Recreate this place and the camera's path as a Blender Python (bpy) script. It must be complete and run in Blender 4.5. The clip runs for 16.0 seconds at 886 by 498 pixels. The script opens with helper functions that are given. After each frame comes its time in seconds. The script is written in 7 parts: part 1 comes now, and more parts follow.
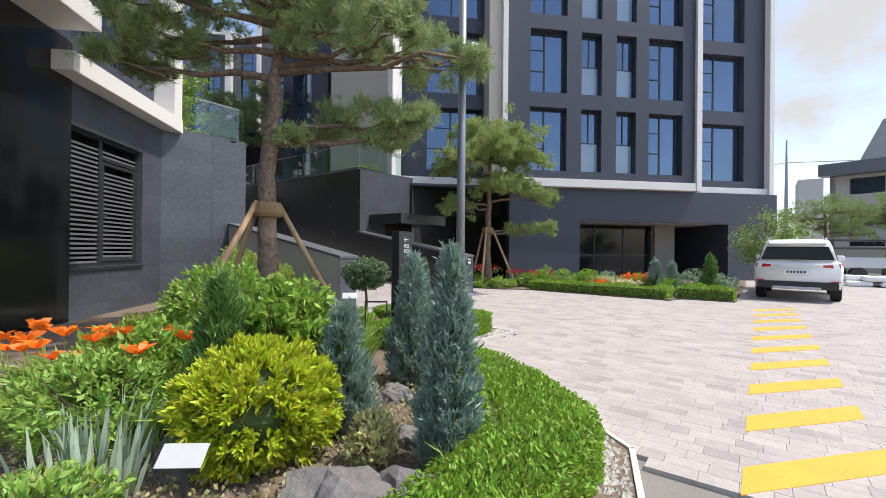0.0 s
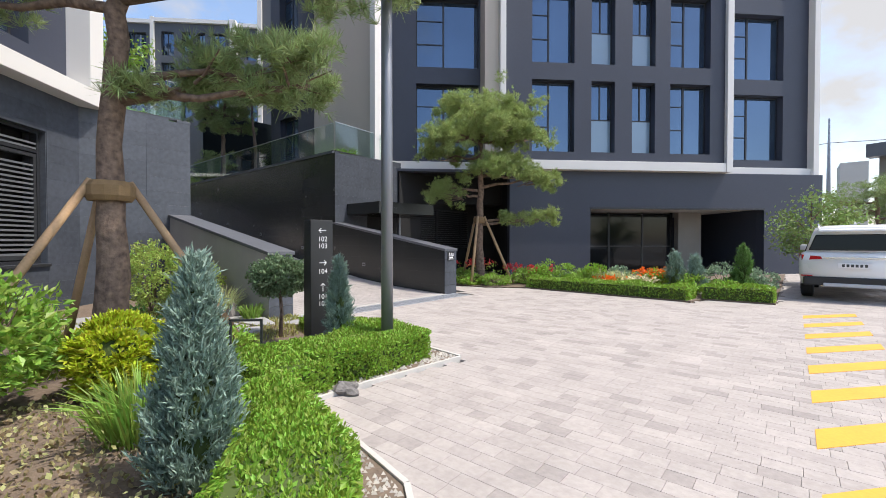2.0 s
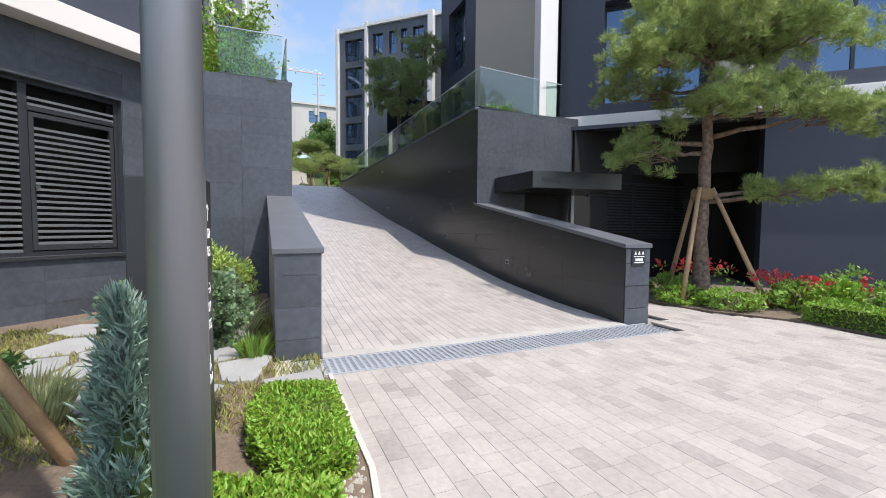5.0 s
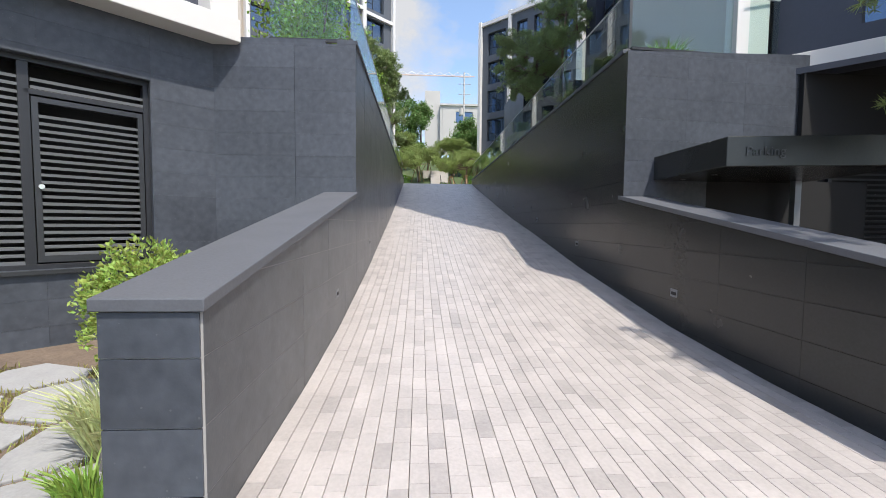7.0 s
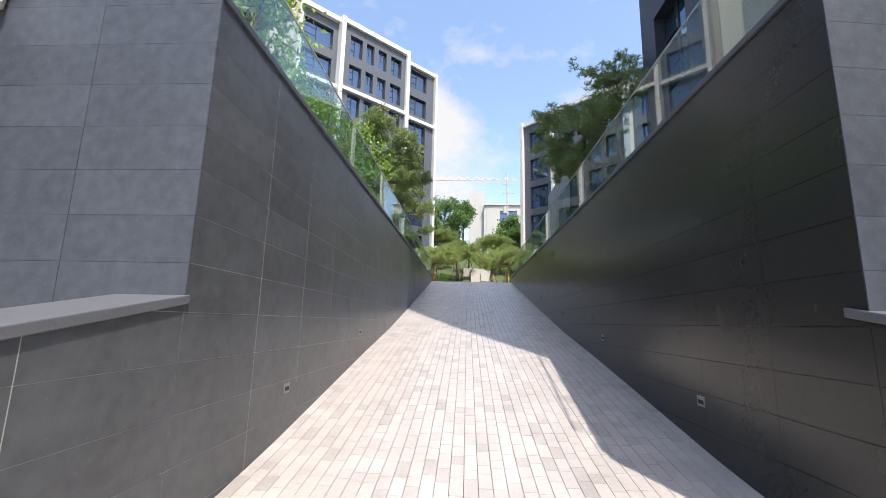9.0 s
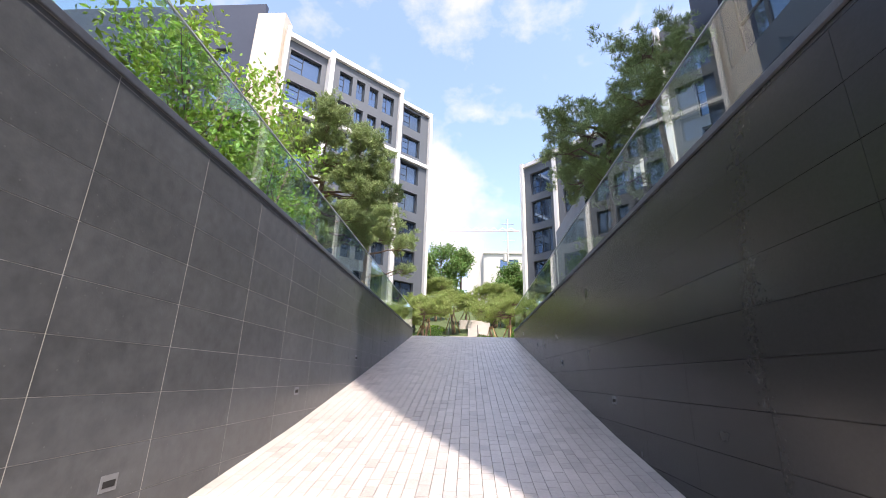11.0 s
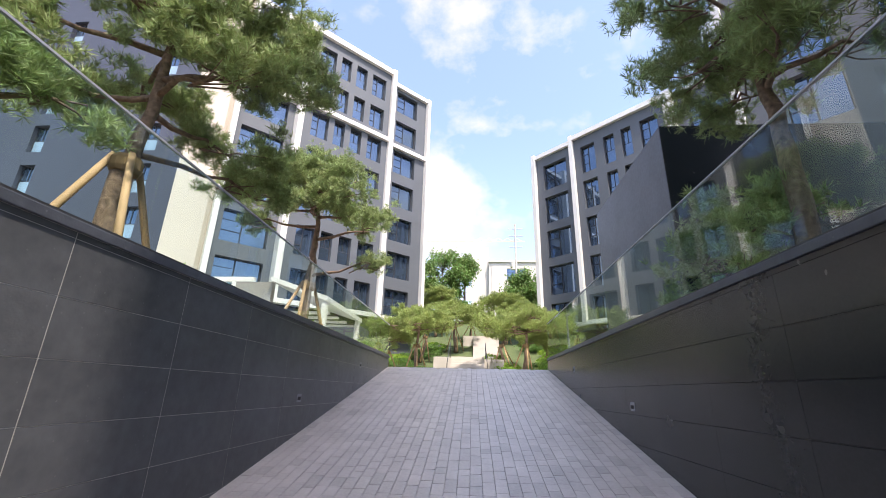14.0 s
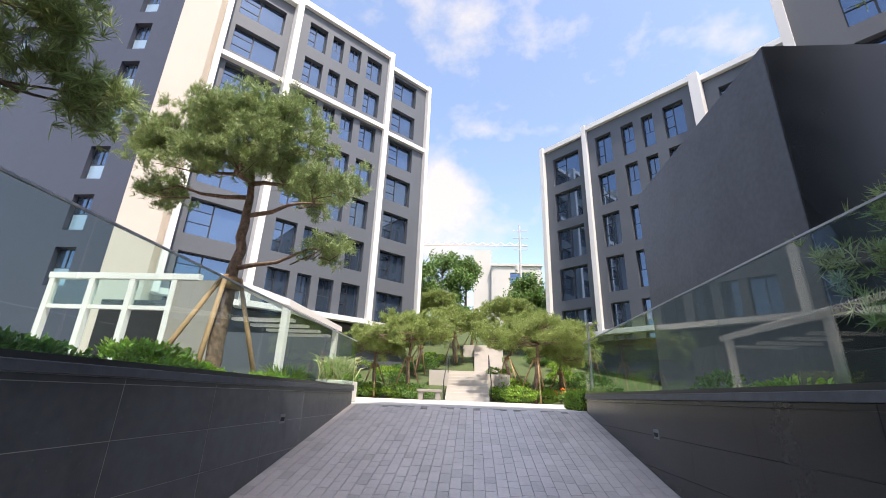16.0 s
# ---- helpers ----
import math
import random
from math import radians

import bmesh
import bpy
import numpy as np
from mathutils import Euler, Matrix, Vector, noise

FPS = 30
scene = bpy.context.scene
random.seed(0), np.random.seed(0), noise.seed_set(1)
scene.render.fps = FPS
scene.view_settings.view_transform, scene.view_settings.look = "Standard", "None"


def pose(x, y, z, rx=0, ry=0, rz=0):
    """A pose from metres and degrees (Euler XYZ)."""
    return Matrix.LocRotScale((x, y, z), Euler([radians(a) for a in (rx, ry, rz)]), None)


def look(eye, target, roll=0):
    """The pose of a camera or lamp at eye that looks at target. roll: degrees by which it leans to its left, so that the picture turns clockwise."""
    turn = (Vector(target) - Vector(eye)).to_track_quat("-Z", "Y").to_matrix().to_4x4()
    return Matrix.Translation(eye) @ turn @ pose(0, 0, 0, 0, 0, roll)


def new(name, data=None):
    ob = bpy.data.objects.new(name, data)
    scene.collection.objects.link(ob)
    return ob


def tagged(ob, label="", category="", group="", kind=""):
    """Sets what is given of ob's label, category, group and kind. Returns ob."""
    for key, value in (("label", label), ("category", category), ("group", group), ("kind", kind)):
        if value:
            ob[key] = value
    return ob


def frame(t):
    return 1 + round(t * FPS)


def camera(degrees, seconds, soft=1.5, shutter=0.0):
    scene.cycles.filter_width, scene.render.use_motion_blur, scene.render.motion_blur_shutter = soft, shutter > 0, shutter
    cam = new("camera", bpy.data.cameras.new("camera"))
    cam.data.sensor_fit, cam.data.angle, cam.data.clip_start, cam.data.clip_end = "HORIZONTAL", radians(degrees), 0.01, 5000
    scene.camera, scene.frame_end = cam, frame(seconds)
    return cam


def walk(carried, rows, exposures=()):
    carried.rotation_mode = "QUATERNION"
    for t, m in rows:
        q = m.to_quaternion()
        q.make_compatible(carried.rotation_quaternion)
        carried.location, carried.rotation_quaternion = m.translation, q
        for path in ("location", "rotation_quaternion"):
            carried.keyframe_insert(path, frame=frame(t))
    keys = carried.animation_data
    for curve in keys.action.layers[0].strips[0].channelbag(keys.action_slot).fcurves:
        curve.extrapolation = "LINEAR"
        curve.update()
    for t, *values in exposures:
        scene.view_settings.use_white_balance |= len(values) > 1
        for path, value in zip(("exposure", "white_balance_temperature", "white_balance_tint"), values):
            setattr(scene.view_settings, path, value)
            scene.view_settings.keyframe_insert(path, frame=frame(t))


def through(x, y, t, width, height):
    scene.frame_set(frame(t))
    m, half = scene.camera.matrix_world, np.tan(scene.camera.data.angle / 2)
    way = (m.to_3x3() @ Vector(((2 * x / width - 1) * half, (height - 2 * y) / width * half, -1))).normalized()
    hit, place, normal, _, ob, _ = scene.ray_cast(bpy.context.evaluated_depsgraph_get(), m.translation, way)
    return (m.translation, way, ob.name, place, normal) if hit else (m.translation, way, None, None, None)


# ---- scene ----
cam = camera(92.8, 16.0, soft=0.9)
PATH = [
    (0, (2.098, -1.09, 1.263), (0.899, 0.511, 1.271), 0.6),
    (0.5, (2.042, -0.558, 1.247), (0.844, 1.043, 1.247), 0.5),
    (1, (2.007, -0.024, 1.245), (0.803, 1.573, 1.239), 0.4),
    (1.5, (1.96, 0.54, 1.272), (0.744, 2.127, 1.25), 0.4),
    (2, (1.911, 1.07, 1.291), (0.63, 2.606, 1.261), 0.0),
    (2.5, (1.664, 1.645, 1.263), (0.278, 3.085, 1.224), 0.3),
    (3, (1.389, 2.274, 1.266), (-0.149, 3.551, 1.21), -0.0),
    (5.5, (-0.922, 4.941, 1.382), (-2.821, 5.558, 1.27), 0.5),
    (6, (-1.502, 5.337, 1.399), (-3.457, 5.745, 1.282), 0.3),
    (6.5, (-2.124, 5.71, 1.427), (-4.105, 5.96, 1.308), 0.3),
    (7, (-2.884, 6.021, 1.478), (-4.877, 6.133, 1.361), 0.5),
    (7.5, (-3.744, 6.299, 1.51), (-5.741, 6.296, 1.398), 0.6),
    (8, (-4.702, 6.54, 1.552), (-6.698, 6.462, 1.452), 0.8),
    (8.5, (-5.721, 6.745, 1.692), (-7.716, 6.643, 1.778), 1.1),
    (9, (-6.767, 6.897, 1.815), (-8.733, 6.781, 2.159), 1.3),
    (9.5, (-7.919, 7.021, 1.956), (-9.853, 6.900, 2.452), 1.4),
    (12, (-13.349, 7.401, 2.601), (-15.255, 7.274, 3.195), 1.6),
    (12.5, (-14.350, 7.375, 2.783), (-16.251, 7.240, 3.388), 1.6),
    (13, (-15.370, 7.369, 2.994), (-17.266, 7.226, 3.614), 1.4),
    (13.5, (-16.387, 7.280, 3.166), (-18.280, 7.143, 3.795), 1.7),
    (14, (-17.387, 7.259, 3.360), (-19.277, 7.119, 3.999), 1.4),
    (14.5, (-18.328, 7.231, 3.566), (-20.216, 7.093, 4.210), 1.7),
    (15, (-19.281, 7.224, 3.775), (-21.167, 7.080, 4.425), 1.7),
    (15.5, (-20.176, 7.242, 3.970), (-22.060, 7.094, 4.623), 1.7),
    (16, (-20.826, 7.224, 4.118), (-22.708, 7.075, 4.777), 2.1),
]
EXPOSURES = [(0, 0.88, 6700, 11), (3.0, 0.92, 6650, 11), (5.5, 0.95, 6450, 10), (7.0, 0.96, 6500, 10), (9.0, 1.28, 6700, 11), (12.0, 1.7, 7050, 18), (13.5, 1.7, 7100, 17), (14.5, 1.62, 7100, 16), (16, 1.38, 7050, 15)]
walk(cam, [(t, look(eye, target, roll)) for t, eye, target, roll in PATH], EXPOSURES)

# ---- daylight ----
SUN_DIR = Vector((1.64, 0.99, 3.57)).normalized()
world = bpy.data.worlds.new("sky")
scene.world = world
world.use_nodes = True
wn = world.node_tree
sky = wn.nodes.new("ShaderNodeTexSky")
sky.sky_type, sky.sun_disc = "NISHITA", False
sky.sun_elevation = math.asin(SUN_DIR.z)
sky.sun_rotation = math.atan2(SUN_DIR.x, SUN_DIR.y)
sky.air_density, sky.dust_density, sky.ozone_density = 1.0, 1.6, 1.2
wn.nodes["Background"].inputs["Strength"].default_value = 0.15
wn.links.new(sky.outputs[0], wn.nodes["Background"].inputs["Color"])
sun = new("sun", bpy.data.lights.new("sun", "SUN"))
sun.data.energy, sun.data.angle, sun.data.color = 2.65, radians(0.6), (1.0, 0.95, 0.87)
sun.matrix_world = look(SUN_DIR * 60, (0, 0, 0))

# ---- materials ----
def mat(name, base, rough=0.6, metal=0.0, vary=0.15, size=3.0, grain=0.0, grain_size=60.0, bump=0.0, bump_size=40.0,
        piece=0.0, hue=0.0, spec=0.5, fleck=None, coat=0.0, island=0.0, through=0.0, odd=0.0):
    """A painted, stone, wood or plant surface: broad stains, fine grain, flecks, bump, and a shift from piece to piece."""
    m = bpy.data.materials.new(name)
    m.use_nodes = True
    nt = m.node_tree
    b = nt.nodes["Principled BSDF"]
    b.inputs["Roughness"].default_value, b.inputs["Metallic"].default_value = rough, metal
    b.inputs["Specular IOR Level"].default_value = spec
    b.inputs["Coat Weight"].default_value = coat
    tex = nt.nodes.new("ShaderNodeTexCoord")
    geo = nt.nodes.new("ShaderNodeNewGeometry")

    def math_node(op, a, c):
        n = nt.nodes.new("ShaderNodeMath")
        n.operation = op
        for i, v in enumerate((a, c)):
            if isinstance(v, (int, float)):
                n.inputs[i].default_value = v
            else:
                nt.links.new(v, n.inputs[i])
        return n.outputs[0]

    def noise_at(scale, detail=3.0):
        n = nt.nodes.new("ShaderNodeTexNoise")
        n.inputs["Scale"].default_value, n.inputs["Detail"].default_value = scale, detail
        nt.links.new(geo.outputs["Position"], n.inputs["Vector"])
        return n.outputs[0]

    value = math_node("ADD", 1.0 - vary / 2, math_node("MULTIPLY", noise_at(1.0 / size, 4.0), vary))
    if grain:
        value = math_node("ADD", value, math_node("MULTIPLY", math_node("SUBTRACT", noise_at(grain_size, 2.0), 0.5), grain * 2))
    if piece:
        info = nt.nodes.new("ShaderNodeObjectInfo")
        value = math_node("ADD", value, math_node("MULTIPLY", math_node("SUBTRACT", info.outputs["Random"], 0.5), piece))
    if island:
        value = math_node("ADD", value, math_node("MULTIPLY", math_node("SUBTRACT", geo.outputs["Random Per Island"], 0.5), island))
    if odd:
        pick = geo.outputs["Random Per Island"] if island else nt.nodes.new("ShaderNodeObjectInfo").outputs["Random"]
        few = math_node("LESS_THAN", pick, 0.13)
        value = math_node("SUBTRACT", value, math_node("MULTIPLY", few, odd))
    hsv = nt.nodes.new("ShaderNodeHueSaturation")
    hsv.inputs["Color"].default_value = (*base, 1)
    nt.links.new(value, hsv.inputs["Value"])
    if hue:
        src = geo.outputs["Random Per Island"] if island else noise_at(0.9)
        nt.links.new(math_node("ADD", 0.5 - hue / 2, math_node("MULTIPLY", src, hue)), hsv.inputs["Hue"])
    colour = hsv.outputs[0]
    if fleck:
        v = nt.nodes.new("ShaderNodeTexVoronoi")
        v.inputs["Scale"].default_value = 15.0
        nt.links.new(geo.outputs["Position"], v.inputs["Vector"])
        spot = math_node("LESS_THAN", v.outputs["Distance"], 0.085)
        mix = nt.nodes.new("ShaderNodeMix")
        mix.data_type = "RGBA"
        nt.links.new(math_node("MULTIPLY", spot, 0.4), mix.inputs[0])
        nt.links.new(colour, mix.inputs[6])
        mix.inputs[7].default_value = (*fleck, 1)
        colour = mix.outputs[2]
    nt.links.new(colour, b.inputs["Base Color"])
    if bump:
        bn = nt.nodes.new("ShaderNodeBump")
        bn.inputs["Strength"].default_value, bn.inputs["Distance"].default_value = bump, 0.02
        nt.links.new(noise_at(bump_size, 4.0), bn.inputs["Height"])
        nt.links.new(bn.outputs[0], b.inputs["Normal"])
    if rough < 0.55 and metal == 0:
        nt.links.new(math_node("ADD", rough - 0.06, math_node("MULTIPLY", noise_at(2.3), 0.12)), b.inputs["Roughness"])
    if through:
        tr = nt.nodes.new("ShaderNodeBsdfTranslucent")
        nt.links.new(colour, tr.inputs["Color"])
        ms = nt.nodes.new("ShaderNodeMixShader")
        ms.inputs[0].default_value = through
        nt.links.new(b.outputs[0], ms.inputs[1])
        nt.links.new(tr.outputs[0], ms.inputs[2])
        nt.links.new(ms.outputs[0], nt.nodes["Material Output"].inputs["Surface"])
    return m


def glass_mat(name, tint, gloss=1.5):
    """Thin clear glass: lets light through, mirrors more at a grazing view."""
    m = bpy.data.materials.new(name)
    m.use_nodes = True
    nt = m.node_tree
    nt.nodes.remove(nt.nodes["Principled BSDF"])
    clear, shine = nt.nodes.new("ShaderNodeBsdfTransparent"), nt.nodes.new("ShaderNodeBsdfGlossy")
    clear.inputs["Color"].default_value = (*tint, 1)
    shine.inputs["Roughness"].default_value = 0.01
    fr, mx = nt.nodes.new("ShaderNodeLayerWeight"), nt.nodes.new("ShaderNodeMixShader")
    pw, ad = nt.nodes.new("ShaderNodeMath"), nt.nodes.new("ShaderNodeMath")
    pw.operation, pw.inputs[1].default_value = "POWER", 4.0
    ad.operation, ad.inputs[1].default_value, ad.inputs[2].default_value = "MULTIPLY_ADD", gloss, 0.05
    nt.links.new(fr.outputs["Facing"], pw.inputs[0])
    nt.links.new(pw.outputs[0], ad.inputs[0])
    nt.links.new(ad.outputs[0], mx.inputs[0])
    nt.links.new(clear.outputs[0], mx.inputs[1])
    nt.links.new(shine.outputs[0], mx.inputs[2])
    nt.links.new(mx.outputs[0], nt.nodes["Material Output"].inputs["Surface"])
    return m


M = dict(
    granite=mat("dark_granite", (0.067, 0.075, 0.092), 0.44, vary=0.6, size=0.8, grain=0.4, grain_size=11, bump=0.08, bump_size=60, piece=0.22, fleck=(0.16, 0.16, 0.17)),
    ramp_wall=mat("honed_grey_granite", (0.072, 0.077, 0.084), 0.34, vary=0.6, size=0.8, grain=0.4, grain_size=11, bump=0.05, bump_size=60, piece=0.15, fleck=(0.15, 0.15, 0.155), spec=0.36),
    # same stone as ramp_wall, base darkened for the wall turned from the sun
    polished=mat("shade_darkened_granite", (0.025, 0.027, 0.027), 0.25, vary=0.3, size=1.5, grain=0.15, grain_size=50, piece=0.1, spec=0.44),
    coping=mat("granite_coping", (0.105, 0.11, 0.125), 0.5, vary=0.25, size=0.8, grain=0.2, grain_size=70, bump=0.05),
    mortar=mat("pale_joint_mortar", (0.36, 0.345, 0.33), 0.9, vary=0.3, size=0.5),
    joint=mat("dark_joint", (0.03, 0.03, 0.033), 0.9),
    paver=mat("pale_stone_paver", (0.37, 0.335, 0.315), 0.8, vary=0.5, size=0.45, grain=0.18, grain_size=24, bump=0.12, bump_size=50, piece=0.15, odd=0.10),
    paver_far=mat("pale_stone_pavers", (0.37, 0.335, 0.315), 0.8, vary=0.5, size=0.45, grain=0.18, grain_size=24, bump=0.12, bump_size=50, island=0.15, odd=0.10),
    ramp_paver=mat("grey_beige_paver", (0.425, 0.388, 0.368), 0.38, spec=0.8, vary=0.55, size=0.4, grain=0.16, grain_size=35, bump=0.1, bump_size=50, piece=0.15, odd=0.10),
    ramp_far=mat("grey_beige_pavers", (0.425, 0.388, 0.368), 0.38, spec=0.8, vary=0.55, size=0.4, grain=0.16, grain_size=35, bump=0.1, bump_size=50, island=0.15, odd=0.10),
    bed=mat("paver_joint_sand", (0.2, 0.185, 0.17), 0.95, vary=0.3, size=0.6, grain=0.2),
    yellow=mat("worn_yellow_paint", (0.72, 0.36, 0.045), 0.7, vary=0.25, size=0.4, grain=0.1, grain_size=40),
    white=mat("white_painted_metal", (0.72, 0.70, 0.67), 0.45, vary=0.08, size=2.0),
    beige=mat("beige_stone_panel", (0.52, 0.46, 0.39), 0.7, vary=0.12, size=2.5, grain=0.05),
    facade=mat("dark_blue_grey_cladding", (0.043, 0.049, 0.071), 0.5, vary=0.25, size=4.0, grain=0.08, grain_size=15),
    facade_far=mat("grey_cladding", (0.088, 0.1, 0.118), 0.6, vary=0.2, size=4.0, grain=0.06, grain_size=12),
    frame=mat("black_anodised_frame", (0.025, 0.026, 0.03), 0.4, spec=0.5),
    # blue metallic base puts the sky's reflection into the panes' colour
    window=mat("sky_tinted_window_glass", (0.11, 0.165, 0.245), 0.03, metal=0.75, vary=0.5, size=3.0, spec=1.0),
    panel=mat("blue_spandrel_glass", (0.22, 0.32, 0.42), 0.08, vary=0.2, size=2.0, spec=0.9, coat=0.6),
    glass=glass_mat("clear_rail_glass", (0.86, 0.94, 0.92), 0.7),
    slat=mat("grey_louvre_metal", (0.24, 0.25, 0.26), 0.45, metal=0.2),
    doorglass=mat("dark_entrance_glass", (0.012, 0.014, 0.016), 0.06, spec=0.35),
    # polished granite whose black base includes the pier's shadow and dark reflections
    shade_stone=mat("polished_shade_granite", (0.012, 0.014, 0.014), 0.16, vary=0.3, size=1.0, spec=0.5),
    # near-black base colour stands in for shade inside rooms and recesses
    dark=mat("interior_shade_black", (0.012, 0.012, 0.013), 0.8),
    metal=mat("dark_grey_metal", (0.05, 0.052, 0.056), 0.35, metal=0.3),
    pole=mat("grey_lamp_post_metal", (0.22, 0.23, 0.25), 0.4, metal=0.5),
    steel=mat("galvanised_steel", (0.46, 0.48, 0.52), 0.4, metal=0.35, vary=0.2, size=0.3),
    chrome=mat("bright_metal", (0.7, 0.7, 0.7), 0.2, metal=1.0),
    soil=mat("garden_soil", (0.16, 0.12, 0.09), 0.95, vary=0.6, size=0.3, grain=0.4, grain_size=30, bump=0.8, bump_size=25),
    lawn=mat("lawn", (0.07, 0.10, 0.035), 0.9, vary=0.5, size=0.6, grain=0.5, grain_size=40, bump=0.8, bump_size=60),
    concrete=mat("pale_concrete", (0.5, 0.48, 0.45), 0.85, vary=0.25, size=1.0, grain=0.1, bump=0.1),
    stone=mat("grey_garden_stone", (0.27, 0.25, 0.225), 0.85, vary=0.3, size=0.8, grain=0.15, bump=0.1),
    ground=mat("grey_ground", (0.3, 0.28, 0.26), 0.9, vary=0.3, size=5.0),
    bark=mat("red_brown_pine_bark", (0.19, 0.13, 0.095), 0.9, vary=1.0, size=0.07, grain=0.9, grain_size=16, bump=1.0, bump_size=16),
    wood=mat("peeled_timber_stake", (0.45, 0.29, 0.16), 0.75, vary=0.4, size=0.2, grain=0.2, grain_size=50),
    rope=mat("jute_wrap", (0.28, 0.18, 0.09), 0.95, vary=0.4, size=0.05, bump=0.6, bump_size=120),
    needle=mat("pine_needles", (0.29, 0.37, 0.15), 0.6, vary=0.5, size=0.8, island=0.6, hue=0.05, through=0.3),
    text=mat("white_lettering", (0.8, 0.8, 0.8), 0.5, vary=0.02),
)
# ---- mesh helpers ----
class Mesh:
    """Collects faces for one mesh."""

    def __init__(self):
        self.v, self.f = [], []

    def add(self, verts, faces):
        k = len(self.v)
        self.v += [tuple(p) for p in verts]
        self.f += [tuple(i + k for i in q) for q in faces]
        return self

    def box(self, x0, x1, y0, y1, z0, z1):
        return self.add([(x, y, z) for z in (z0, z1) for y in (y0, y1) for x in (x0, x1)],
                        [(0, 2, 3, 1), (4, 5, 7, 6), (0, 1, 5, 4), (2, 6, 7, 3), (0, 4, 6, 2), (1, 3, 7, 5)])

    def hexa(self, p):
        """A block from its four lower and four upper corners, both anticlockwise from above."""
        return self.add(p, [(3, 2, 1, 0), (4, 5, 6, 7), (0, 1, 5, 4), (1, 2, 6, 5), (2, 3, 7, 6), (3, 0, 4, 7)])

    def prism(self, outline, z0, z1):
        n = len(outline)
        return self.add([(x, y, z0) for x, y in outline] + [(x, y, z1) for x, y in outline],
                        [tuple(range(n))[::-1], tuple(range(n, 2 * n))] + [(i, (i + 1) % n, n + (i + 1) % n, n + i) for i in range(n)])

    def tube(self, pts, radii, n=8, cap=True):
        pts = [Vector(p) for p in pts]
        if isinstance(radii, (int, float)):
            radii = [radii] * len(pts)
        rings = []
        for i, p in enumerate(pts):
            d = (pts[min(i + 1, len(pts) - 1)] - pts[max(i - 1, 0)]).normalized()
            a = d.cross(Vector((0.13, 0.27, 0.95)) if abs(d.z) < 0.9 else Vector((1, 0.1, 0))).normalized()
            b = d.cross(a)
            rings.append([p + radii[i] * (math.cos(6.2832 * k / n) * a + math.sin(6.2832 * k / n) * b) for k in range(n)])
        faces = [(r * n + k, r * n + (k + 1) % n, (r + 1) * n + (k + 1) % n, (r + 1) * n + k) for r in range(len(pts) - 1) for k in range(n)]
        if cap:
            faces += [tuple(range(n))[::-1], tuple((len(pts) - 1) * n + k for k in range(n))]
        return self.add([q for ring in rings for q in ring], faces)

    def data(self, name, material, smooth=False, bevel=0.0):
        me = bpy.data.meshes.new(name)
        me.from_pydata(self.v, [], self.f)
        me.materials.append(material)
        bm = bmesh.new()
        bm.from_mesh(me)
        if bevel:
            bmesh.ops.bevel(bm, geom=bm.edges[:], offset=bevel, segments=2, affect="EDGES", profile=0.5)
        bmesh.ops.recalc_face_normals(bm, faces=bm.faces[:])
        bm.to_mesh(me)
        bm.free()
        if smooth:
            me.polygons.foreach_set("use_smooth", [True] * len(me.polygons))
        return me


def quick_data(name, verts, faces, material, smooth=False):
    """A mesh from arrays of vertices and of equal-sized faces, for foliage and other large counts."""
    me = bpy.data.meshes.new(name)
    verts, faces = np.asarray(verts, dtype=np.float32), np.asarray(faces, dtype=np.int32)
    n, k = faces.shape
    me.vertices.add(len(verts))
    me.vertices.foreach_set("co", verts.ravel())
    me.loops.add(n * k)
    me.loops.foreach_set("vertex_index", faces.ravel())
    me.polygons.add(n)
    me.polygons.foreach_set("loop_start", np.arange(0, n * k, k, dtype=np.int32))
    me.update(calc_edges=True)
    me.validate()
    me.materials.append(material)
    me.polygons.foreach_set("use_smooth", np.full(len(me.polygons), bool(smooth)))
    if smooth:
        me.polygons.foreach_set("use_smooth", [True] * len(me.polygons))
    return me


def thing(name, label, category, group="", m=None):
    ob = tagged(new(name), label, category, group)
    ob.empty_display_size = 0.1
    if m is not None:
        ob.matrix_world = m
    return ob


def part(name, mesh, material, parent=None, label="", smooth=False, bevel=0.0):
    """Links a mesh under a thing or under a part."""
    data = mesh.data(name, material, smooth, bevel) if isinstance(mesh, Mesh) else mesh
    ob = new(name, data)
    if parent is not None:
        ob.parent = parent
    if label:
        tagged(ob, label)
    return ob


def structure(name, mesh, material, label, smooth=False, bevel=0.0):
    data = mesh.data(name, material, smooth, bevel) if isinstance(mesh, Mesh) else mesh
    return tagged(new(name, data), label, name.split("_")[0], kind="structure")


def solo(name, mesh, material, label, category, group="", smooth=False, bevel=0.0):
    data = mesh.data(name, material, smooth, bevel) if isinstance(mesh, Mesh) else mesh
    return tagged(new(name, data), label, category, group)


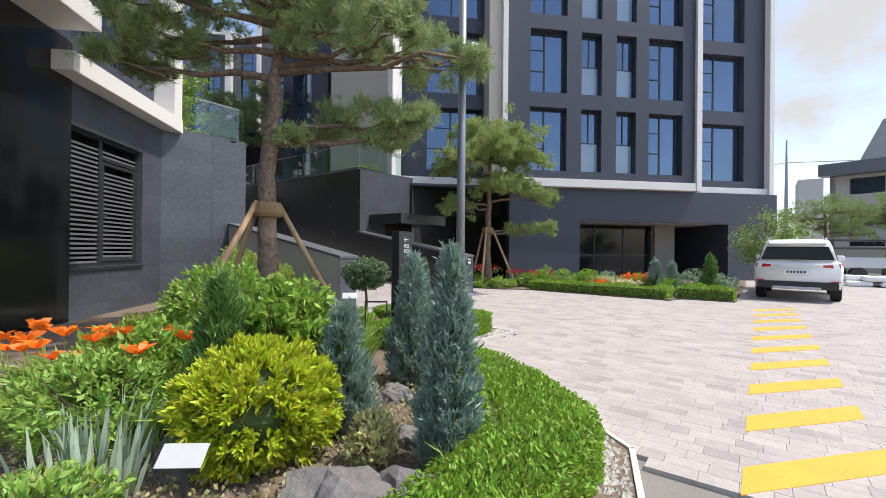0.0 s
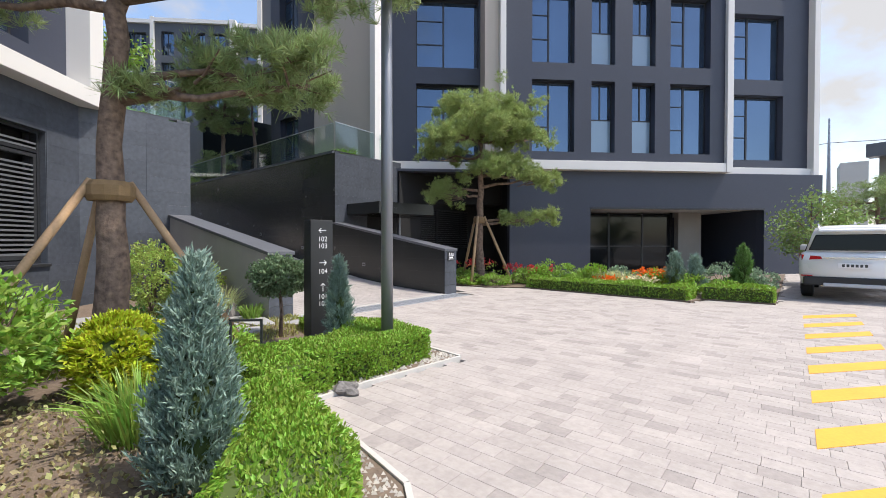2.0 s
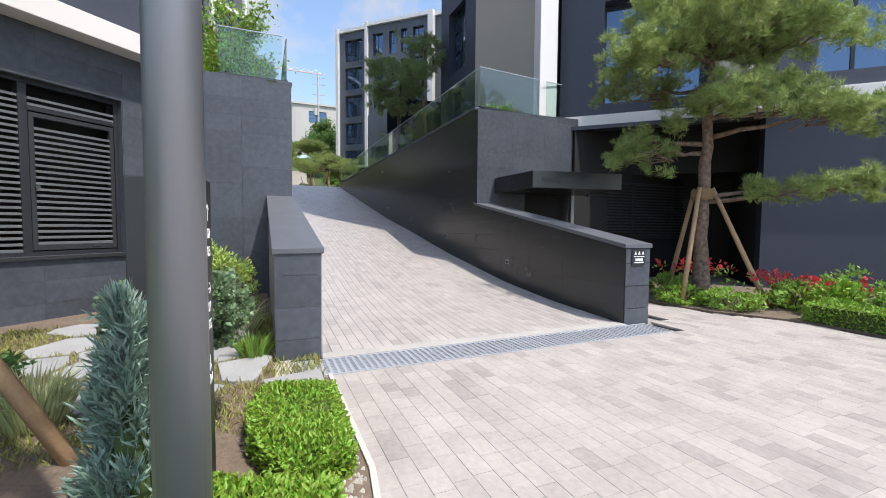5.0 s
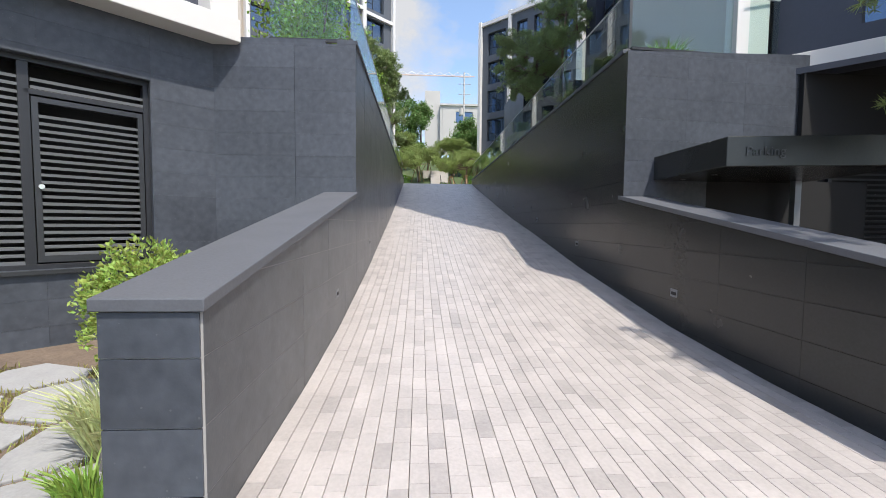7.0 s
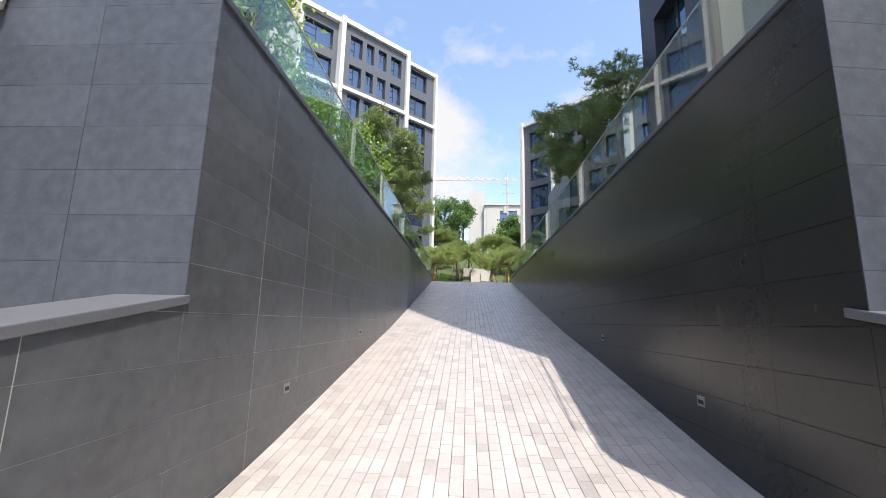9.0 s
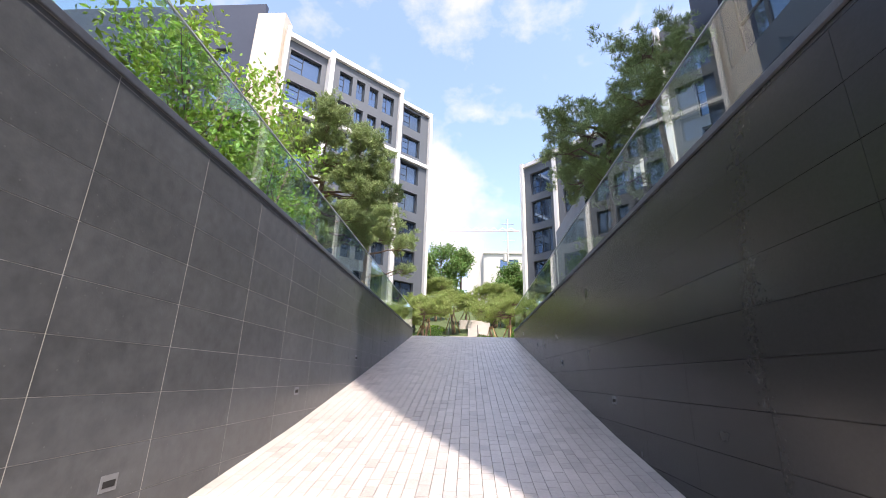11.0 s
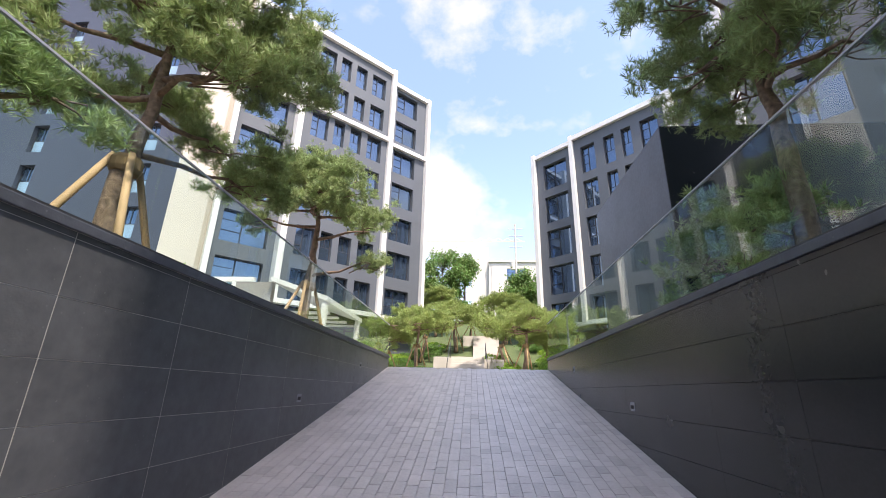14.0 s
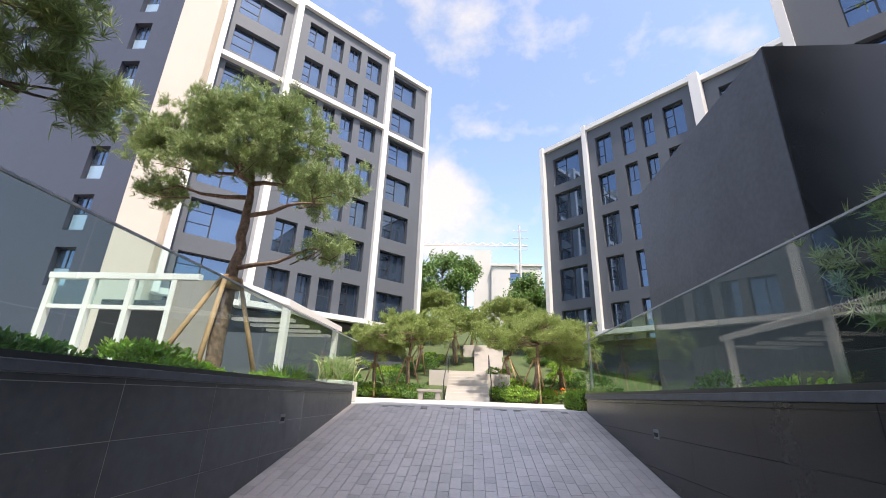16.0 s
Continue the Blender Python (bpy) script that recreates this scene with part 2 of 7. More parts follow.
def wall_plate(length, z0, z1, holes, thick):
    """An upright plate along x, from y = 0 (front, facing -y) back to y = thick, with rectangular holes (x0, x1, z0, z1)."""
    xs = sorted({0.0, length, *[h[0] for h in holes], *[h[1] for h in holes]})
    zs = sorted({z0, z1, *[h[2] for h in holes], *[h[3] for h in holes]})
    me = Mesh()

    def open_at(i, j):
        if not (0 <= i < len(xs) - 1 and 0 <= j < len(zs) - 1):
            return True
        x, z = (xs[i] + xs[i + 1]) / 2, (zs[j] + zs[j + 1]) / 2
        return any(a < x < b and c < z < d for a, b, c, d in holes)

    for i in range(len(xs) - 1):
        for j in range(len(zs) - 1):
            if open_at(i, j):
                continue
            a, b, c, d = xs[i], xs[i + 1], zs[j], zs[j + 1]
            me.add([(a, 0, c), (b, 0, c), (b, 0, d), (a, 0, d)], [(0, 1, 2, 3)])
            me.add([(a, thick, c), (b, thick, c), (b, thick, d), (a, thick, d)], [(3, 2, 1, 0)])
            for (di, dj), q in (((-1, 0), ((a, c), (a, d))), ((1, 0), ((b, d), (b, c))), ((0, -1), ((b, c), (a, c))), ((0, 1), ((a, d), (b, d)))):
                if open_at(i + di, j + dj):
                    (p, r), (s, t) = q
                    me.add([(p, 0, r), (s, 0, t), (s, thick, t), (p, thick, r)], [(0, 1, 2, 3)])
    return me


def plate_data(name, me, material):
    """As Mesh.data, with the faces kept as they are turned and double corners joined."""
    d = bpy.data.meshes.new(name)
    d.from_pydata(me.v, [], me.f)
    bm = bmesh.new()
    bm.from_mesh(d)
    bmesh.ops.remove_doubles(bm, verts=bm.verts[:], dist=0.0005)
    bmesh.ops.recalc_face_normals(bm, faces=bm.faces[:])
    bm.to_mesh(d)
    bm.free()
    d.materials.append(material)
    return d


def ramp_z(x):
    """Height of the ramp's surface at x."""
    return float(np.interp(-x, (4.75, 6.5, 8.0, 11.0, 14.5, 17.1, 20.2, 24.0, 28.75), (0.0, 0.08, 0.215, 0.64, 1.25, 1.67, 2.26, 3.0, 3.94)))


# ---- ground, ramp and retaining walls ----
X0, XT, XTR = -4.82, -9.475, -9.335          # foot of the ramp; where the walls rise to full height
YL, YR = 5.05, 9.19            # inner faces of the two ramp walls
TOP, UP = 4.22, 3.94           # wall top; upper plaza
structure("ground", Mesh().box(-9.3, 900, -900, 900, -0.35, -0.05), M["ground"], "pale grey paved ground reaching to the distance")
terrace = structure("ground_terrace_left", Mesh().box(-28.77, -9.9, -60, 4.55, -0.3, 4.02), M["soil"], "planted upper terrace of dark garden soil")
structure("ground_terrace_right", Mesh().box(-28.77, -9.9, 9.72, 70, -0.3, 4.02), M["soil"], "planted upper terrace of dark garden soil")
structure("ground_plaza", Mesh().box(-44.0, -28.77, -60, 70, 0.5, UP), M["concrete"], "pale paved upper plaza")
structure("ground_hill", Mesh().add([(-44.0, -900, UP - 0.05), (-44.0, 900, UP - 0.05), (-75, 900, 12.5), (-75, -900, 12.5), (-100, 900, 16.5), (-100, -900, 16.5), (-900, 900, 18), (-900, -900, 18)],
                                    [(0, 1, 2, 3), (3, 2, 4, 5), (5, 4, 6, 7)]), M["lawn"], "green garden hillside rising behind the plaza")


def wall_outline(y0, y1, low0, low1, top, xt):
    """Body of one ramp wall: a low wall with a sloping top, then the full height."""
    me = Mesh()
    me.hexa([(xt, y0, -0.2), (X0, y0, -0.2), (X0, y1, -0.2), (xt, y1, -0.2), (xt, y0, low1), (X0, y0, low0), (X0, y1, low0), (xt, y1, low1)])
    me.box(-28.75, xt + 0.001, y0, y1, -0.2, top)
    return me


wall_left = structure("wall_left", wall_outline(YL - 0.45, YL - 0.0015, 1.08, 1.9, TOP - 0.06, XT), M["mortar"], "ramp retaining wall clad in dark granite panels")
wall_right = structure("wall_right", wall_outline(YR + 0.012, YR + 0.47, 1.08, 1.9, TOP - 0.06, XTR - 0.13), M["joint"], "ramp retaining wall clad in honed granite panels darkened for shade")


def coping(name, y0, y1):
    me = Mesh()
    me.hexa([(XT, y0, 1.9), (X0 + 0.03, y0, 1.08), (X0 + 0.03, y1, 1.08), (XT, y1, 1.9), (XT, y0, 1.96), (X0 + 0.03, y0, 1.14), (X0 + 0.03, y1, 1.14), (XT, y1, 1.96)])
    structure(name, me, M["coping"], "smooth grey granite coping slab", bevel=0.006)
    structure(name + "_top", Mesh().box(-28.77, XT + 0.02, y0 + (0.0 if y0 > 7 else 0.2), y1 - (0.2 if y0 > 7 else 0.0), TOP - 0.06, TOP), M["granite"], "dark granite coping on the retaining wall", bevel=0.005)


coping("trim_left", YL - 0.48, YL + 0.02)
coping("trim_right", YR - 0.02, YR + 0.5)

# return walls that close the terraces towards the lower court
structure("wall_return_left", Mesh().hexa([(-9.62, 2.93, -0.2), (-9.46, 2.93, -0.2), (-9.46, 4.6, -0.2), (-9.62, 4.6, -0.2), (-9.62, 2.93, TOP), (-9.46, 2.93, TOP), (-9.46, 4.6, TOP), (-9.62, 4.6, TOP)]), M["granite"], "end wall of the terrace clad in dark granite")
structure("wall_return_right", Mesh().hexa([(-9.9, 9.205, 1.6), (-9.348, 9.205, 1.6), (-9.73, 12.5, 1.6), (-10.3, 12.5, 1.6), (-9.9, 9.205, TOP - 0.061), (-9.348, 9.205, TOP - 0.061), (-9.73, 12.5, TOP + 0.12), (-10.3, 12.5, TOP + 0.12)]), M["granite"], "end wall of the terrace clad in dark granite")

# ramp slab
slab = Mesh()
xs = [-4.82, -5.6, -6.5, -7.2, -8.0, -9.5, -11.0, -12.7, -14.5, -17, -19.8, -22, -24.0, -26, -28.75]
for a, b in zip(xs, xs[1:]):
    slab.hexa([(b, YL - 0.2, -0.3), (a, YL - 0.2, -0.3), (a, YR + 0.2, -0.3), (b, YR + 0.2, -0.3),
               (b, YL - 0.2, ramp_z(b) - 0.03), (a, YL - 0.2, ramp_z(a) - 0.03), (a, YR + 0.2, ramp_z(a) - 0.03), (b, YR + 0.2, ramp_z(b) - 0.03)])
ramp = structure("road_ramp", slab, M["bed"], "sloping ramp paved with grey-beige stone setts")
STRIP = mat("pale_smooth_stone", (0.40, 0.38, 0.36), 0.75, vary=0.3, size=0.4, grain=0.1, grain_size=40, bump=0.05)
structure("trim_ramp_foot", Mesh().box(-4.94, -4.745, YL, YR, -0.05, 0.012), STRIP, "pale smooth strip between the drain and the ramp setts", bevel=0.003)
structure("trim_drain_end", Mesh().box(-4.8, -4.2, 4.56, 4.735, -0.05, 0.012), STRIP, "pale stone strip at the drain's end", bevel=0.003)
court = structure("pavement", Mesh().box(-4.2, 40, -25, 60, -0.06, -0.03), M["bed"], "level court paved with pale stone setts")


# ---- buildings ----
def window_data(kind, w, h, tint):
    """Frame mesh and pane mesh of one window, in a plane facing -y, with its lower left corner at the origin."""
    t, m1 = 0.05, w * 0.44
    if kind == "wide":
        bars = [(a, b) for a, b in ((t, h * 0.36), (h * 0.36 + 0.04, h * 0.70), (h * 0.70 + 0.03, h - t))]
        fr = wall_plate(w, 0, h, [(t, m1 - 0.035, a, b) for a, b in bars] + [(m1 + 0.035, w - t, t, h - t)], 0.07)
        return fr, Mesh().box(t, w - t, 0.03, 0.045, t, h - t), None
    fr = wall_plate(w, 0, h, [(t, w - t, t, h * 0.47), (t, w * 0.5 - 0.025, h * 0.49, h - t), (w * 0.5 + 0.025, w - t, h * 0.49, h - t)], 0.07)
    return fr, Mesh().box(t, w - t, 0.03, 0.045, h * 0.49, h - t), Mesh().box(t, w - t, 0.0, 0.02, t, h * 0.47)


def facade(parent, m, length, z0, z1, columns, rows, wall_mat, recess=0.3, thick=0.45, wall_name="wall"):
    """One flat face of a building with its windows as parts. columns: (s0, s1, kind); rows: (z0, z1)."""
    holes = [(a, b, c, d) for a, b, _ in columns for c, d in rows]
    w = part(wall_name, plate_data("wall", wall_plate(length, z0, z1, holes, thick), wall_mat), None, parent)
    w.matrix_local = m
    made = {}
    for a, b, kind in columns:
        for c, d in rows:
            key = (kind, round(b - a, 3), round(d - c, 3))
            if key not in made:
                fr, pane, low = window_data(kind, b - a, d - c, None)
                made[key] = (plate_data("window", fr, M["frame"]), pane.data("pane", M["window"]), low and low.data("panel", M["window" if wall_mat is M["facade_far"] else "panel"]))
            fr, pane, low = made[key]
            ob = part("window", fr, None, parent)
            ob.matrix_local = m @ Matrix.Translation((a, recess, c))
            part("pane", pane, None, ob)
            if low:
                part("panel", low, None, ob)
    # backing plate carries the shade of the rooms in its black colour
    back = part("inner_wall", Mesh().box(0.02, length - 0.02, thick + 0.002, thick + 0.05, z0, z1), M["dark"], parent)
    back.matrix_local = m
    return w


def slab_part(name, parent, m, box, material, label="", bevel=0.01):
    ob = part(name, Mesh().box(*box), material, parent, label, bevel=bevel)
    ob.matrix_local = m
    return ob


def storeys(top, height, step, n):
    return [(top - height - step * i, top - step * i) for i in range(n)]


# D: apartment block above the entrance, face turned 45 degrees
D = thing("apartment_building", "dark apartment block with white fins over a recessed entrance", "building", "apartment blocks")
mD = pose(-9.99, 11.56, 0, 0, 0, 45)
# upper storeys are out of view, their height set to shade the ramp
rowsD = [(4.8 + 3.4 * i, 7.55 + 3.4 * i) for i in range(7)]
facade(D, mD @ Matrix.Translation((0.3, 0.85, 0)), 4.4, 4.45, 30.3, [(1.15, 3.65, "wide")], rowsD, M["facade"])
facade(D, mD @ Matrix.Translation((4.7, 0, 0)), 9.1, 4.45, 30.3, [(1.15, 2.82, "wide"), (3.5, 4.45, "narrow"), (5.15, 6.1, "narrow"), (6.72, 8.4, "wide")], rowsD, M["facade"])
facade(D, mD @ Matrix.Translation((13.8, 0.9, 0)), 5.0, 4.45, 30.3, [(0.75, 3.3, "wide")], rowsD, M["facade"])
for s, y0, wide in ((4.55, -0.3, 0.22), (13.72, -0.15, 0.26), (18.25, 0.6, 0.26)):
    slab_part("fin", D, mD, (s, s + wide, y0, 1.0, 4.1, 30.5), M["white"], "white metal fin")
slab_part("fin", D, mD, (4.0, 4.55, -0.1, 1.0, 4.45, 30.3), M["beige"], "beige stone pier")
slab_part("band", D, mD, (0.3, 4.75, 0.6, 1.3, 4.1, 4.45), M["white"], "white ledge between the storeys")
slab_part("band", D, mD, (4.772, 13.72, -0.12, 0.4, 4.1, 4.45), M["white"])
slab_part("band", D, mD, (13.982, 18.25, 0.72, 1.2, 4.1, 4.45), M["white"])
slab_part("roof", D, mD, (0.3, 18.5, 0.3, 9.0, 30.3, 30.6), M["white"], "white roof edge")
# side of D above the terrace
facade(D, pose(-13.9, 11.45, 0), 3.9, 4.0, 30.4, [], [], M["beige"], wall_name="side_wall")
# black colour paints the shade of the recess below the tower
slab_part("undercroft_wall", D, pose(0, 0, 0), (-9.88, -9.6, 12.3, 18.0, -0.1, 4.05), M["dark"], "wall under the tower, painted black for shade")
slab_part("fin", D, pose(0, 0, 0), (-10.0, -9.72, 11.2, 11.75, 4.2, 30.5), M["white"])
facade(D, pose(-19.3, 12.4, 0), 5.4, 4.0, 30.4, [(3.9, 4.9, "narrow"), (0.9, 2.6, "wide")], rowsD, M["facade"], wall_name="side_wall")
# base storey of D: entrance cut into it
baseD = wall_plate(18.0, -0.1, 4.1, [(8.0, 15.4, -0.2, 2.66), (0.35, 4.75, -0.2, 4.0)], 0.4)
ob = part("base_wall", plate_data("base_wall", baseD, M["facade"]), None, D, "dark base storey with a wide entrance opening")
ob.matrix_local = mD @ Matrix.Translation((0.3, 0.25, 0))
for box in ((8.0, 8.3, 0.66, 6.0, -0.1, 4.0), (15.7, 16.1, 0.66, 6.0, -0.1, 4.0), (8.3, 15.7, 6.0, 6.3, -0.1, 4.0)):
    slab_part("entrance_wall", D, mD, box, M["facade"])
slab_part("entrance_ceiling", D, mD, (8.31, 15.69, 0.66, 5.99, 2.66, 2.8), M["concrete"], "pale entrance soffit")
# undercroft walls and ceiling are near-black, shade put into the colour
slab_part("undercroft_wall", D, mD, (0.2, 5.2, 3.2, 3.5, -0.1, 4.1), M["dark"], "back wall of the undercroft with its shade painted in")
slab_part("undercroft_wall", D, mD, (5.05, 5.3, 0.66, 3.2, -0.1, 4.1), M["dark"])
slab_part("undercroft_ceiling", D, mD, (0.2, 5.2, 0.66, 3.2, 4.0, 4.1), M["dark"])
slab_part("band", D, mD, (8.3, 15.7, 0.2, 0.24, 2.62, 2.7), M["frame"])
# unseen fill blocks, added to stop sun leaking onto the ramp
slab_part("core", D, pose(0, 0, 0), (-13.95, -11.0, 11.92, 20, 4.0, 30.2), M["facade"])
slab_part("core", D, pose(0, 0, 0), (-19.2, -13.8, 12.95, 20, 4.0, 30.2), M["facade"])
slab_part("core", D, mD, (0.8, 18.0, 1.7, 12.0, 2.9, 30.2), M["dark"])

# A: building with the louvred plant door
A = thing("apartment_building", "dark apartment block on a granite base with a louvred door", "building", "apartment blocks")
mA = pose(-6.5 + 3.6, -3.6, 0, 0, 0, 135)
LEN_A = (9.55 - 2.9) * 2 ** 0.5
LV0, LV1 = 6.27, 8.47
ob = part("base_wall", plate_data("base_wall", wall_plate(LEN_A, -0.2, 4.1, [(LV0, LV1, 0.9, 3.37)], 0.4), M["granite"]), None, A, "base storey in dark granite")
ob.matrix_local = mA
# black backing paints the shade between the louvre slats
slab_part("inner_wall", A, mA, (LV0 - 0.2, LV1 + 0.2, 0.45, 0.5, 0.7, 3.6), M["dark"])
slab_part("pier", A, mA, (0, LV0 - 0.03, -0.05, -0.004, -0.2, 4.75), M["shade_stone"], "polished granite pier with its shadow painted in as black")
slab_part("band", A, mA, (LV0 - 0.5, LEN_A + 0.12, -0.38, 0.2, 4.1, 4.42), M["white"], "white ledge above the base")
slab_part("band", A, mA, (0, LV0 - 0.45, -0.75, 0.2, 4.752, 5.1), M["white"])
rowsA = [(4.9 + 3.4 * i, 7.4 + 3.4 * i) for i in range(4)]
facade(A, mA @ Matrix.Translation((0, 0.1, 0)), LEN_A - 0.1, 4.42, 18.5, [(LV0 + 0.15, LV0 + 2.0, "wide"), (LV0 - 3.5, LV0 - 1.5, "wide")], rowsA, M["facade"])
slab_part("fin", A, mA, (LEN_A - 0.28, LEN_A + 0.1, -0.36, 0.5, 4.422, 18.6), M["white"], "white metal fin")
slab_part("core", A, mA, (0, LEN_A - 0.4, 0.62, 14, 4.1, 18.5), M["facade"])

# B: tall block behind the terrace
B = thing("apartment_building", "tall grey apartment block with a white window grid", "building", "apartment blocks", Matrix.Translation((-0.05, 0.05, 0)) @ Matrix.Scale(1.02, 4))
mB = pose(-39.4, -8.4, 0, 0, 0, 135)
rowsB = storeys(29.2, 2.1, 3.07, 7)
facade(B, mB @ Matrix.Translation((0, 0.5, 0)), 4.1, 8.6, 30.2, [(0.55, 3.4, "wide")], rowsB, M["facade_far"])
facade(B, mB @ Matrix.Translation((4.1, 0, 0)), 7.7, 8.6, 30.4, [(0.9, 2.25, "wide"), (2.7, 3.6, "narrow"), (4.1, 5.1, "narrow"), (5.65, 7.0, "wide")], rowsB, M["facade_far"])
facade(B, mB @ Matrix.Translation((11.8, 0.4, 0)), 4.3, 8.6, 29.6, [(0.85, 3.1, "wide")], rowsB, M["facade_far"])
for s, y0, wd, z1 in ((3.9, -0.3, 0.4, 30.7), (11.65, -0.3, 0.4, 30.7), (15.95, 0.0, 0.3, 29.9), (-0.2, -0.3, 0.3, 30.7)):
    slab_part("fin", B, mB, (s, s + wd, y0, 1.0, 8.3, z1), M["white"], "white metal fin")
for s0, s1, y0 in ((0.1, 3.9, 0.1), (4.3, 11.65, -0.28), (12.05, 15.95, 0.12)):
    for z0, z1 in ((8.3, 8.62), (23.2, 23.55), (30.1 if s0 < 12 else 29.5, 30.6 if s0 < 12 else 29.9)):
        slab_part("band", B, mB, (s0, s1, y0, y0 + 0.5, z0, z1), M["white"], "white ledge")
slab_part("pier", B, pose(0, 0, 0), (-40.4, -39.0, -11.2, -8.75, 4.0, 32.0), M["beige"], "broad beige stone pier")
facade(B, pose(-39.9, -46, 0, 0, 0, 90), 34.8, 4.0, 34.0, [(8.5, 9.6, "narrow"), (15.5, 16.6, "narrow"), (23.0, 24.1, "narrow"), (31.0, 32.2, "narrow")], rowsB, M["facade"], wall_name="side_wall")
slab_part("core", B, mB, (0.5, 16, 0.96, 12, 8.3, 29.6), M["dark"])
slab_part("base_wall", B, mB, (0.2, 16, 1.2, 12, 3.8, 8.3), M["facade_far"], "recessed base storey")

# C: block on the other side of the plaza
C = thing("apartment_building", "dark grey apartment block with white fins and ledges", "building", "apartment blocks", Matrix.Translation((0.2, -0.2, 0)) @ Matrix.Scale(1.02, 4))
mC = pose(-53.1, 12.9, 0, 0, 0, 45)
rowsC = storeys(23.4, 2.5, 3.25, 5)
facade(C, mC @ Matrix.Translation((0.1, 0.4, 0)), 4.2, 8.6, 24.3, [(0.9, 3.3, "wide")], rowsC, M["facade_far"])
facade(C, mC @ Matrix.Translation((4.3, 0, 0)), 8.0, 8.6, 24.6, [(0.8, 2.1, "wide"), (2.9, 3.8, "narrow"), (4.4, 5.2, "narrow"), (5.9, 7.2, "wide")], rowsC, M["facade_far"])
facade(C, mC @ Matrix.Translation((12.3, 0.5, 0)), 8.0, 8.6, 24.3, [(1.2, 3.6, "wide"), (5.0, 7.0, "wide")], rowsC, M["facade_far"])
for s, y0, wd in ((-0.1, 0.0, 0.35), (4.15, -0.3, 0.35), (12.1, -0.3, 0.6), (20.2, 0.1, 0.3)):
    slab_part("fin", C, mC, (s, s + wd, y0, 1.0, 8.3, 24.8), M["white"], "white metal fin")
for s0, s1, y0 in ((0.25, 4.15, 0.15), (4.5, 12.1, -0.28), (12.7, 20.2, 0.2)):
    for z0, z1 in ((8.3, 8.62), (24.3, 24.7)):
        slab_part("band", C, mC, (s0, s1, y0, y0 + 0.5, z0, z1), M["white"], "white ledge")
slab_part("core", C, mC, (0.3, 20.3, 0.96, 12, 8.3, 24.2), M["dark"])
slab_part("base_wall", C, mC, (0.3, 20.3, 1.2, 12, 3.8, 8.3), M["facade_far"], "recessed base storey")

# dark annex on the terrace, and the block behind it
annex = thing("annex", "low windowless annex clad in near-black panels", "building", "", pose(-0.8, 0.22, 0.05))
part("wall", Mesh().box(-31.0, -25.65, 11.52, 18, 3.9, 9.5), M["granite"], annex, bevel=0.01)
# thin near-black sheet makes the front far darker than the granite sides
part("front_panel", Mesh().box(-25.646, -25.62, 11.53, 17.98, 3.9, 9.5), mat("near_black_front", (0.008, 0.012, 0.013), 0.25, spec=0.3), annex, "near-black glossy front cladding")
# ---- plants ----
GREEN = dict(
    hedge=mat("boxwood_leaves", (0.25, 0.40, 0.05), 0.5, vary=0.4, size=0.5, island=0.7, hue=0.05, through=0.35),
    # dark green for inner bodies, painting the shade behind the leaves
    shade_core=mat("hedge_inside", (0.06, 0.09, 0.02), 0.9, vary=0.5, size=0.2),
    gold=mat("golden_conifer_leaves", (0.50, 0.56, 0.04), 0.5, vary=0.3, size=0.2, island=0.8, hue=0.06, through=0.35),
    juniper=mat("blue_juniper_foliage", (0.25, 0.35, 0.285), 0.6, vary=0.4, size=0.25, island=0.7, hue=0.03, through=0.2),
    dark=mat("dark_conifer_foliage", (0.13, 0.25, 0.06), 0.6, vary=0.4, size=0.25, island=0.7, hue=0.03, through=0.25),
    leaf=mat("bright_green_leaves", (0.27, 0.42, 0.07), 0.45, vary=0.4, size=0.4, island=0.7, hue=0.05, through=0.4),
    grey=mat("grey_green_leaves", (0.24, 0.34, 0.22), 0.5, vary=0.4, size=0.4, island=0.7, hue=0.03, through=0.3),
    grass=mat("grass_blades", (0.27, 0.42, 0.08), 0.5, vary=0.4, size=0.4, island=0.6, hue=0.05, through=0.35),
    pale=mat("variegated_grass_blades", (0.55, 0.58, 0.30), 0.5, vary=0.3, size=0.4, island=0.5, hue=0.05, through=0.35),
    iris=mat("grey_green_iris_blades", (0.36, 0.46, 0.34), 0.5, vary=0.3, size=0.4, island=0.5, through=0.3),
    orange=mat("orange_lily_petals", (0.90, 0.20, 0.02), 0.45, vary=0.2, size=0.2, island=0.4, through=0.35),
    red=mat("red_flower_petals", (0.62, 0.06, 0.07), 0.5, vary=0.2, size=0.2, island=0.4, through=0.3),
    cream=mat("cream_flower_petals", (0.75, 0.68, 0.45), 0.5, vary=0.2, size=0.2, island=0.4, through=0.3),
    stem=mat("brown_stems", (0.11, 0.08, 0.05), 0.85, vary=0.4, size=0.2),
    far=mat("distant_tree_leaves", (0.14, 0.24, 0.06), 0.6, vary=0.5, size=1.5, island=0.6, hue=0.05, through=0.3),
)


def unit(n, rng, up=0.0):
    d = rng.normal(size=(n, 3))
    d[:, 2] += up
    return d / np.linalg.norm(d, axis=1, keepdims=True)


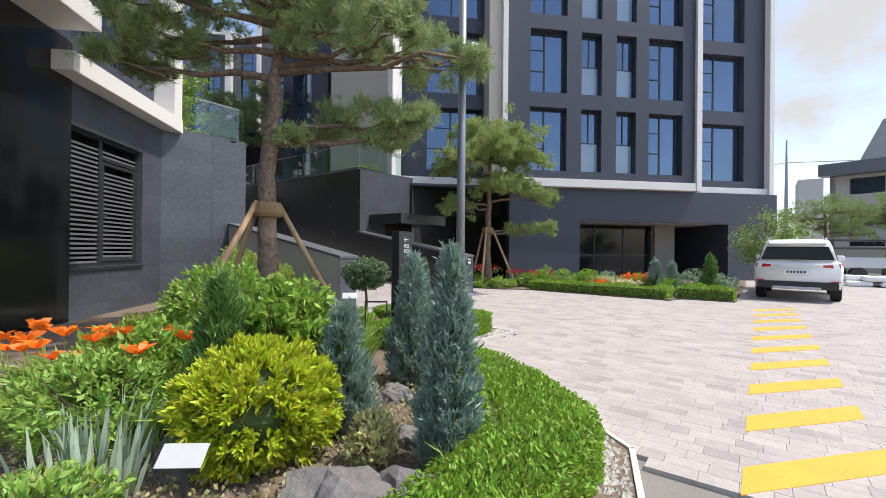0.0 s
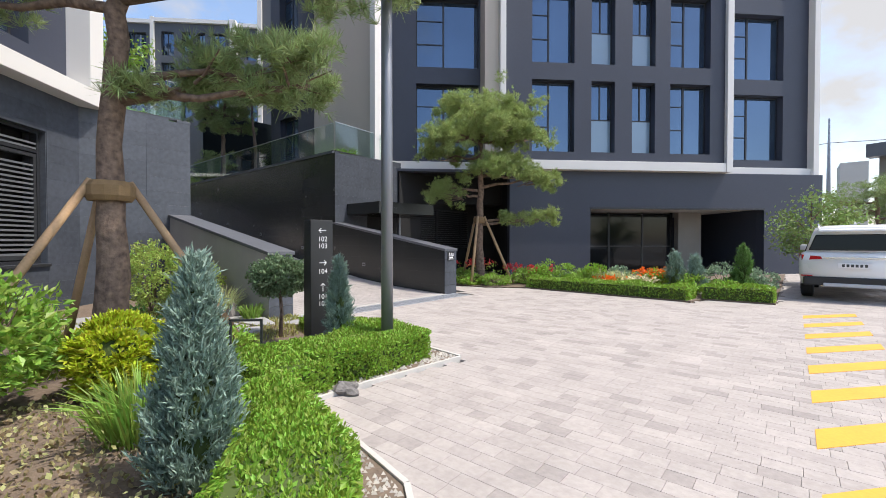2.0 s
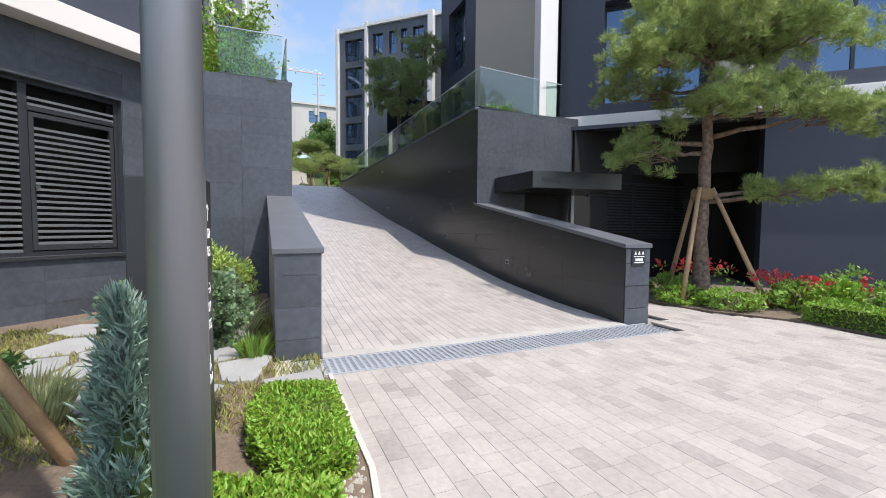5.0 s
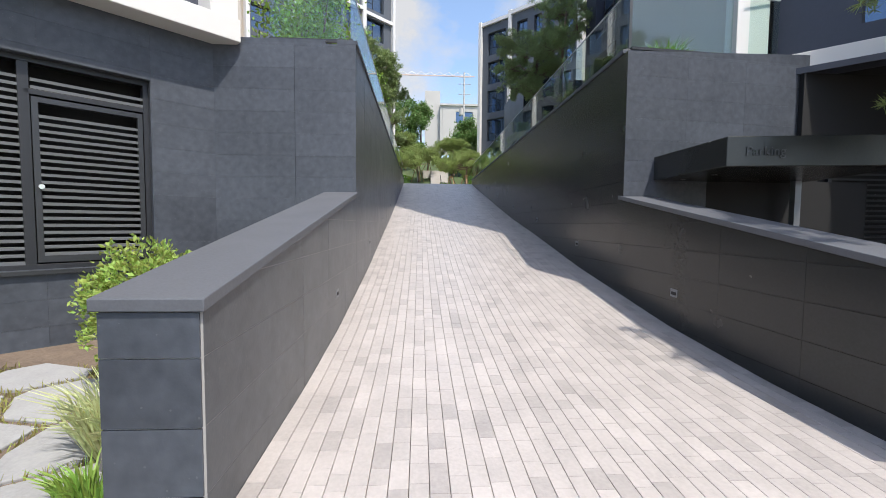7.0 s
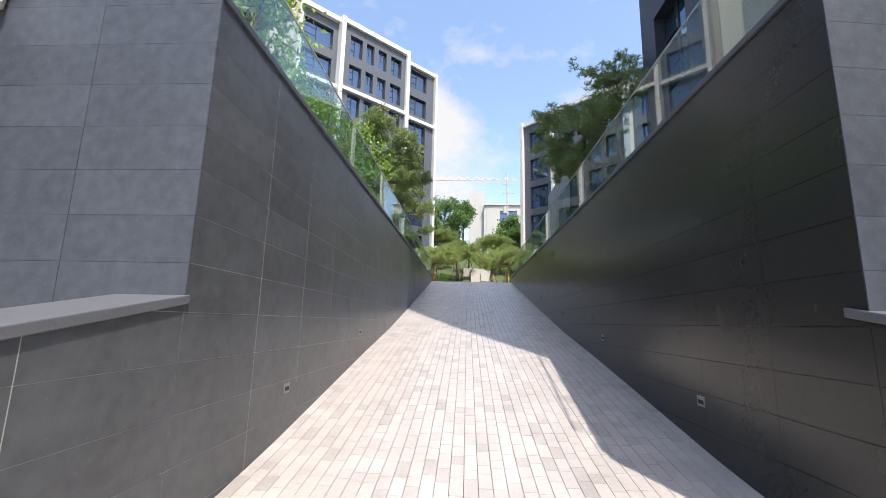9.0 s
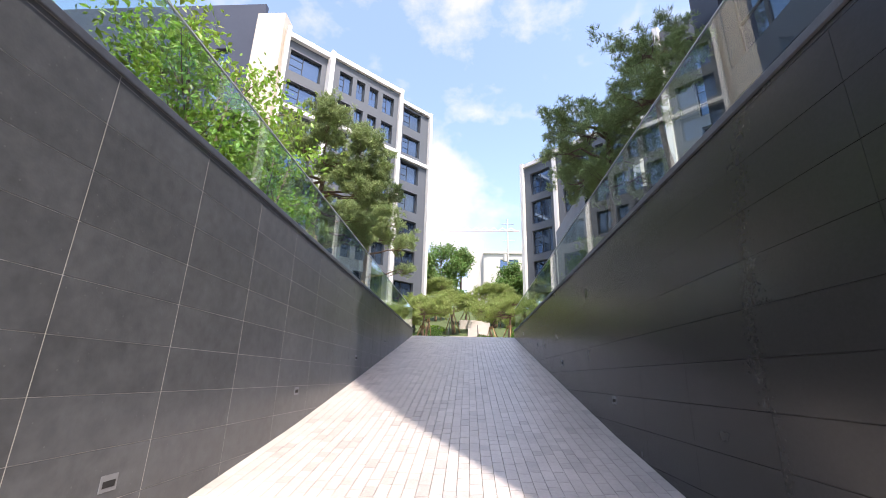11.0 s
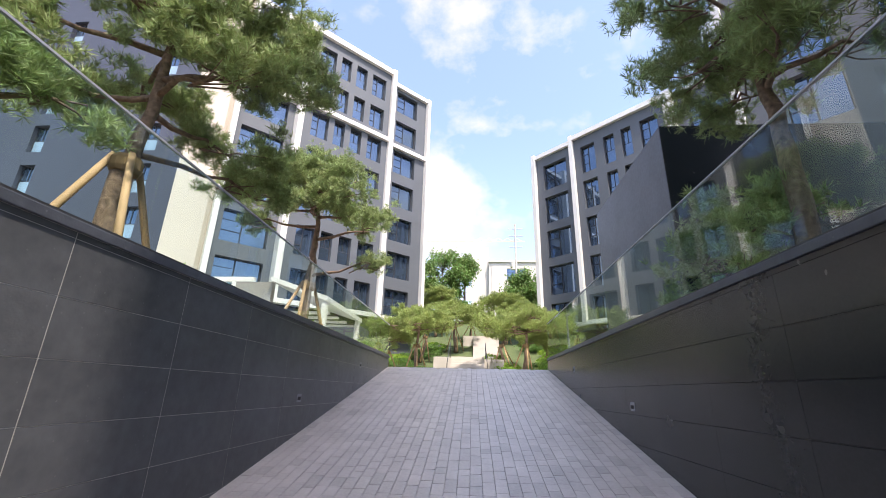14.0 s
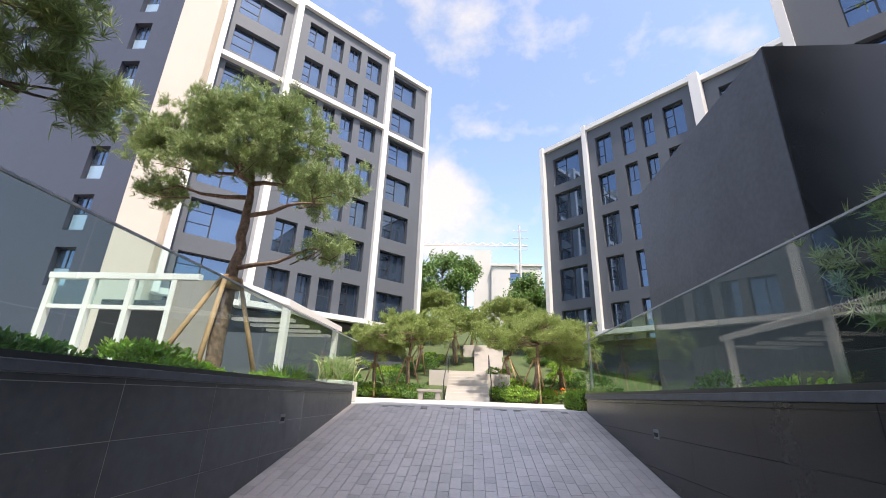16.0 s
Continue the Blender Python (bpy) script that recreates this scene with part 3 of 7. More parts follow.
def leaves(centres, size, rng, out=None, wide=0.5, up=0.4, fold=0.25):
    """Kite-shaped leaves at the centres, turned roughly along out. Returns vertices and quads."""
    c = np.asarray(centres)
    n = len(c)
    d = unit(n, rng, up)
    if out is not None:
        d = d * 0.75 + out
        d /= np.linalg.norm(d, axis=1, keepdims=True)
    side = np.cross(d, unit(n, rng))
    side /= np.linalg.norm(side, axis=1, keepdims=True) + 1e-9
    nor = np.cross(d, side)
    s = (size * rng.uniform(0.65, 1.25, n))[:, None]
    v = np.stack([c - d * s * 0.5, c + side * s * wide * 0.5 + nor * s * fold * 0.3, c + d * s * 0.5, c - side * s * wide * 0.5 + nor * s * fold * 0.3], axis=1)
    return v.reshape(-1, 3), np.arange(4 * n).reshape(n, 4)


def blades(roots, dirs, length, width, rng, droop=0.0):
    """Narrow two-piece blades from the roots along dirs; droop bends the tips down."""
    n = len(roots)
    L = (length * rng.uniform(0.6, 1.15, n))[:, None]
    side = np.cross(dirs, unit(n, rng))
    side /= np.linalg.norm(side, axis=1, keepdims=True) + 1e-9
    w = side * width * 0.5
    mid = roots + dirs * L * 0.55
    tip = roots + dirs * L - np.array([0, 0, 1.0]) * L * droop
    v = np.stack([roots - w * 0.7, roots + w * 0.7, mid + w, mid - w, tip + w * 0.12, tip - w * 0.12], axis=1).reshape(-1, 3)
    b = 6 * np.arange(n)[:, None]
    return v, np.concatenate([b + np.array([0, 1, 2, 3]), b + np.array([3, 2, 4, 5])])


def join(sets):
    v, f, k = [], [], 0
    for a, b in sets:
        v.append(a)
        f.append(b + k)
        k += len(a)
    return np.concatenate(v), np.concatenate(f)


def rounded(rng, n, rx, ry, rz, hollow=0.6, bunches=0):
    """Points in the outer shell of an ellipsoid, gathered in bunches, with their outward directions."""
    k = bunches or max(12, n // 26)
    c = unit(k, rng)
    d = c[rng.integers(0, k, n)] + rng.normal(size=(n, 3)) * 1.15 / math.sqrt(k)
    d /= np.linalg.norm(d, axis=1, keepdims=True)
    reach = rng.uniform(0.86, 1.12, k)
    which = np.argmax(d @ c.T, axis=1)
    r = rng.uniform(hollow, 1.0, n) ** 0.6 * reach[which]
    return d * r[:, None] * np.array([rx, ry, rz]), d


def shrub(name, label, at, size, material, leaf=0.06, n=2500, seed=1, stems=7, wide=0.5, low=0.0, group="", core=0.0, up=0.4, spray=0):
    """A rounded shrub: stems and a crown of single leaves. size: radius x, y and height."""
    rng = np.random.default_rng(seed)
    ob = thing(name, label, "shrub", group, pose(*at))
    rx, ry, h = size
    for k in range(stems):
        a = 6.2832 * k / stems + rng.uniform(-0.3, 0.3)
        tip = Vector((rx * 0.6 * math.cos(a), ry * 0.6 * math.sin(a), h * rng.uniform(0.6, 0.85)))
        part("stem", Mesh().tube([(0.02 * math.cos(a), 0.02 * math.sin(a), -0.05), tip * 0.45 + Vector((0, 0, 0.05 * h)), tip], [0.012, 0.009, 0.004], 5), GREEN["stem"], ob)
    p, d = rounded(rng, n, rx, ry, h * (1 - low) / 2, 0.45)
    p[:, 2] += h * (1 + low) / 2
    if spray:
        sets = []
        for _ in range(spray):
            e = d * 0.8 + np.array([0, 0, 0.45]) + rng.normal(size=(n, 3)) * 0.4
            e /= np.linalg.norm(e, axis=1, keepdims=True)
            sets.append(blades(p, e, leaf, leaf * 0.3, rng, 0.08))
        part("foliage", quick_data("foliage", *join(sets), material), None, ob)
    else:
        part("foliage", quick_data("foliage", *leaves(p, leaf, rng, d * 0.7, wide, up), material), None, ob)
    # dark body paints the shade seen between the shrub's leaves
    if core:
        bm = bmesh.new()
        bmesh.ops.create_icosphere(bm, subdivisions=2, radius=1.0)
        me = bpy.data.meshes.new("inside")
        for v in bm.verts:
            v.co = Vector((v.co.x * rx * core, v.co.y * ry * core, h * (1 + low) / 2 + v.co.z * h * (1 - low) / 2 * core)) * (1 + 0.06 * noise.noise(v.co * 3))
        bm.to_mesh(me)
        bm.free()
        me.materials.append(GREEN["shade_core"])
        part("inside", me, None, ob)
    return ob


def conifer(name, label, at, radius, height, material, seed, n=2600, spray=0.11, group=""):
    """An upright conifer: a tapering body of many upward sprays with a ragged outline."""
    rng = np.random.default_rng(seed)
    ob = thing(name, label, "shrub", group, pose(*at))
    part("trunk", Mesh().tube([(0, 0, -0.05), (0.01, 0, height * 0.5), (0, 0.01, height * 0.92)], [0.03, 0.02, 0.006], 6), GREEN["stem"], ob)
    nb = max(60, n // 20)
    zb = rng.uniform(0.0, 1.0, nb) ** 1.1
    prof = np.interp(zb, [0, 0.12, 0.35, 0.65, 0.88, 1.0], [0.72, 1.0, 0.86, 0.5, 0.2, 0.03]) * rng.uniform(0.75, 1.12, nb)
    ab = rng.uniform(0, 6.2832, nb)
    k = rng.integers(0, nb, n)
    along = rng.uniform(0.45, 1.0, n)
    r = radius * prof[k] * along
    root = np.stack([r * np.cos(ab[k]), r * np.sin(ab[k]), (zb[k] * 0.94 + 0.16 * (along - 0.7) * (radius / 0.24)) * height], 1) + rng.normal(size=(n, 3)) * radius * 0.09
    root[:, 2] = np.clip(root[:, 2], 0.02, height)
    d = np.stack([np.cos(ab[k]) * 0.5, np.sin(ab[k]) * 0.5, np.full(n, 0.95)], 1) + rng.normal(size=(n, 3)) * 0.2
    d /= np.linalg.norm(d, axis=1, keepdims=True)
    sets = [blades(root, d, spray, 0.010, rng)]
    for _ in range(4):
        e = d + rng.normal(size=(n, 3)) * 0.4
        e /= np.linalg.norm(e, axis=1, keepdims=True)
        sets.append(blades(root + d * (spray * rng.uniform(0.1, 0.6, n))[:, None], e, spray * 0.6, 0.008, rng))
    part("foliage", quick_data("foliage", *join(sets), material), None, ob)
    # dark tapering body paints the shade between the sprays
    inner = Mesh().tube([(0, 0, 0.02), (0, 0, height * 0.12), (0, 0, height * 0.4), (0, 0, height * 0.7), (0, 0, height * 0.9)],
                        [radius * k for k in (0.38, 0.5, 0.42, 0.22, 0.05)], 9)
    part("inside", inner, GREEN["shade_core"], ob)
    return ob


def clump(name, label, at, radius, length, width, n, material, seed, droop=0.25, lean=0.5, group="", category="plant"):
    """A tuft of grass-like blades."""
    rng = np.random.default_rng(seed)
    a = rng.uniform(0, 6.2832, n)
    r = radius * 0.35 * np.sqrt(rng.uniform(0, 1, n))
    root = np.stack([r * np.cos(a), r * np.sin(a), np.zeros(n)], 1)
    d = np.stack([np.cos(a) * lean * rng.uniform(0, 1, n), np.sin(a) * lean * rng.uniform(0, 1, n), np.ones(n)], 1)
    d /= np.linalg.norm(d, axis=1, keepdims=True)
    ob = tagged(new(name, quick_data(name, *blades(root, d, length, width, rng, droop), material)), label, category, group)
    ob.matrix_world = pose(*at)
    return ob


def hedge(label, outline, height, seed, density=2400, leaf=0.05, group="clipped hedges", round_=0.12, material=None):
    """A clipped hedge over an outline: a dark body that paints the inner shade, and leaves all over its top and sides.
    """
    rng = np.random.default_rng(seed)
    ob = thing("hedge", label, "hedge", group)
    n = len(outline)
    cx, cy = sum(p[0] for p in outline) / n, sum(p[1] for p in outline) / n
    inset = [(x + (cx - x) * 0.05, y + (cy - y) * 0.05) for x, y in outline]
    part("inside", Mesh().prism(inset, 0.0, height - 0.07), GREEN["shade_core"], ob)
    P = np.array(outline)
    lo, hi = P.min(0), P.max(0)

    def inside(q):
        k = np.zeros(len(q), bool)
        for i in range(n):
            (x1, y1), (x2, y2) = P[i], P[(i + 1) % n]
            hit = ((y1 > q[:, 1]) != (y2 > q[:, 1])) & (q[:, 0] < (x2 - x1) * (q[:, 1] - y1) / (y2 - y1 + 1e-12) + x1)
            k ^= hit
        return k

    area = (hi - lo).prod()
    q = rng.uniform(lo, hi, (int(area * density), 2))
    q = q[inside(q)]
    edge = np.full(len(q), 9.0)
    for i in range(n):
        a, b = P[i], P[(i + 1) % n]
        t = np.clip(((q - a) @ (b - a)) / ((b - a) @ (b - a)), 0, 1)
        edge = np.minimum(edge, np.linalg.norm(q - (a + t[:, None] * (b - a)), axis=1))
    drop = np.clip(1 - edge / round_, 0, 1) ** 2 * round_ * 0.8
    bumps = 0.03 * np.sin(5.1 * q[:, 0] + 1.7 * q[:, 1]) + 0.025 * np.sin(3.3 * q[:, 1] - 6.2 * q[:, 0])
    z = height - drop + bumps - rng.uniform(0, 0.07, len(q))
    top = np.concatenate([q, z[:, None]], 1)
    out = np.tile(np.array([0, 0, 0.9]), (len(q), 1))
    side, sout = [], []
    for i in range(n):
        a, b = P[i], P[(i + 1) % n]
        L = np.linalg.norm(b - a)
        k = int(L * height * density)
        t = rng.uniform(0, 1, k)
        nrm = np.array([(b - a)[1], -(b - a)[0]]) / L
        if ((a + b) / 2 + nrm * 0.05 - np.array([cx, cy])) @ nrm < 0:
            nrm = -nrm
        p = a + t[:, None] * (b - a) - nrm * rng.uniform(-0.02, 0.06, k)[:, None]
        side.append(np.concatenate([p, rng.uniform(0.02, height - 0.03, k)[:, None]], 1))
        sout.append(np.tile(np.array([nrm[0] * 0.7, nrm[1] * 0.7, 0.45]), (k, 1)))
    pts, outs = np.concatenate([top] + side), np.concatenate([out] + sout)
    part("foliage", quick_data("foliage", *leaves(pts, leaf, rng, outs, 0.5, 0.2), material or GREEN["hedge"]), None, ob)
    return ob


def pine(label, at, trunk, r0, pads, seed, tufts=130, blade=0.13, dead=0.0, group="pines", stakes=None, material=None, per=13, bw=0.011):
    """A red pine. trunk: points from the base; pads: (x, y, z, radius, thickness) needle clouds, each on a limb that leaves the trunk at trunk height fraction.
    stakes: (height of the tie, list of feet)."""
    rng = np.random.default_rng(seed)
    ob = thing("pine_tree", label, "tree", group, pose(*at))
    pts = [Vector(p) for p in trunk]
    fine = []
    for a, b in zip(pts, pts[1:]):
        fine += [a.lerp(b, k / 5) + Vector(rng.normal(size=3) * r0 * 0.10) for k in range(5)]
    fine.append(pts[-1])
    zt = pts[-1].z
    part("trunk", Mesh().tube(fine, [r0 * (1.18 if i == 0 else 1) * (1 - 0.72 * i / len(fine)) * rng.uniform(0.93, 1.07) for i in range(len(fine))], 12), M["bark"], ob, smooth=True)
    sets = []

    def on_trunk(z):
        for a, b in zip(pts, pts[1:]):
            if a.z <= z <= b.z:
                return a.lerp(b, (z - a.z) / (b.z - a.z + 1e-6))
        return pts[-1].copy() if z > zt else pts[0].copy()

    for x, y, z, rad, thick in pads:
        c = Vector((x, y, z))
        start = on_trunk(min(z - 0.15 * Vector((x, y)).length, zt * 0.97))
        flat = c - start
        mid = start + flat * 0.5 + Vector((rng.normal() * 0.1, rng.normal() * 0.1, -0.04 * flat.length + rng.normal() * 0.05))
        q1, q2 = start.lerp(mid, 0.5) + Vector(rng.normal(size=3) * 0.05), mid.lerp(c, 0.5) + Vector(rng.normal(size=3) * 0.06)
        w = max(0.018, r0 * 0.34)
        limbs = Mesh()
        limbs.tube([start, q1, mid, q2, c - Vector((0, 0, thick * 0.5))], [w, w * 0.85, w * 0.65, w * 0.5, w * 0.3], 6)
        ends = []
        for k in range(max(5, int(rad * 9))):
            a = rng.uniform(0, 6.2832)
            rr = rad * math.sqrt(rng.uniform(0.15, 1))
            e = Vector((x + rr * math.cos(a), y + rr * math.sin(a), z + thick * rng.uniform(-0.35, 0.25) - 0.25 * thick * (rr / rad)))
            s = mid.lerp(c, rng.uniform(0.2, 1.0)) - Vector((0, 0, thick * 0.4))
            limbs.tube([s, s.lerp(e, 0.5) + Vector(rng.normal(size=3) * 0.06), e], [w * 0.35, w * 0.25, 0.006], 4, cap=False)
            ends.append(e)
        part("limb", limbs, M["bark"], ob, smooth=True)
        k = int(tufts * rad * rad * 3.2) + 12
        e = np.array([tuple(v) for v in ends])[rng.integers(0, len(ends), k)]
        spread = rad * 0.30
        bunch = e[: max(5, k // 16)] + rng.normal(size=(max(5, k // 16), 3)) * np.array([spread, spread, thick * 0.34])
        which = rng.integers(0, len(bunch), k)
        p = bunch[which] + rng.normal(size=(k, 3)) * np.array([1, 1, 0.75]) * (0.35 * blade + 0.045 * rad)
        p[:, 2] += thick * 0.12
        axis = unit(k, rng, 1.3)
        for _ in range(per):
            d = axis + rng.normal(size=(k, 3)) * 0.62
            d /= np.linalg.norm(d, axis=1, keepdims=True)
            sets.append(blades(p, d, blade, bw if blade < 0.2 else 0.016, rng))
    part("needles", quick_data("needles", *join(sets), material or M["needle"]), None, ob)
    if stakes:
        h, feet = stakes
        t = on_trunk(h)
        part("tie", Mesh().tube([t + Vector((0, 0, -0.1)), t + Vector((0, 0, -0.05)), t + Vector((0, 0, 0.05)), t + Vector((0, 0, 0.1))], [r0 * 1.12, r0 * 1.3, r0 * 1.3, r0 * 1.12], 12), M["rope"], ob, "jute wrapped tie")
        for fx, fy, fz in feet:
            top = t + (t - Vector((fx, fy, t.z))).normalized() * -(r0 + 0.05)
            part("stake", Mesh().tube([(fx, fy, fz), Vector((fx, fy, fz)).lerp(top, 0.5), top + (top - Vector((fx, fy, fz))).normalized() * 0.12], [0.045, 0.043, 0.038], 8), M["wood"], ob, "peeled timber stake", smooth=True)
    return ob


def broadleaf(label, at, height, radius, material, seed, n=6000, leaf=0.09, stems=1, group="", crown_from=0.35):
    """A leafy tree: stem or stems, forking limbs and a crown of single leaves gathered in loose clumps."""
    rng = np.random.default_rng(seed)
    ob = thing("tree", label, "tree", group, pose(*at))
    tr, tips = Mesh(), []
    for s in range(stems):
        a = 6.2832 * s / max(stems, 1) + rng.uniform(0, 1)
        lean = 0.0 if stems == 1 else radius * 0.4
        base = Vector((0.05 * math.cos(a), 0.05 * math.sin(a), -0.05)) * (0 if stems == 1 else 1)
        top = Vector((lean * math.cos(a), lean * math.sin(a), height * 0.8))
        w = 0.028 * height / max(1, stems) ** 0.5
        tr.tube([base, base.lerp(top, 0.4) + Vector((rng.normal() * 0.05, rng.normal() * 0.05, 0)), top], [w, w * 0.7, w * 0.2], 7)
        for k in range(int(14 / max(1, stems)) + 5):
            z = rng.uniform(crown_from, 0.95)
            b = base.lerp(top, z)
            ang = rng.uniform(0, 6.2832)
            rr = radius * rng.uniform(0.45, 0.95) * math.sin(math.pi * min(0.97, max(0.12, (z - crown_from + 0.12) / (1.12 - crown_from)))) ** 0.6
            e = Vector((b.x + rr * math.cos(ang), b.y + rr * math.sin(ang), height * (z + 0.06)))
            tr.tube([b, b.lerp(e, 0.55) + Vector((0, 0, 0.04 * height * rng.uniform(-0.5, 1))), e], [w * 0.35, w * 0.22, 0.005], 5, cap=False)
            tips += [e, b.lerp(e, 0.6)]
    part("trunk", tr, M["bark"], ob, smooth=True)
    e = np.array([tuple(t) for t in tips])[rng.integers(0, len(tips), n)]
    s = radius * 0.17
    p = e + rng.normal(size=(n, 3)) * np.array([s, s, s * 0.8])
    part("crown", quick_data("crown", *leaves(p, leaf, rng, None, 0.55, 0.3), material), None, ob)
    return ob


# ---- lower garden ----
rng0 = np.random.default_rng(11)
kerb_line = [(1.75, -3.0), (1.62, 1.2), (1.45, 1.75), (0.35, 2.62), (-1.08, 2.95), (-1.08, 3.5), (-0.95, 4.78), (-2.6, 5.02), (-4.2, 5.02)]
soil_line = kerb_line + [(-4.2, 4.57), (-4.82, 4.57), (-9.4, 4.57), (-9.4, 3.2), (-2.75, -3.5), (-2.0, -6.5), (1.75, -6.5)]
soil = Mesh()
soil.prism(soil_line, -0.06, 0.02)
structure("ground_garden", soil, M["soil"], "planting bed of brown soil with gravel and bark")
edge = Mesh()
for a, b in zip(kerb_line, kerb_line[1:]):
    d = (Vector(b) - Vector(a)).normalized()
    nx, ny = d.y * 0.035, -d.x * 0.035
    edge.hexa([(a[0], a[1], -0.05), (a[0] + nx, a[1] + ny, -0.05), (b[0] + nx, b[1] + ny, -0.05), (b[0], b[1], -0.05),
               (a[0], a[1], 0.035), (a[0] + nx, a[1] + ny, 0.035), (b[0] + nx, b[1] + ny, 0.035), (b[0], b[1], 0.035)])
structure("trim_kerb", edge, M["concrete"], "thin pale grey edging strip round the planting bed")

gravel_v, gravel_f = [], []
for k in range(2600):
    t = rng0.uniform(0, 1)
    i = rng0.integers(0, len(kerb_line) - 1)
    a, b = Vector(kerb_line[i]), Vector(kerb_line[i + 1])
    d = (b - a).normalized()
    c = a.lerp(b, t) + Vector((-d.y, d.x)) * rng0.uniform(0.02, 0.30)
    s = rng0.uniform(0.008, 0.022)
    gravel_v += [(c.x + s * math.cos(q), c.y + s * math.sin(q), 0.02) for q in (0.3, 2.4, 4.5)] + [(c.x + rng0.normal() * 0.003, c.y, 0.02 + s * 1.1)]
    gravel_f += [(4 * k + p, 4 * k + q, 4 * k + 3) for p, q in ((0, 1), (1, 2), (2, 0))]
tagged(new("gravel", quick_data("gravel", gravel_v, gravel_f, mat("pale_gravel", (0.5, 0.47, 0.42), 0.9, island=0.5))), "pale gravel along the bed's edge", "gravel", kind="stuff")

# hedges along the court
hedge("bright green clipped boxwood hedge along the paving", [(1.45, -0.2), (1.42, 1.25), (1.25, 1.62), (0.2, 2.42), (-0.95, 2.75), (-1.15, 2.45), (-0.3, 2.1), (0.5, 1.5), (0.95, 0.9), (1.0, -0.2)], 0.34, 3, density=9000, leaf=0.038)
hedge("bright green clipped boxwood hedge round the lamp post", [(-1.25, 3.2), (-1.12, 3.7), (-1.18, 4.55), (-2.1, 4.78), (-2.3, 4.3), (-1.9, 3.75), (-1.95, 3.2)], 0.36, 4, density=9000, leaf=0.038)
hedge("bright green clipped boxwood hedge beside the sign", [(-1.05, 2.75), (-1.15, 3.25), (-2.0, 3.2), (-1.9, 2.7)], 0.32, 5, density=9000, leaf=0.038)
hedge("low bright green boxwood hedge beside the stepping stones", [(-2.95, 4.42), (-2.45, 4.62), (-2.6, 4.94), (-3.6, 4.97), (-3.72, 4.5), (-3.35, 4.4)], 0.22, 6, density=9000, leaf=0.038)

# conifers and shrubs
FRESH = mat("fresh_yellow_green_leaves", (0.36, 0.46, 0.11), 0.5, vary=0.4, size=0.4, island=0.7, hue=0.06, through=0.4)
conifer("juniper", "tall blue-grey juniper with a pointed crown", (0.71, 0.85, 0), 0.19, 1.28, GREEN["juniper"], 21, 6500, 0.075, group="blue junipers")
conifer("juniper", "tall blue-grey juniper with a pointed crown", (-0.52, 1.94, 0), 0.24, 1.22, GREEN["juniper"], 22, 6000, 0.075, group="blue junipers")
conifer("juniper", "slim blue-grey juniper in front of the sign", (-2.14, 4.06, 0), 0.15, 1.1, GREEN["juniper"], 23, 2600, group="blue junipers")
conifer("conifer", "small dark green upright conifer", (-0.88, 0.34, 0), 0.24, 1.08, GREEN["dark"], 24, 3400, group="dark conifers")
conifer("conifer", "small blue-green conifer with drooping tips", (-0.2, 0.84, 0), 0.2, 0.88, GREEN["juniper"], 25, 2600, group="dark conifers")
shrub("golden_shrub", "rounded golden-yellow conifer shrub", (-0.33, 0.30, -0.05), (0.44, 0.44, 0.74), GREEN["gold"], 0.06, 9000, 31, core=0.8, spray=4)
shrub("golden_shrub", "rounded golden-yellow conifer shrub", (-2.45, 2.05, 0.0), (0.36, 0.36, 0.68), GREEN["gold"], 0.06, 6000, 32, core=0.8, spray=4)
shrub("shrub", "broad-leaved green shrub under the pine", (-0.75, 0.78, 0.0), (0.36, 0.36, 1.08), GREEN["leaf"], 0.085, 4200, 33, low=0.1)
shrub("shrub", "broad-leaved green shrub under the pine", (-2.5, 1.15, 0.0), (0.6, 0.6, 1.15), GREEN["leaf"], 0.08, 3800, 34, low=0.1)
shrub("shrub", "light green shrub in front of the granite wall", (-6.9, 3.55, 0.0), (0.62, 0.5, 1.35), FRESH, 0.06, 5200, 35, low=0.05)
shrub("shrub", "light green shrub in front of the granite wall", (-6.3, 4.05, 0.0), (0.55, 0.42, 1.0), FRESH, 0.06, 4200, 36, low=0.0)
shrub("shrub", "low dark green shrub beside the tree stake", (-2.45, 2.85, 0.0), (0.42, 0.36, 0.5), GREEN["hedge"], 0.05, 2600, 37)
shrub("shrub", "low dark green shrub by the granite wall", (-4.3, 2.5, 0.0), (0.4, 0.4, 0.55), GREEN["dark"], 0.06, 2000, 38)
shrub("shrub", "pale yellow-green low shrub among the stones", (0.32, 0.62, 0.0), (0.17, 0.16, 0.34), mat("cream_green_leaves", (0.55, 0.52, 0.22), 0.5, island=0.5, hue=0.06, through=0.35), 0.05, 900, 39)
shrub("shrub", "leafy green shrub among the lilies", (-1.75, 0.2, 0.0), (0.5, 0.5, 0.72), GREEN["leaf"], 0.085, 2600, 40, low=0.0)
shrub("shrub", "fine-leaved green shrub in the corner of the bed", (-1.25, -0.25, 0.0), (0.5, 0.45, 0.6), GREEN["grass"], 0.05, 3600, 41)
shrub("shrub", "fine-leaved green shrub in the corner of the bed", (-0.2, -0.72, 0.0), (0.3, 0.3, 0.36), GREEN["grass"], 0.05, 2200, 42)

# small standard tree by the sign
std = thing("topiary_tree", "small standard tree with a round dull green crown", "tree", "", pose(-3.42, 4.03, 0))
part("trunk", Mesh().tube([(0, 0, -0.05), (0.015, 0.01, 0.35), (-0.01, 0, 0.7)], [0.028, 0.024, 0.018], 8), M["bark"], std, smooth=True)
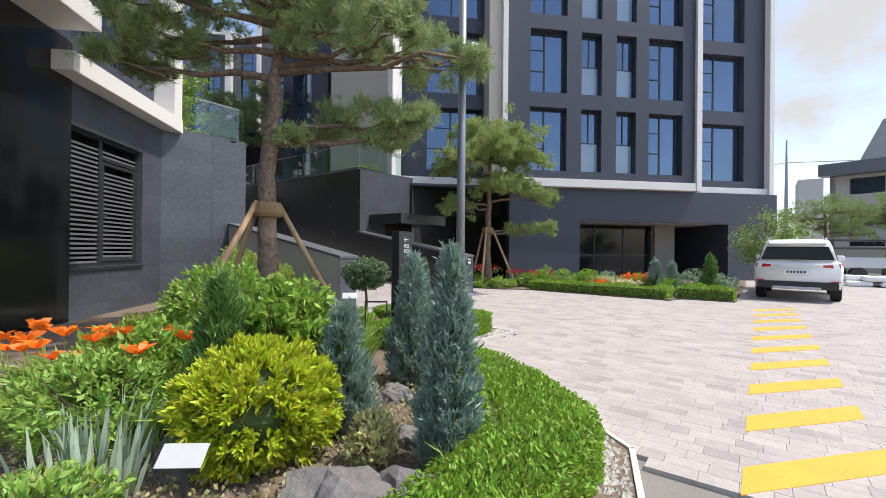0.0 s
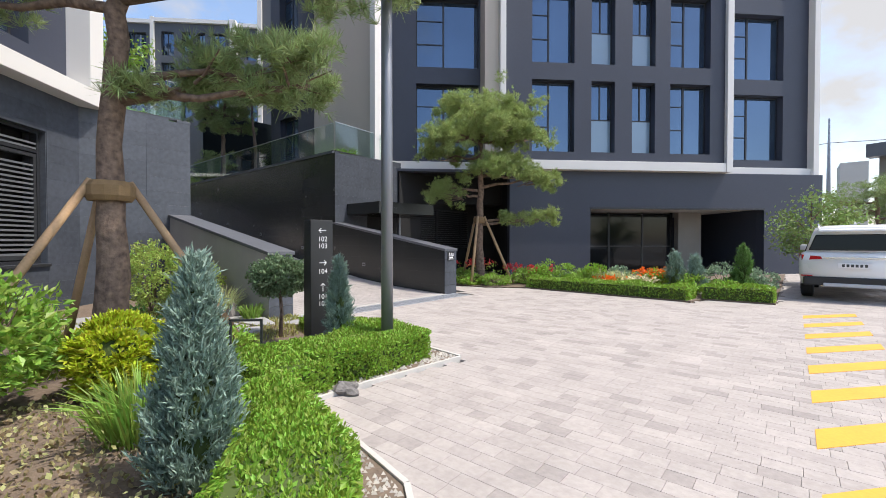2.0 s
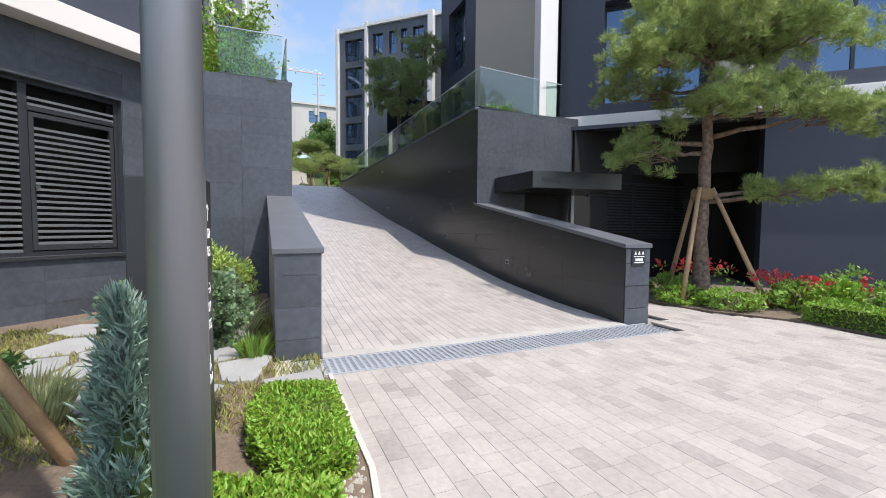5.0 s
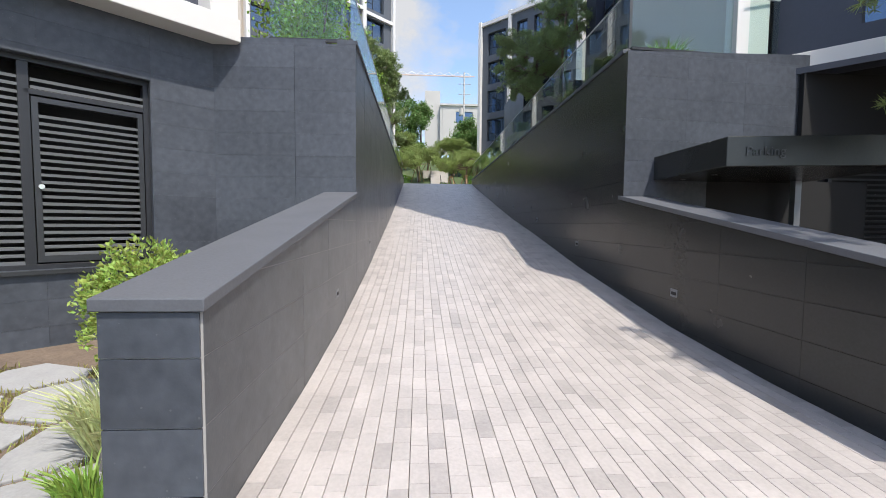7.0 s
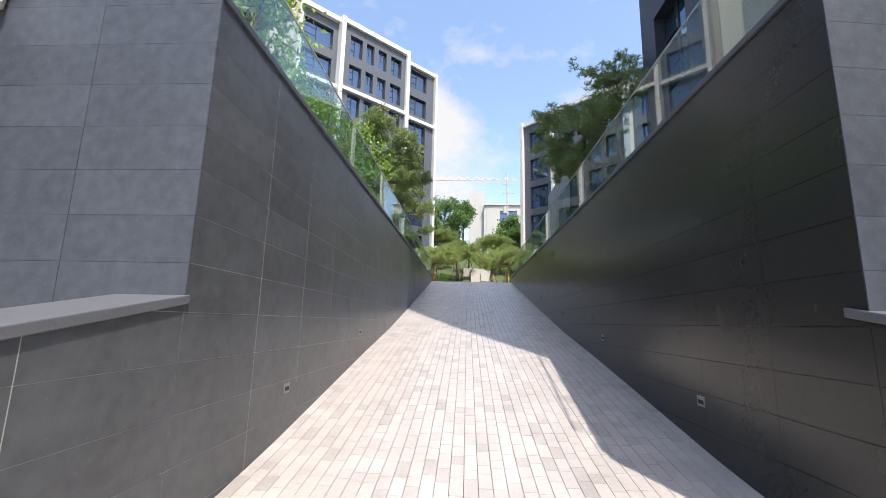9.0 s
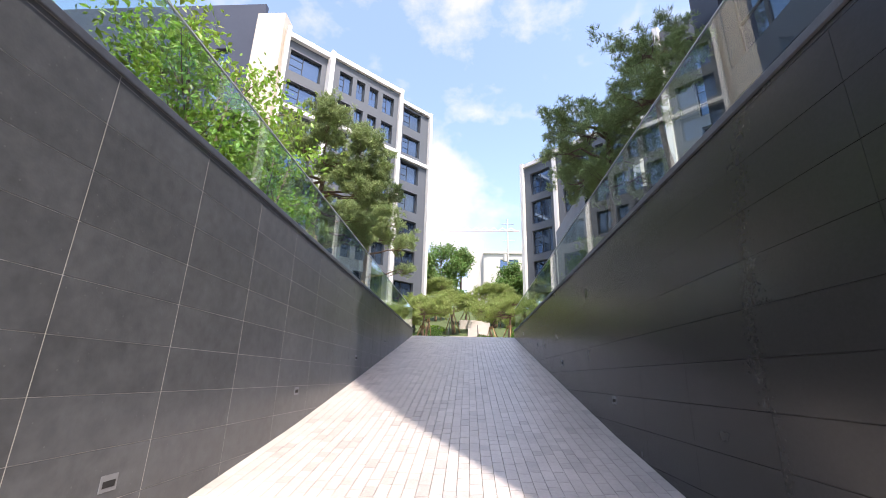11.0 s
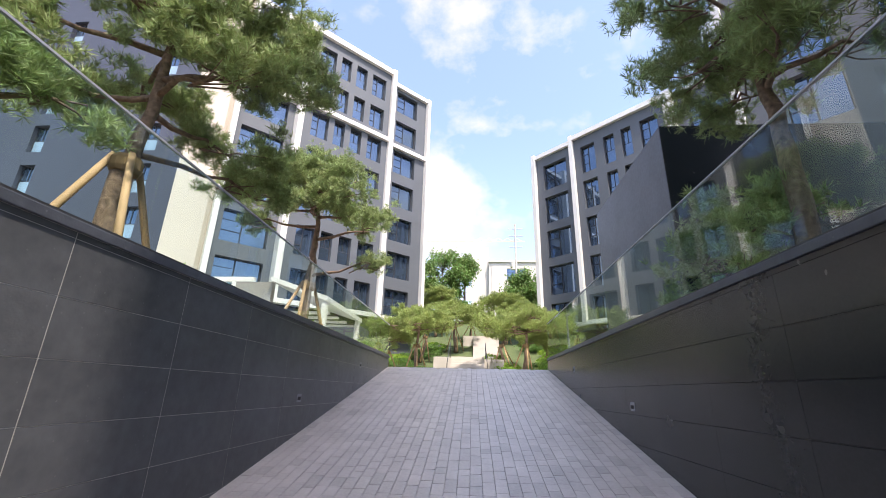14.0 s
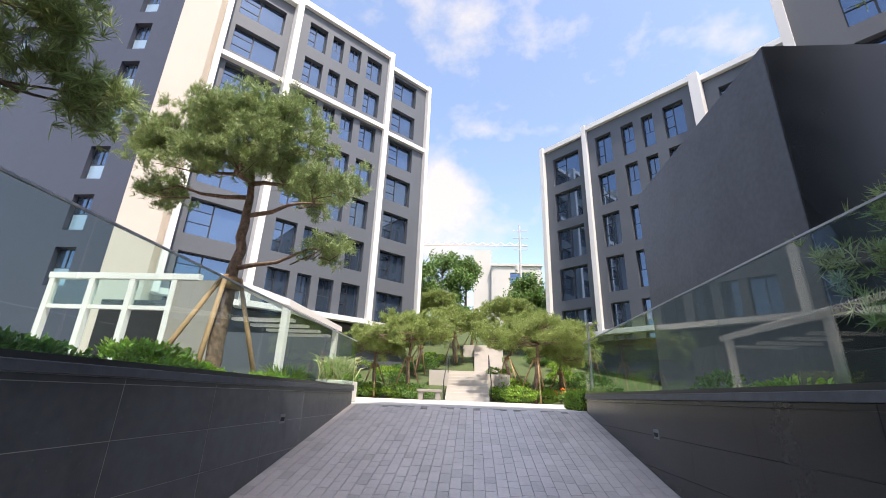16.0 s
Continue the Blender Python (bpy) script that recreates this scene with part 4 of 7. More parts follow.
_p, _d = rounded(np.random.default_rng(44), 11000, 0.4, 0.4, 0.3, 0.3)
part("crown", quick_data("crown", *leaves(_p + np.array([0, 0, 0.84]), 0.038, np.random.default_rng(45), _d * 0.5, 0.75, 0.3), mat("dull_green_leaves", (0.17, 0.25, 0.13), 0.5, vary=0.4, size=0.4, island=0.7, hue=0.03, through=0.3)), None, std)
part("limbs", Mesh().tube([(-0.01, 0, 0.68), (0.12, 0.05, 0.85), (0.2, 0.1, 0.95)], [0.014, 0.01, 0.004], 5).tube([(-0.01, 0, 0.68), (-0.12, -0.07, 0.85), (-0.2, -0.06, 0.95)], [0.014, 0.01, 0.004], 5)
     .tube([(-0.01, 0, 0.68), (0.0, -0.12, 0.86), (0.03, -0.2, 0.92)], [0.014, 0.01, 0.004], 5), M["bark"], std)

# grasses, irises and lilies
def iris(label, at, radius, length, n, seed):
    """A clump of single sword-shaped blades."""
    rng = np.random.default_rng(seed)
    ob = thing("iris", label, "plant", "irises", pose(*at))
    for _ in range(n):
        a, r = rng.uniform(0, 6.2832), radius * 0.5 * math.sqrt(rng.uniform(0, 1))
        d = np.array([[math.cos(a) * 0.4 * rng.uniform(0, 1), math.sin(a) * 0.4 * rng.uniform(0, 1), 1.0]])
        part("blade", quick_data("blade", *blades(np.array([[r * math.cos(a), r * math.sin(a), 0.0]]), d / np.linalg.norm(d), length, 0.024, rng, 0.12), GREEN["iris"]), None, ob)


for k, (x, y, r, L, n, mt, lb) in enumerate((
        (-1.35, 1.9, 0.5, 0.62, 420, "grass", "upright green grass tuft"), (-0.5, -0.5, 0.45, 0.52, 60, "iris", "grey-green clump of iris blades"), (-0.85, -0.3, 0.45, 0.52, 60, "iris", "grey-green clump of iris blades"),
        (0.95, 0.75, 0.35, 0.42, 300, "grass", "green grass tuft at the bed's edge"), (-5.6, 4.15, 0.45, 0.75, 420, "pale", "variegated arching grass tuft"),
        (-3.9, 3.1, 0.4, 0.55, 300, "pale", "variegated arching grass tuft"), (0.62, 0.9, 0.3, 0.3, 200, "pale", "pale grass tuft among the stones"),
        (-5.0, 4.4, 0.3, 0.4, 260, "grass", "green grass tuft by the wall"))):
    if mt == "iris":
        iris(lb, (x, y, 0), r, L * 0.85, n, 60 + k)
    else:
        clump("grass_tuft", lb, (x, y, 0), r, L, 0.011, n, GREEN[mt], 60 + k, droop=0.3, lean=0.65)


def lily(at, n, seed):
    """Stems with six-petalled open flowers."""
    rng = np.random.default_rng(seed)
    ob = thing("lily", "orange day lilies in bloom on green stems", "flower", "orange day lilies", pose(*at))
    for _ in range(n):
        c = np.array([rng.normal() * 0.16, rng.normal() * 0.16, rng.uniform(0.46, 0.62)])
        part("stem", Mesh().tube([(c[0] * 0.3, c[1] * 0.3, 0), (c[0] * 0.7, c[1] * 0.7, c[2] * 0.6), tuple(c)], [0.006, 0.005, 0.004], 5), GREEN["grass"], ob)
        a = rng.uniform(0, 1) + np.arange(6) * 1.0472
        d = np.stack([np.cos(a), np.sin(a), np.full(6, 0.75)], 1)
        d /= np.linalg.norm(d, axis=1, keepdims=True)
        part("flower", quick_data("flower", *blades(np.tile(c, (6, 1)), d, 0.125, 0.052, rng, 0.2), GREEN["orange"]), None, ob)
    rr = rng.uniform(0, 6.2832, 160)
    d = np.stack([np.cos(rr) * 0.6, np.sin(rr) * 0.6, np.ones(160)], 1)
    d /= np.linalg.norm(d, axis=1, keepdims=True)
    tagged(part("blades", quick_data("blades", *blades(rng.normal(size=(160, 3)) * np.array([0.14, 0.14, 0]), d, 0.6, 0.025, rng, 0.3), GREEN["grass"]), None, ob), kind="stuff")


for k, (x, y) in enumerate(((-2.0, 0.0), (-1.75, -0.3), (-2.3, 0.2), (-2.5, -0.2), (-2.1, -0.5), (-1.6, 0.15), (-0.95, 0.0))):
    lily((x, y, 0), 1 if k == 6 else 4, 80 + k)

# ground cover, stepping stones and rocks
gc = rng0.uniform((-2.6, -1.2), (0.5, 1.9), (6500, 2))
part_cover = quick_data("ground_cover", *leaves(np.concatenate([gc, rng0.uniform(0.02, 0.1, (6500, 1))], 1), 0.036, rng0, None, 0.8, 1.2), mat("ground_cover_leaves", (0.36, 0.32, 0.16), 0.6, island=0.8, hue=0.12, through=0.3))
tagged(new("ground_cover", part_cover), "low brownish green ground cover between the shrubs", "plant", kind="stuff")
FLAG = mat("grey_flagstone", (0.33, 0.33, 0.335), 0.8, vary=0.35, size=0.3, grain=0.12, grain_size=40, bump=0.2, bump_size=30, piece=0.2)
FLAG_AREA = [(-3.82, 4.98), (-3.82, 4.4), (-3.5, 3.75), (-4.4, 3.0), (-5.6, 2.2), (-6.8, 1.7), (-7.2, 2.6), (-6.2, 3.9), (-5.4, 4.2), (-4.85, 4.5), (-4.3, 4.6), (-4.25, 4.98)]


def inside_ring(x, y, ring):
    k = False
    for (x1, y1), (x2, y2) in zip(ring, ring[1:] + ring[:1]):
        if (y1 > y) != (y2 > y) and x < (x2 - x1) * (y - y1) / (y2 - y1) + x1:
            k = not k
    return k


def cut(ring, px, py, nx, ny):
    """The part of a ring behind the line through (px, py) with normal (nx, ny)."""
    out = []
    for (x1, y1), (x2, y2) in zip(ring, ring[1:] + ring[:1]):
        d1, d2 = (x1 - px) * nx + (y1 - py) * ny, (x2 - px) * nx + (y2 - py) * ny
        if d1 <= 0:
            out.append((x1, y1))
        if (d1 < 0) != (d2 < 0) and abs(d1 - d2) > 1e-9:
            out.append((x1 + (x2 - x1) * d1 / (d1 - d2), y1 + (y2 - y1) * d1 / (d1 - d2)))
    return out


def flagstones():
    """Irregular slabs fitted to one another with grassy joints."""
    rng = np.random.default_rng(201)
    seeds = [(-7.6 + 0.72 * i + 0.3 * (j % 2) + rng.normal() * 0.13, 1.5 + 0.55 * j + rng.normal() * 0.1) for i in range(7) for j in range(7)]
    rings = []
    for cx, cy in seeds:
        if not inside_ring(cx, cy, FLAG_AREA):
            continue
        ring = [(cx - 0.5, cy - 0.45), (cx + 0.5, cy - 0.45), (cx + 0.5, cy + 0.45), (cx - 0.5, cy + 0.45)]
        for ox, oy in seeds:
            d = math.hypot(ox - cx, oy - cy)
            if 0 < d < 1.3:
                nx, ny = (ox - cx) / d, (oy - cy) / d
                ring = cut(ring, (cx + ox) / 2 - nx * 0.035, (cy + oy) / 2 - ny * 0.035, nx, ny)
        ring = cut(cut(ring, 0, 4.97, 0, 1), -3.84, 0, 1, 0)
        if len(ring) > 2:
            rings.append(ring)
            solo("stepping_stone", Mesh().prism(ring, -0.02, 0.045 + rng.normal() * 0.004), FLAG, "irregular grey stepping stone slab in dry grass", "stone", "stepping stones", bevel=0.008)
    return rings


FLAG_RINGS = flagstones()
moss = np.array([q for q in rng0.uniform((-7.2, 1.6), (-3.3, 5.0), (15000, 2)) if not any(inside_ring(q[0], q[1], r) for r in FLAG_RINGS)])
tagged(new("moss", quick_data("moss", *blades(np.concatenate([moss, np.full((len(moss), 1), 0.015)], 1), unit(len(moss), rng0, 2.0), 0.075, 0.010, rng0), mat("dry_grass_blades", (0.34, 0.33, 0.10), 0.8, island=0.6, hue=0.08, through=0.3))), "short dry grass between the stepping stones", "grass", kind="stuff")


def rock(at, size, seed, label="rough grey garden rock", material=None):
    bm = bmesh.new()
    bmesh.ops.create_icosphere(bm, subdivisions=3, radius=1.0)
    off = Vector((seed * 3.1, seed * 1.7, 0))
    for v in bm.verts:
        k = 1 + 0.5 * noise.noise(v.co * 1.5 + off) + 0.26 * abs(noise.noise(v.co * 3.7 + off))
        v.co = Vector((v.co.x * size[0], v.co.y * size[1], max(-0.05, v.co.z * size[2]))) * k
    me = bpy.data.meshes.new("rock")
    bm.to_mesh(me)
    bm.free()
    me.materials.append(material or ROCK)
    ob = tagged(new("rock", me), label, "rock", "garden rocks")
    ob.matrix_world = pose(*at)


ROCK = mat("weathered_grey_rock", (0.16, 0.15, 0.145), 0.9, vary=0.6, size=0.15, grain=0.3, grain_size=40, bump=0.7, bump_size=25)
for k, (x, y, a, b, c) in enumerate(((0.55, 0.25, 0.3, 0.22, 0.16), (0.75, 0.48, 0.2, 0.16, 0.14), (-0.55, 0.02, 0.28, 0.2, 0.12), (0.3, 1.0, 0.16, 0.12, 0.1), (-5.5, 4.28, 0.2, 0.13, 0.2), (-5.95, 4.2, 0.22, 0.15, 0.24), (-1.9, 3.05, 0.2, 0.14, 0.09), (-1.05, 3.32, 0.12, 0.1, 0.07),
                                     (-1.2, 1.0, 0.2, 0.16, 0.1), (-0.35, 1.5, 0.16, 0.14, 0.1))):
    rock((x, y, 0.02), (a, b, c), k + 1)

# large red pine with timber stakes
pine("large red pine with a leaning limb and timber stakes", (-3.5, 2.2, 0), [(0, 0, -0.05), (-0.02, 0.02, 1.2), (-0.06, 0.03, 2.6), (0.06, 0.1, 3.9), (0.15, 0.2, 5.6)], 0.17,
     [(-1.7, -1.2, 4.0, 0.55, 0.35), (-1.0, -0.9, 4.25, 0.6, 0.35), (-0.9, -1.4, 4.7, 0.6, 0.4), (-0.2, -0.5, 4.9, 0.6, 0.4), (0.8, 0.4, 4.4, 0.55, 0.35), (1.3, 0.9, 4.3, 0.6, 0.35), (1.8, 1.4, 4.15, 0.6, 0.35), (2.2, 1.75, 4.2, 0.5, 0.35),
      (1.2, 0.5, 4.9, 0.7, 0.4), (1.0, 1.0, 3.15, 0.5, 0.3), (1.55, 1.35, 3.05, 0.5, 0.28), (0.5, 0.45, 2.95, 0.4, 0.25), (0.8, 1.6, 3.2, 0.45, 0.3), (-0.6, 0.6, 5.3, 0.7, 0.45), (0.5, -0.2, 5.5, 0.8, 0.5), (-0.5, -0.8, 5.9, 0.7, 0.5), (0.3, 0.4, 6.2, 0.8, 0.5), (-1.9, -0.6, 4.6, 0.5, 0.35)],
     91, tufts=300, blade=0.15, per=20, bw=0.0075, stakes=(1.82, [(0.1, -1.25, 0), (0.2, 1.3, 0), (-1.1, -0.2, 0)]))

# way-finding pillar
sign = thing("signpost", "black pillar sign with white arrows and building numbers", "sign", "", pose(-2.643, 4.108, 0, 0, 0, 85))
W, T, H = 0.30, 0.18, 1.57
part("body", Mesh().box(-W / 2, W / 2, -T / 2, T / 2, -0.03, H), mat("black_powder_coat", (0.022, 0.023, 0.024), 0.42, vary=0.1), sign, bevel=0.006)


def letters(txt, size, m, parent, material, name="lettering"):
    cu = bpy.data.curves.new(name, "FONT")
    cu.body, cu.size, cu.align_x, cu.extrude = txt, size, "CENTER", 0.0015
    tmp = bpy.data.objects.new("tmp", cu)
    scene.collection.objects.link(tmp)
    me = bpy.data.meshes.new_from_object(tmp.evaluated_get(bpy.context.evaluated_depsgraph_get()))
    bpy.data.objects.remove(tmp)
    me.materials.clear()
    me.materials.append(material)
    ob = new(name, me)
    ob.parent = parent
    ob.matrix_local = m
    return ob


ARROW = [(-0.5, -0.045), (0.40, -0.045), (0.16, -0.30), (0.24, -0.36), (0.56, 0.0), (0.24, 0.36), (0.16, 0.30), (0.40, 0.045), (-0.5, 0.045)]
for off, rz, sc, rows in ((Matrix.Translation((0.01, -T / 2 - 0.0005, 0)), 0, 1.0, ((1.44, 180, ((1.315, "102"), (1.235, "103"))), (1.066, 0, ((0.94, "104"),)), (0.78, 90, ((0.647, "101"), (0.567, "105"))))),
                          (Matrix.Translation((W / 2 + 0.0005, 0, 0)), 90, 0.8, ((1.42, 90, ((1.305, "102"), (1.225, "103"))), (1.08, 0, ((0.975, "101"), (0.895, "105"))), (0.745, -90, ((0.645, "104"),))))):
    for za, turn, nums in rows:
        ar = part("arrow", Mesh().prism(ARROW, 0, 0.02), M["text"], sign)
        ar.matrix_local = off @ pose(0, 0, 1.44 - (1.44 - za) * 1.06, 90, 0, rz) @ pose(0, 0, 0, 0, 0, turn) @ Matrix.Scale(0.095 * sc, 4)
        for z, q in nums:
            letters(q, 0.085 * sc, off @ pose(0, 0, 1.44 - (1.44 - z) * 1.06, 90, 0, rz), sign, M["text"])

# lamp post with a small camera on top
lamp = thing("street_lamp", "plain grey steel lamp post with a small camera", "lamp post", "", pose(-1.6, 4.3, 0))
part("pole", Mesh().tube([(0, 0, -0.03), (0, 0, 2.5), (0, 0, 5.6)], [0.068, 0.064, 0.058], 20), M["pole"], lamp, smooth=True)
part("bracket", Mesh().tube([(0, 0, 4.35), (0.06, 0.05, 4.42), (0.16, 0.1, 4.44)], 0.02, 8), M["white"], lamp)
part("camera_housing", Mesh().tube([(0.12, 0.06, 4.44), (0.30, 0.18, 4.40)], [0.05, 0.045], 12), M["white"], lamp, "small white camera housing")
part("head", Mesh().box(-0.55, 0.06, -0.09, 0.09, 5.6, 5.68), M["pole"], lamp, bevel=0.02)

# plant labels
LABEL = mat("brushed_label_plate", (0.46, 0.47, 0.47), 0.5, vary=0.15, size=0.05)
for x, y, h, turn, legs in ((0.04, -0.26, 0.32, 40, 1), (-2.35, 2.75, 0.62, 50, 1)):
    lb = thing("plant_label", "small white plant label on a dark metal stake", "sign", "plant labels", pose(x, y, 0, 0, 0, turn))
    part("stake", Mesh().box(-0.012, 0.012, -0.008, 0.008, -0.03, h), M["metal"], lb)
    pl = part("plate", Mesh().box(-0.1, 0.1, -0.003, 0.003, -0.055, 0.055), LABEL, lb, bevel=0.002)
    pl.matrix_local = pose(0, -0.02, h + 0.02, -50)
    for i in range(3):
        bar = part("print", Mesh().box(-0.075, 0.03 + 0.02 * i, -0.0045, -0.0032, 0.025 - 0.022 * i, 0.033 - 0.022 * i), M["coping"], lb)
        bar.matrix_local = pl.matrix_local
hoop = thing("hoop_stand", "low dark metal hoop stand in the hedge", "stand", "", pose(-2.0, 2.9, 0, 0, 0, 45))
part("frame", Mesh().box(-0.15, -0.13, -0.012, 0.012, -0.02, 0.58).box(0.13, 0.15, -0.012, 0.012, -0.02, 0.58).box(-0.15, 0.15, -0.012, 0.012, 0.56, 0.58), M["metal"], hoop)
# ---- lower court ----
# louvred plant door in building A
lou = thing("door_louvre", "black louvred plant-room door and side panel in a granite wall", "door", "", mA @ Matrix.Translation((LV0, 0.10, 0.9)))
LW, LH = LV1 - LV0, 2.47
fr = Mesh().box(0, LW, 0, 0.14, 0, 0.06).box(0, LW, 0, 0.14, LH - 0.06, LH).box(0, 0.06, 0, 0.14, 0.06, LH - 0.06).box(LW - 0.06, LW, 0, 0.14, 0.06, LH - 0.06)
part("frame", fr.box(LW * 0.447 - 0.05, LW * 0.447 + 0.05, 0.0, 0.14, 0.06, LH - 0.06).box(LW * 0.447, LW - 0.06, 0.0, 0.14, LH - 0.42, LH - 0.36), M["frame"], lou, bevel=0.004)
part("sill", Mesh().box(-0.04, LW + 0.04, -0.16, 0.1, -0.05, -0.002), M["metal"], lou)
leaf = part("door", Mesh().box(LW * 0.447 + 0.06, LW * 0.447 + 0.12, 0.01, 0.08, 0.08, LH - 0.44).box(LW - 0.125, LW - 0.07, 0.01, 0.08, 0.08, LH - 0.44)
            .box(LW * 0.447 + 0.12, LW - 0.125, 0.01, 0.08, 0.08, 0.16).box(LW * 0.447 + 0.12, LW - 0.125, 0.01, 0.08, LH - 0.5, LH - 0.44), M["metal"], lou)
part("handle", Mesh().tube([(LW * 0.447 + 0.115, 0.0, 0.98), (LW * 0.447 + 0.115, -0.05, 0.98), (LW * 0.447 + 0.115, -0.06, 0.98)], [0.02, 0.02, 0.03], 10), M["chrome"], leaf, "round bright door knob")
part("plate", Mesh().box(LW - 0.42, LW - 0.3, 0.003, 0.012, 0.11, 0.14), M["chrome"], leaf)
slat_a = Mesh().hexa([(0, 0.02, 0), (1, 0.02, 0), (1, 0.09, 0.022), (0, 0.09, 0.022), (0, 0.012, 0.034), (1, 0.012, 0.034), (1, 0.09, 0.040), (0, 0.09, 0.040)]).data("slat", M["slat"])
for x0, x1, z0, z1 in ((0.06, LW * 0.447 - 0.05, 0.06, LH - 0.1), (LW * 0.447 + 0.12, LW - 0.125, 0.16, LH - 0.51), (LW * 0.447 + 0.06, LW - 0.06, LH - 0.35, LH - 0.1)):
    for k in range(int((z1 - z0) / 0.086)):
        ob = part("slat", slat_a, None, lou)
        ob.matrix_local = Matrix.Translation((x0, 0, z0 + 0.086 * k)) @ Matrix.Diagonal((x1 - x0, 1, 1, 1))

# drain grating across the foot of the ramp
drain = thing("drain_grating", "galvanised steel drain grating across the ramp foot", "drain")
# channel floor is black to paint the shade under the grate
part("channel", Mesh().box(-4.72, -4.26, 4.76, 9.48, -0.1, -0.035), M["dark"], drain)
part("frame", Mesh().box(-4.74, -4.71, 4.74, 9.5, -0.05, 0.006).box(-4.27, -4.24, 4.74, 9.5, -0.05, 0.006).box(-4.71, -4.27, 4.74, 4.77, -0.05, 0.006).box(-4.71, -4.27, 9.47, 9.5, -0.05, 0.006), M["steel"], drain)
grate = Mesh()
for k in range(1, 9):
    x = -4.71 + 0.44 * k / 9
    grate.box(x - 0.009, x + 0.009, 0.002, 0.515, -0.03, 0.0)
for k in range(8):
    y = 0.032 + 0.065 * k
    grate.box(-4.71, -4.27, y - 0.014, y + 0.014, -0.028, 0.004)
grate = grate.data("grate", M["steel"])
for k in range(9):
    part("grate", grate, None, drain).location = (0, 4.78 + 0.52 * k, 0)

# plaque on the end of the ramp wall
plaque = thing("wall_sign", "small black sign with white symbols on the wall end", "sign")
part("plate", Mesh().box(-4.802, -4.79, 9.30, 9.55, 0.84, 1.06), M["frame"], plaque, bevel=0.003)
pic = Mesh()
for k in range(3):
    pic.add([(-4.788, 9.335 + 0.07 * k, 0.99), (-4.788, 9.385 + 0.07 * k, 0.99), (-4.788, 9.36 + 0.07 * k, 1.04)], [(0, 1, 2)])
part("symbol", pic.box(-4.79, -4.788, 9.33, 9.53, 0.955, 0.965), M["text"], plaque)
part("symbol", Mesh().box(-4.79, -4.788, 9.36, 9.50, 0.90, 0.935).box(-4.79, -4.788, 9.34, 9.52, 0.87, 0.885), M["text"], plaque)

# recessed step lights in the ramp walls
light_box = Mesh().box(-0.07, 0.07, -0.01, 0.004, -0.05, 0.05).data("plate", M["pole"], bevel=0.003)
# flat black sheet on the plate paints the shade of a recess
light_in = Mesh().box(-0.05, 0.05, 0.0, 0.006, -0.025, 0.015).data("slot", M["dark"])
for side, y in ((-1, YL), (1, YR)):
    for x in (-7.93, -11.21, -14.15, -17.08, -20.02, -22.96, -25.89):
        sl = thing("step_light", "small recessed metal step light in the granite wall", "light", "step lights", pose(x, y, ramp_z(x) + 0.44, 0, 0, 0 if side < 0 else 180))
        part("plate", light_box, None, sl)
        part("slot", light_in, None, sl)

# car park shelter beside the ramp
shelter = thing("shelter", "black flat-roofed car park entrance shelter", "shelter")
part("roof", Mesh().add([(-9.44, 9.70, 2.2), (-7.81, 9.70, 2.2), (-7.45, 11.8, 2.2), (-9.6, 12.2, 2.2), (-9.44, 9.70, 2.56), (-7.81, 9.70, 2.56), (-7.45, 11.8, 2.56), (-9.6, 12.2, 2.56)],
                        [(3, 2, 1, 0), (4, 5, 6, 7), (0, 1, 5, 4), (1, 2, 6, 5), (2, 3, 7, 6), (3, 0, 4, 7)]), M["polished"], shelter, bevel=0.01)
part("post", Mesh().box(-9.3, -9.2, 11.88, 11.98, 0, 2.2), M["pole"], shelter)
# black back wall paints the shade beneath the shelter roof
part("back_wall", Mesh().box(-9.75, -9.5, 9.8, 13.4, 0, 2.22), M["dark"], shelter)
letters("Parking", 0.15, pose(-7.725, 10.12, 2.33, 90, 0, 80.3), shelter, M["metal"])
# dark louvres in the base of the block behind the shelter
lv2 = thing("louvre_panel", "dark louvre panel in the base of the block", "louvre", "", pose(-9.535, 12.75, 0, 0, 0, 90))
part("frame", Mesh().box(0, 4.9, 0, 0.06, 1.06, 1.12).box(0, 4.9, 0, 0.06, 2.62, 2.68).box(0, 0.06, 0, 0.06, 1.12, 2.62).box(1.62, 1.7, 0, 0.06, 1.12, 2.62).box(3.25, 3.33, 0, 0.06, 1.12, 2.62).box(4.84, 4.9, 0, 0.06, 1.12, 2.62), M["frame"], lv2)
slat_b = Mesh().hexa([(0, 0.0, 0), (1, 0.0, 0), (1, 0.05, 0.02), (0, 0.05, 0.02), (0, -0.006, 0.035), (1, -0.006, 0.035), (1, 0.05, 0.04), (0, 0.05, 0.04)]).data("slat", M["metal"])
for x0, x1 in ((0.06, 1.62), (1.7, 3.25), (3.33, 4.84)):
    for k in range(17):
        part("slat", slat_b, None, lv2).matrix_local = Matrix.Translation((x0, 0.005, 1.14 + 0.086 * k)) @ Matrix.Diagonal((x1 - x0, 1, 1, 1))

# ---- garden in front of the entrance ----
structure("ground_entrance_garden", Mesh().prism([(-4.9, 11.2), (-3.9, 11.75), (0.2, 11.45), (0.3, 12.1), (1.62, 12.15), (1.62, 22.8), (-0.3, 21.0), (-4.0, 17.3), (-8.6, 12.9), (-8.6, 10.6)], -0.06, 0.03), M["soil"], "planting bed of brown soil in front of the entrance")
hedge("clipped green boxwood hedge in front of the entrance", [(-3.95, 11.78), (0.14, 11.5), (0.18, 12.2), (-3.85, 12.4)], 0.34, 301, density=1800, leaf=0.06)
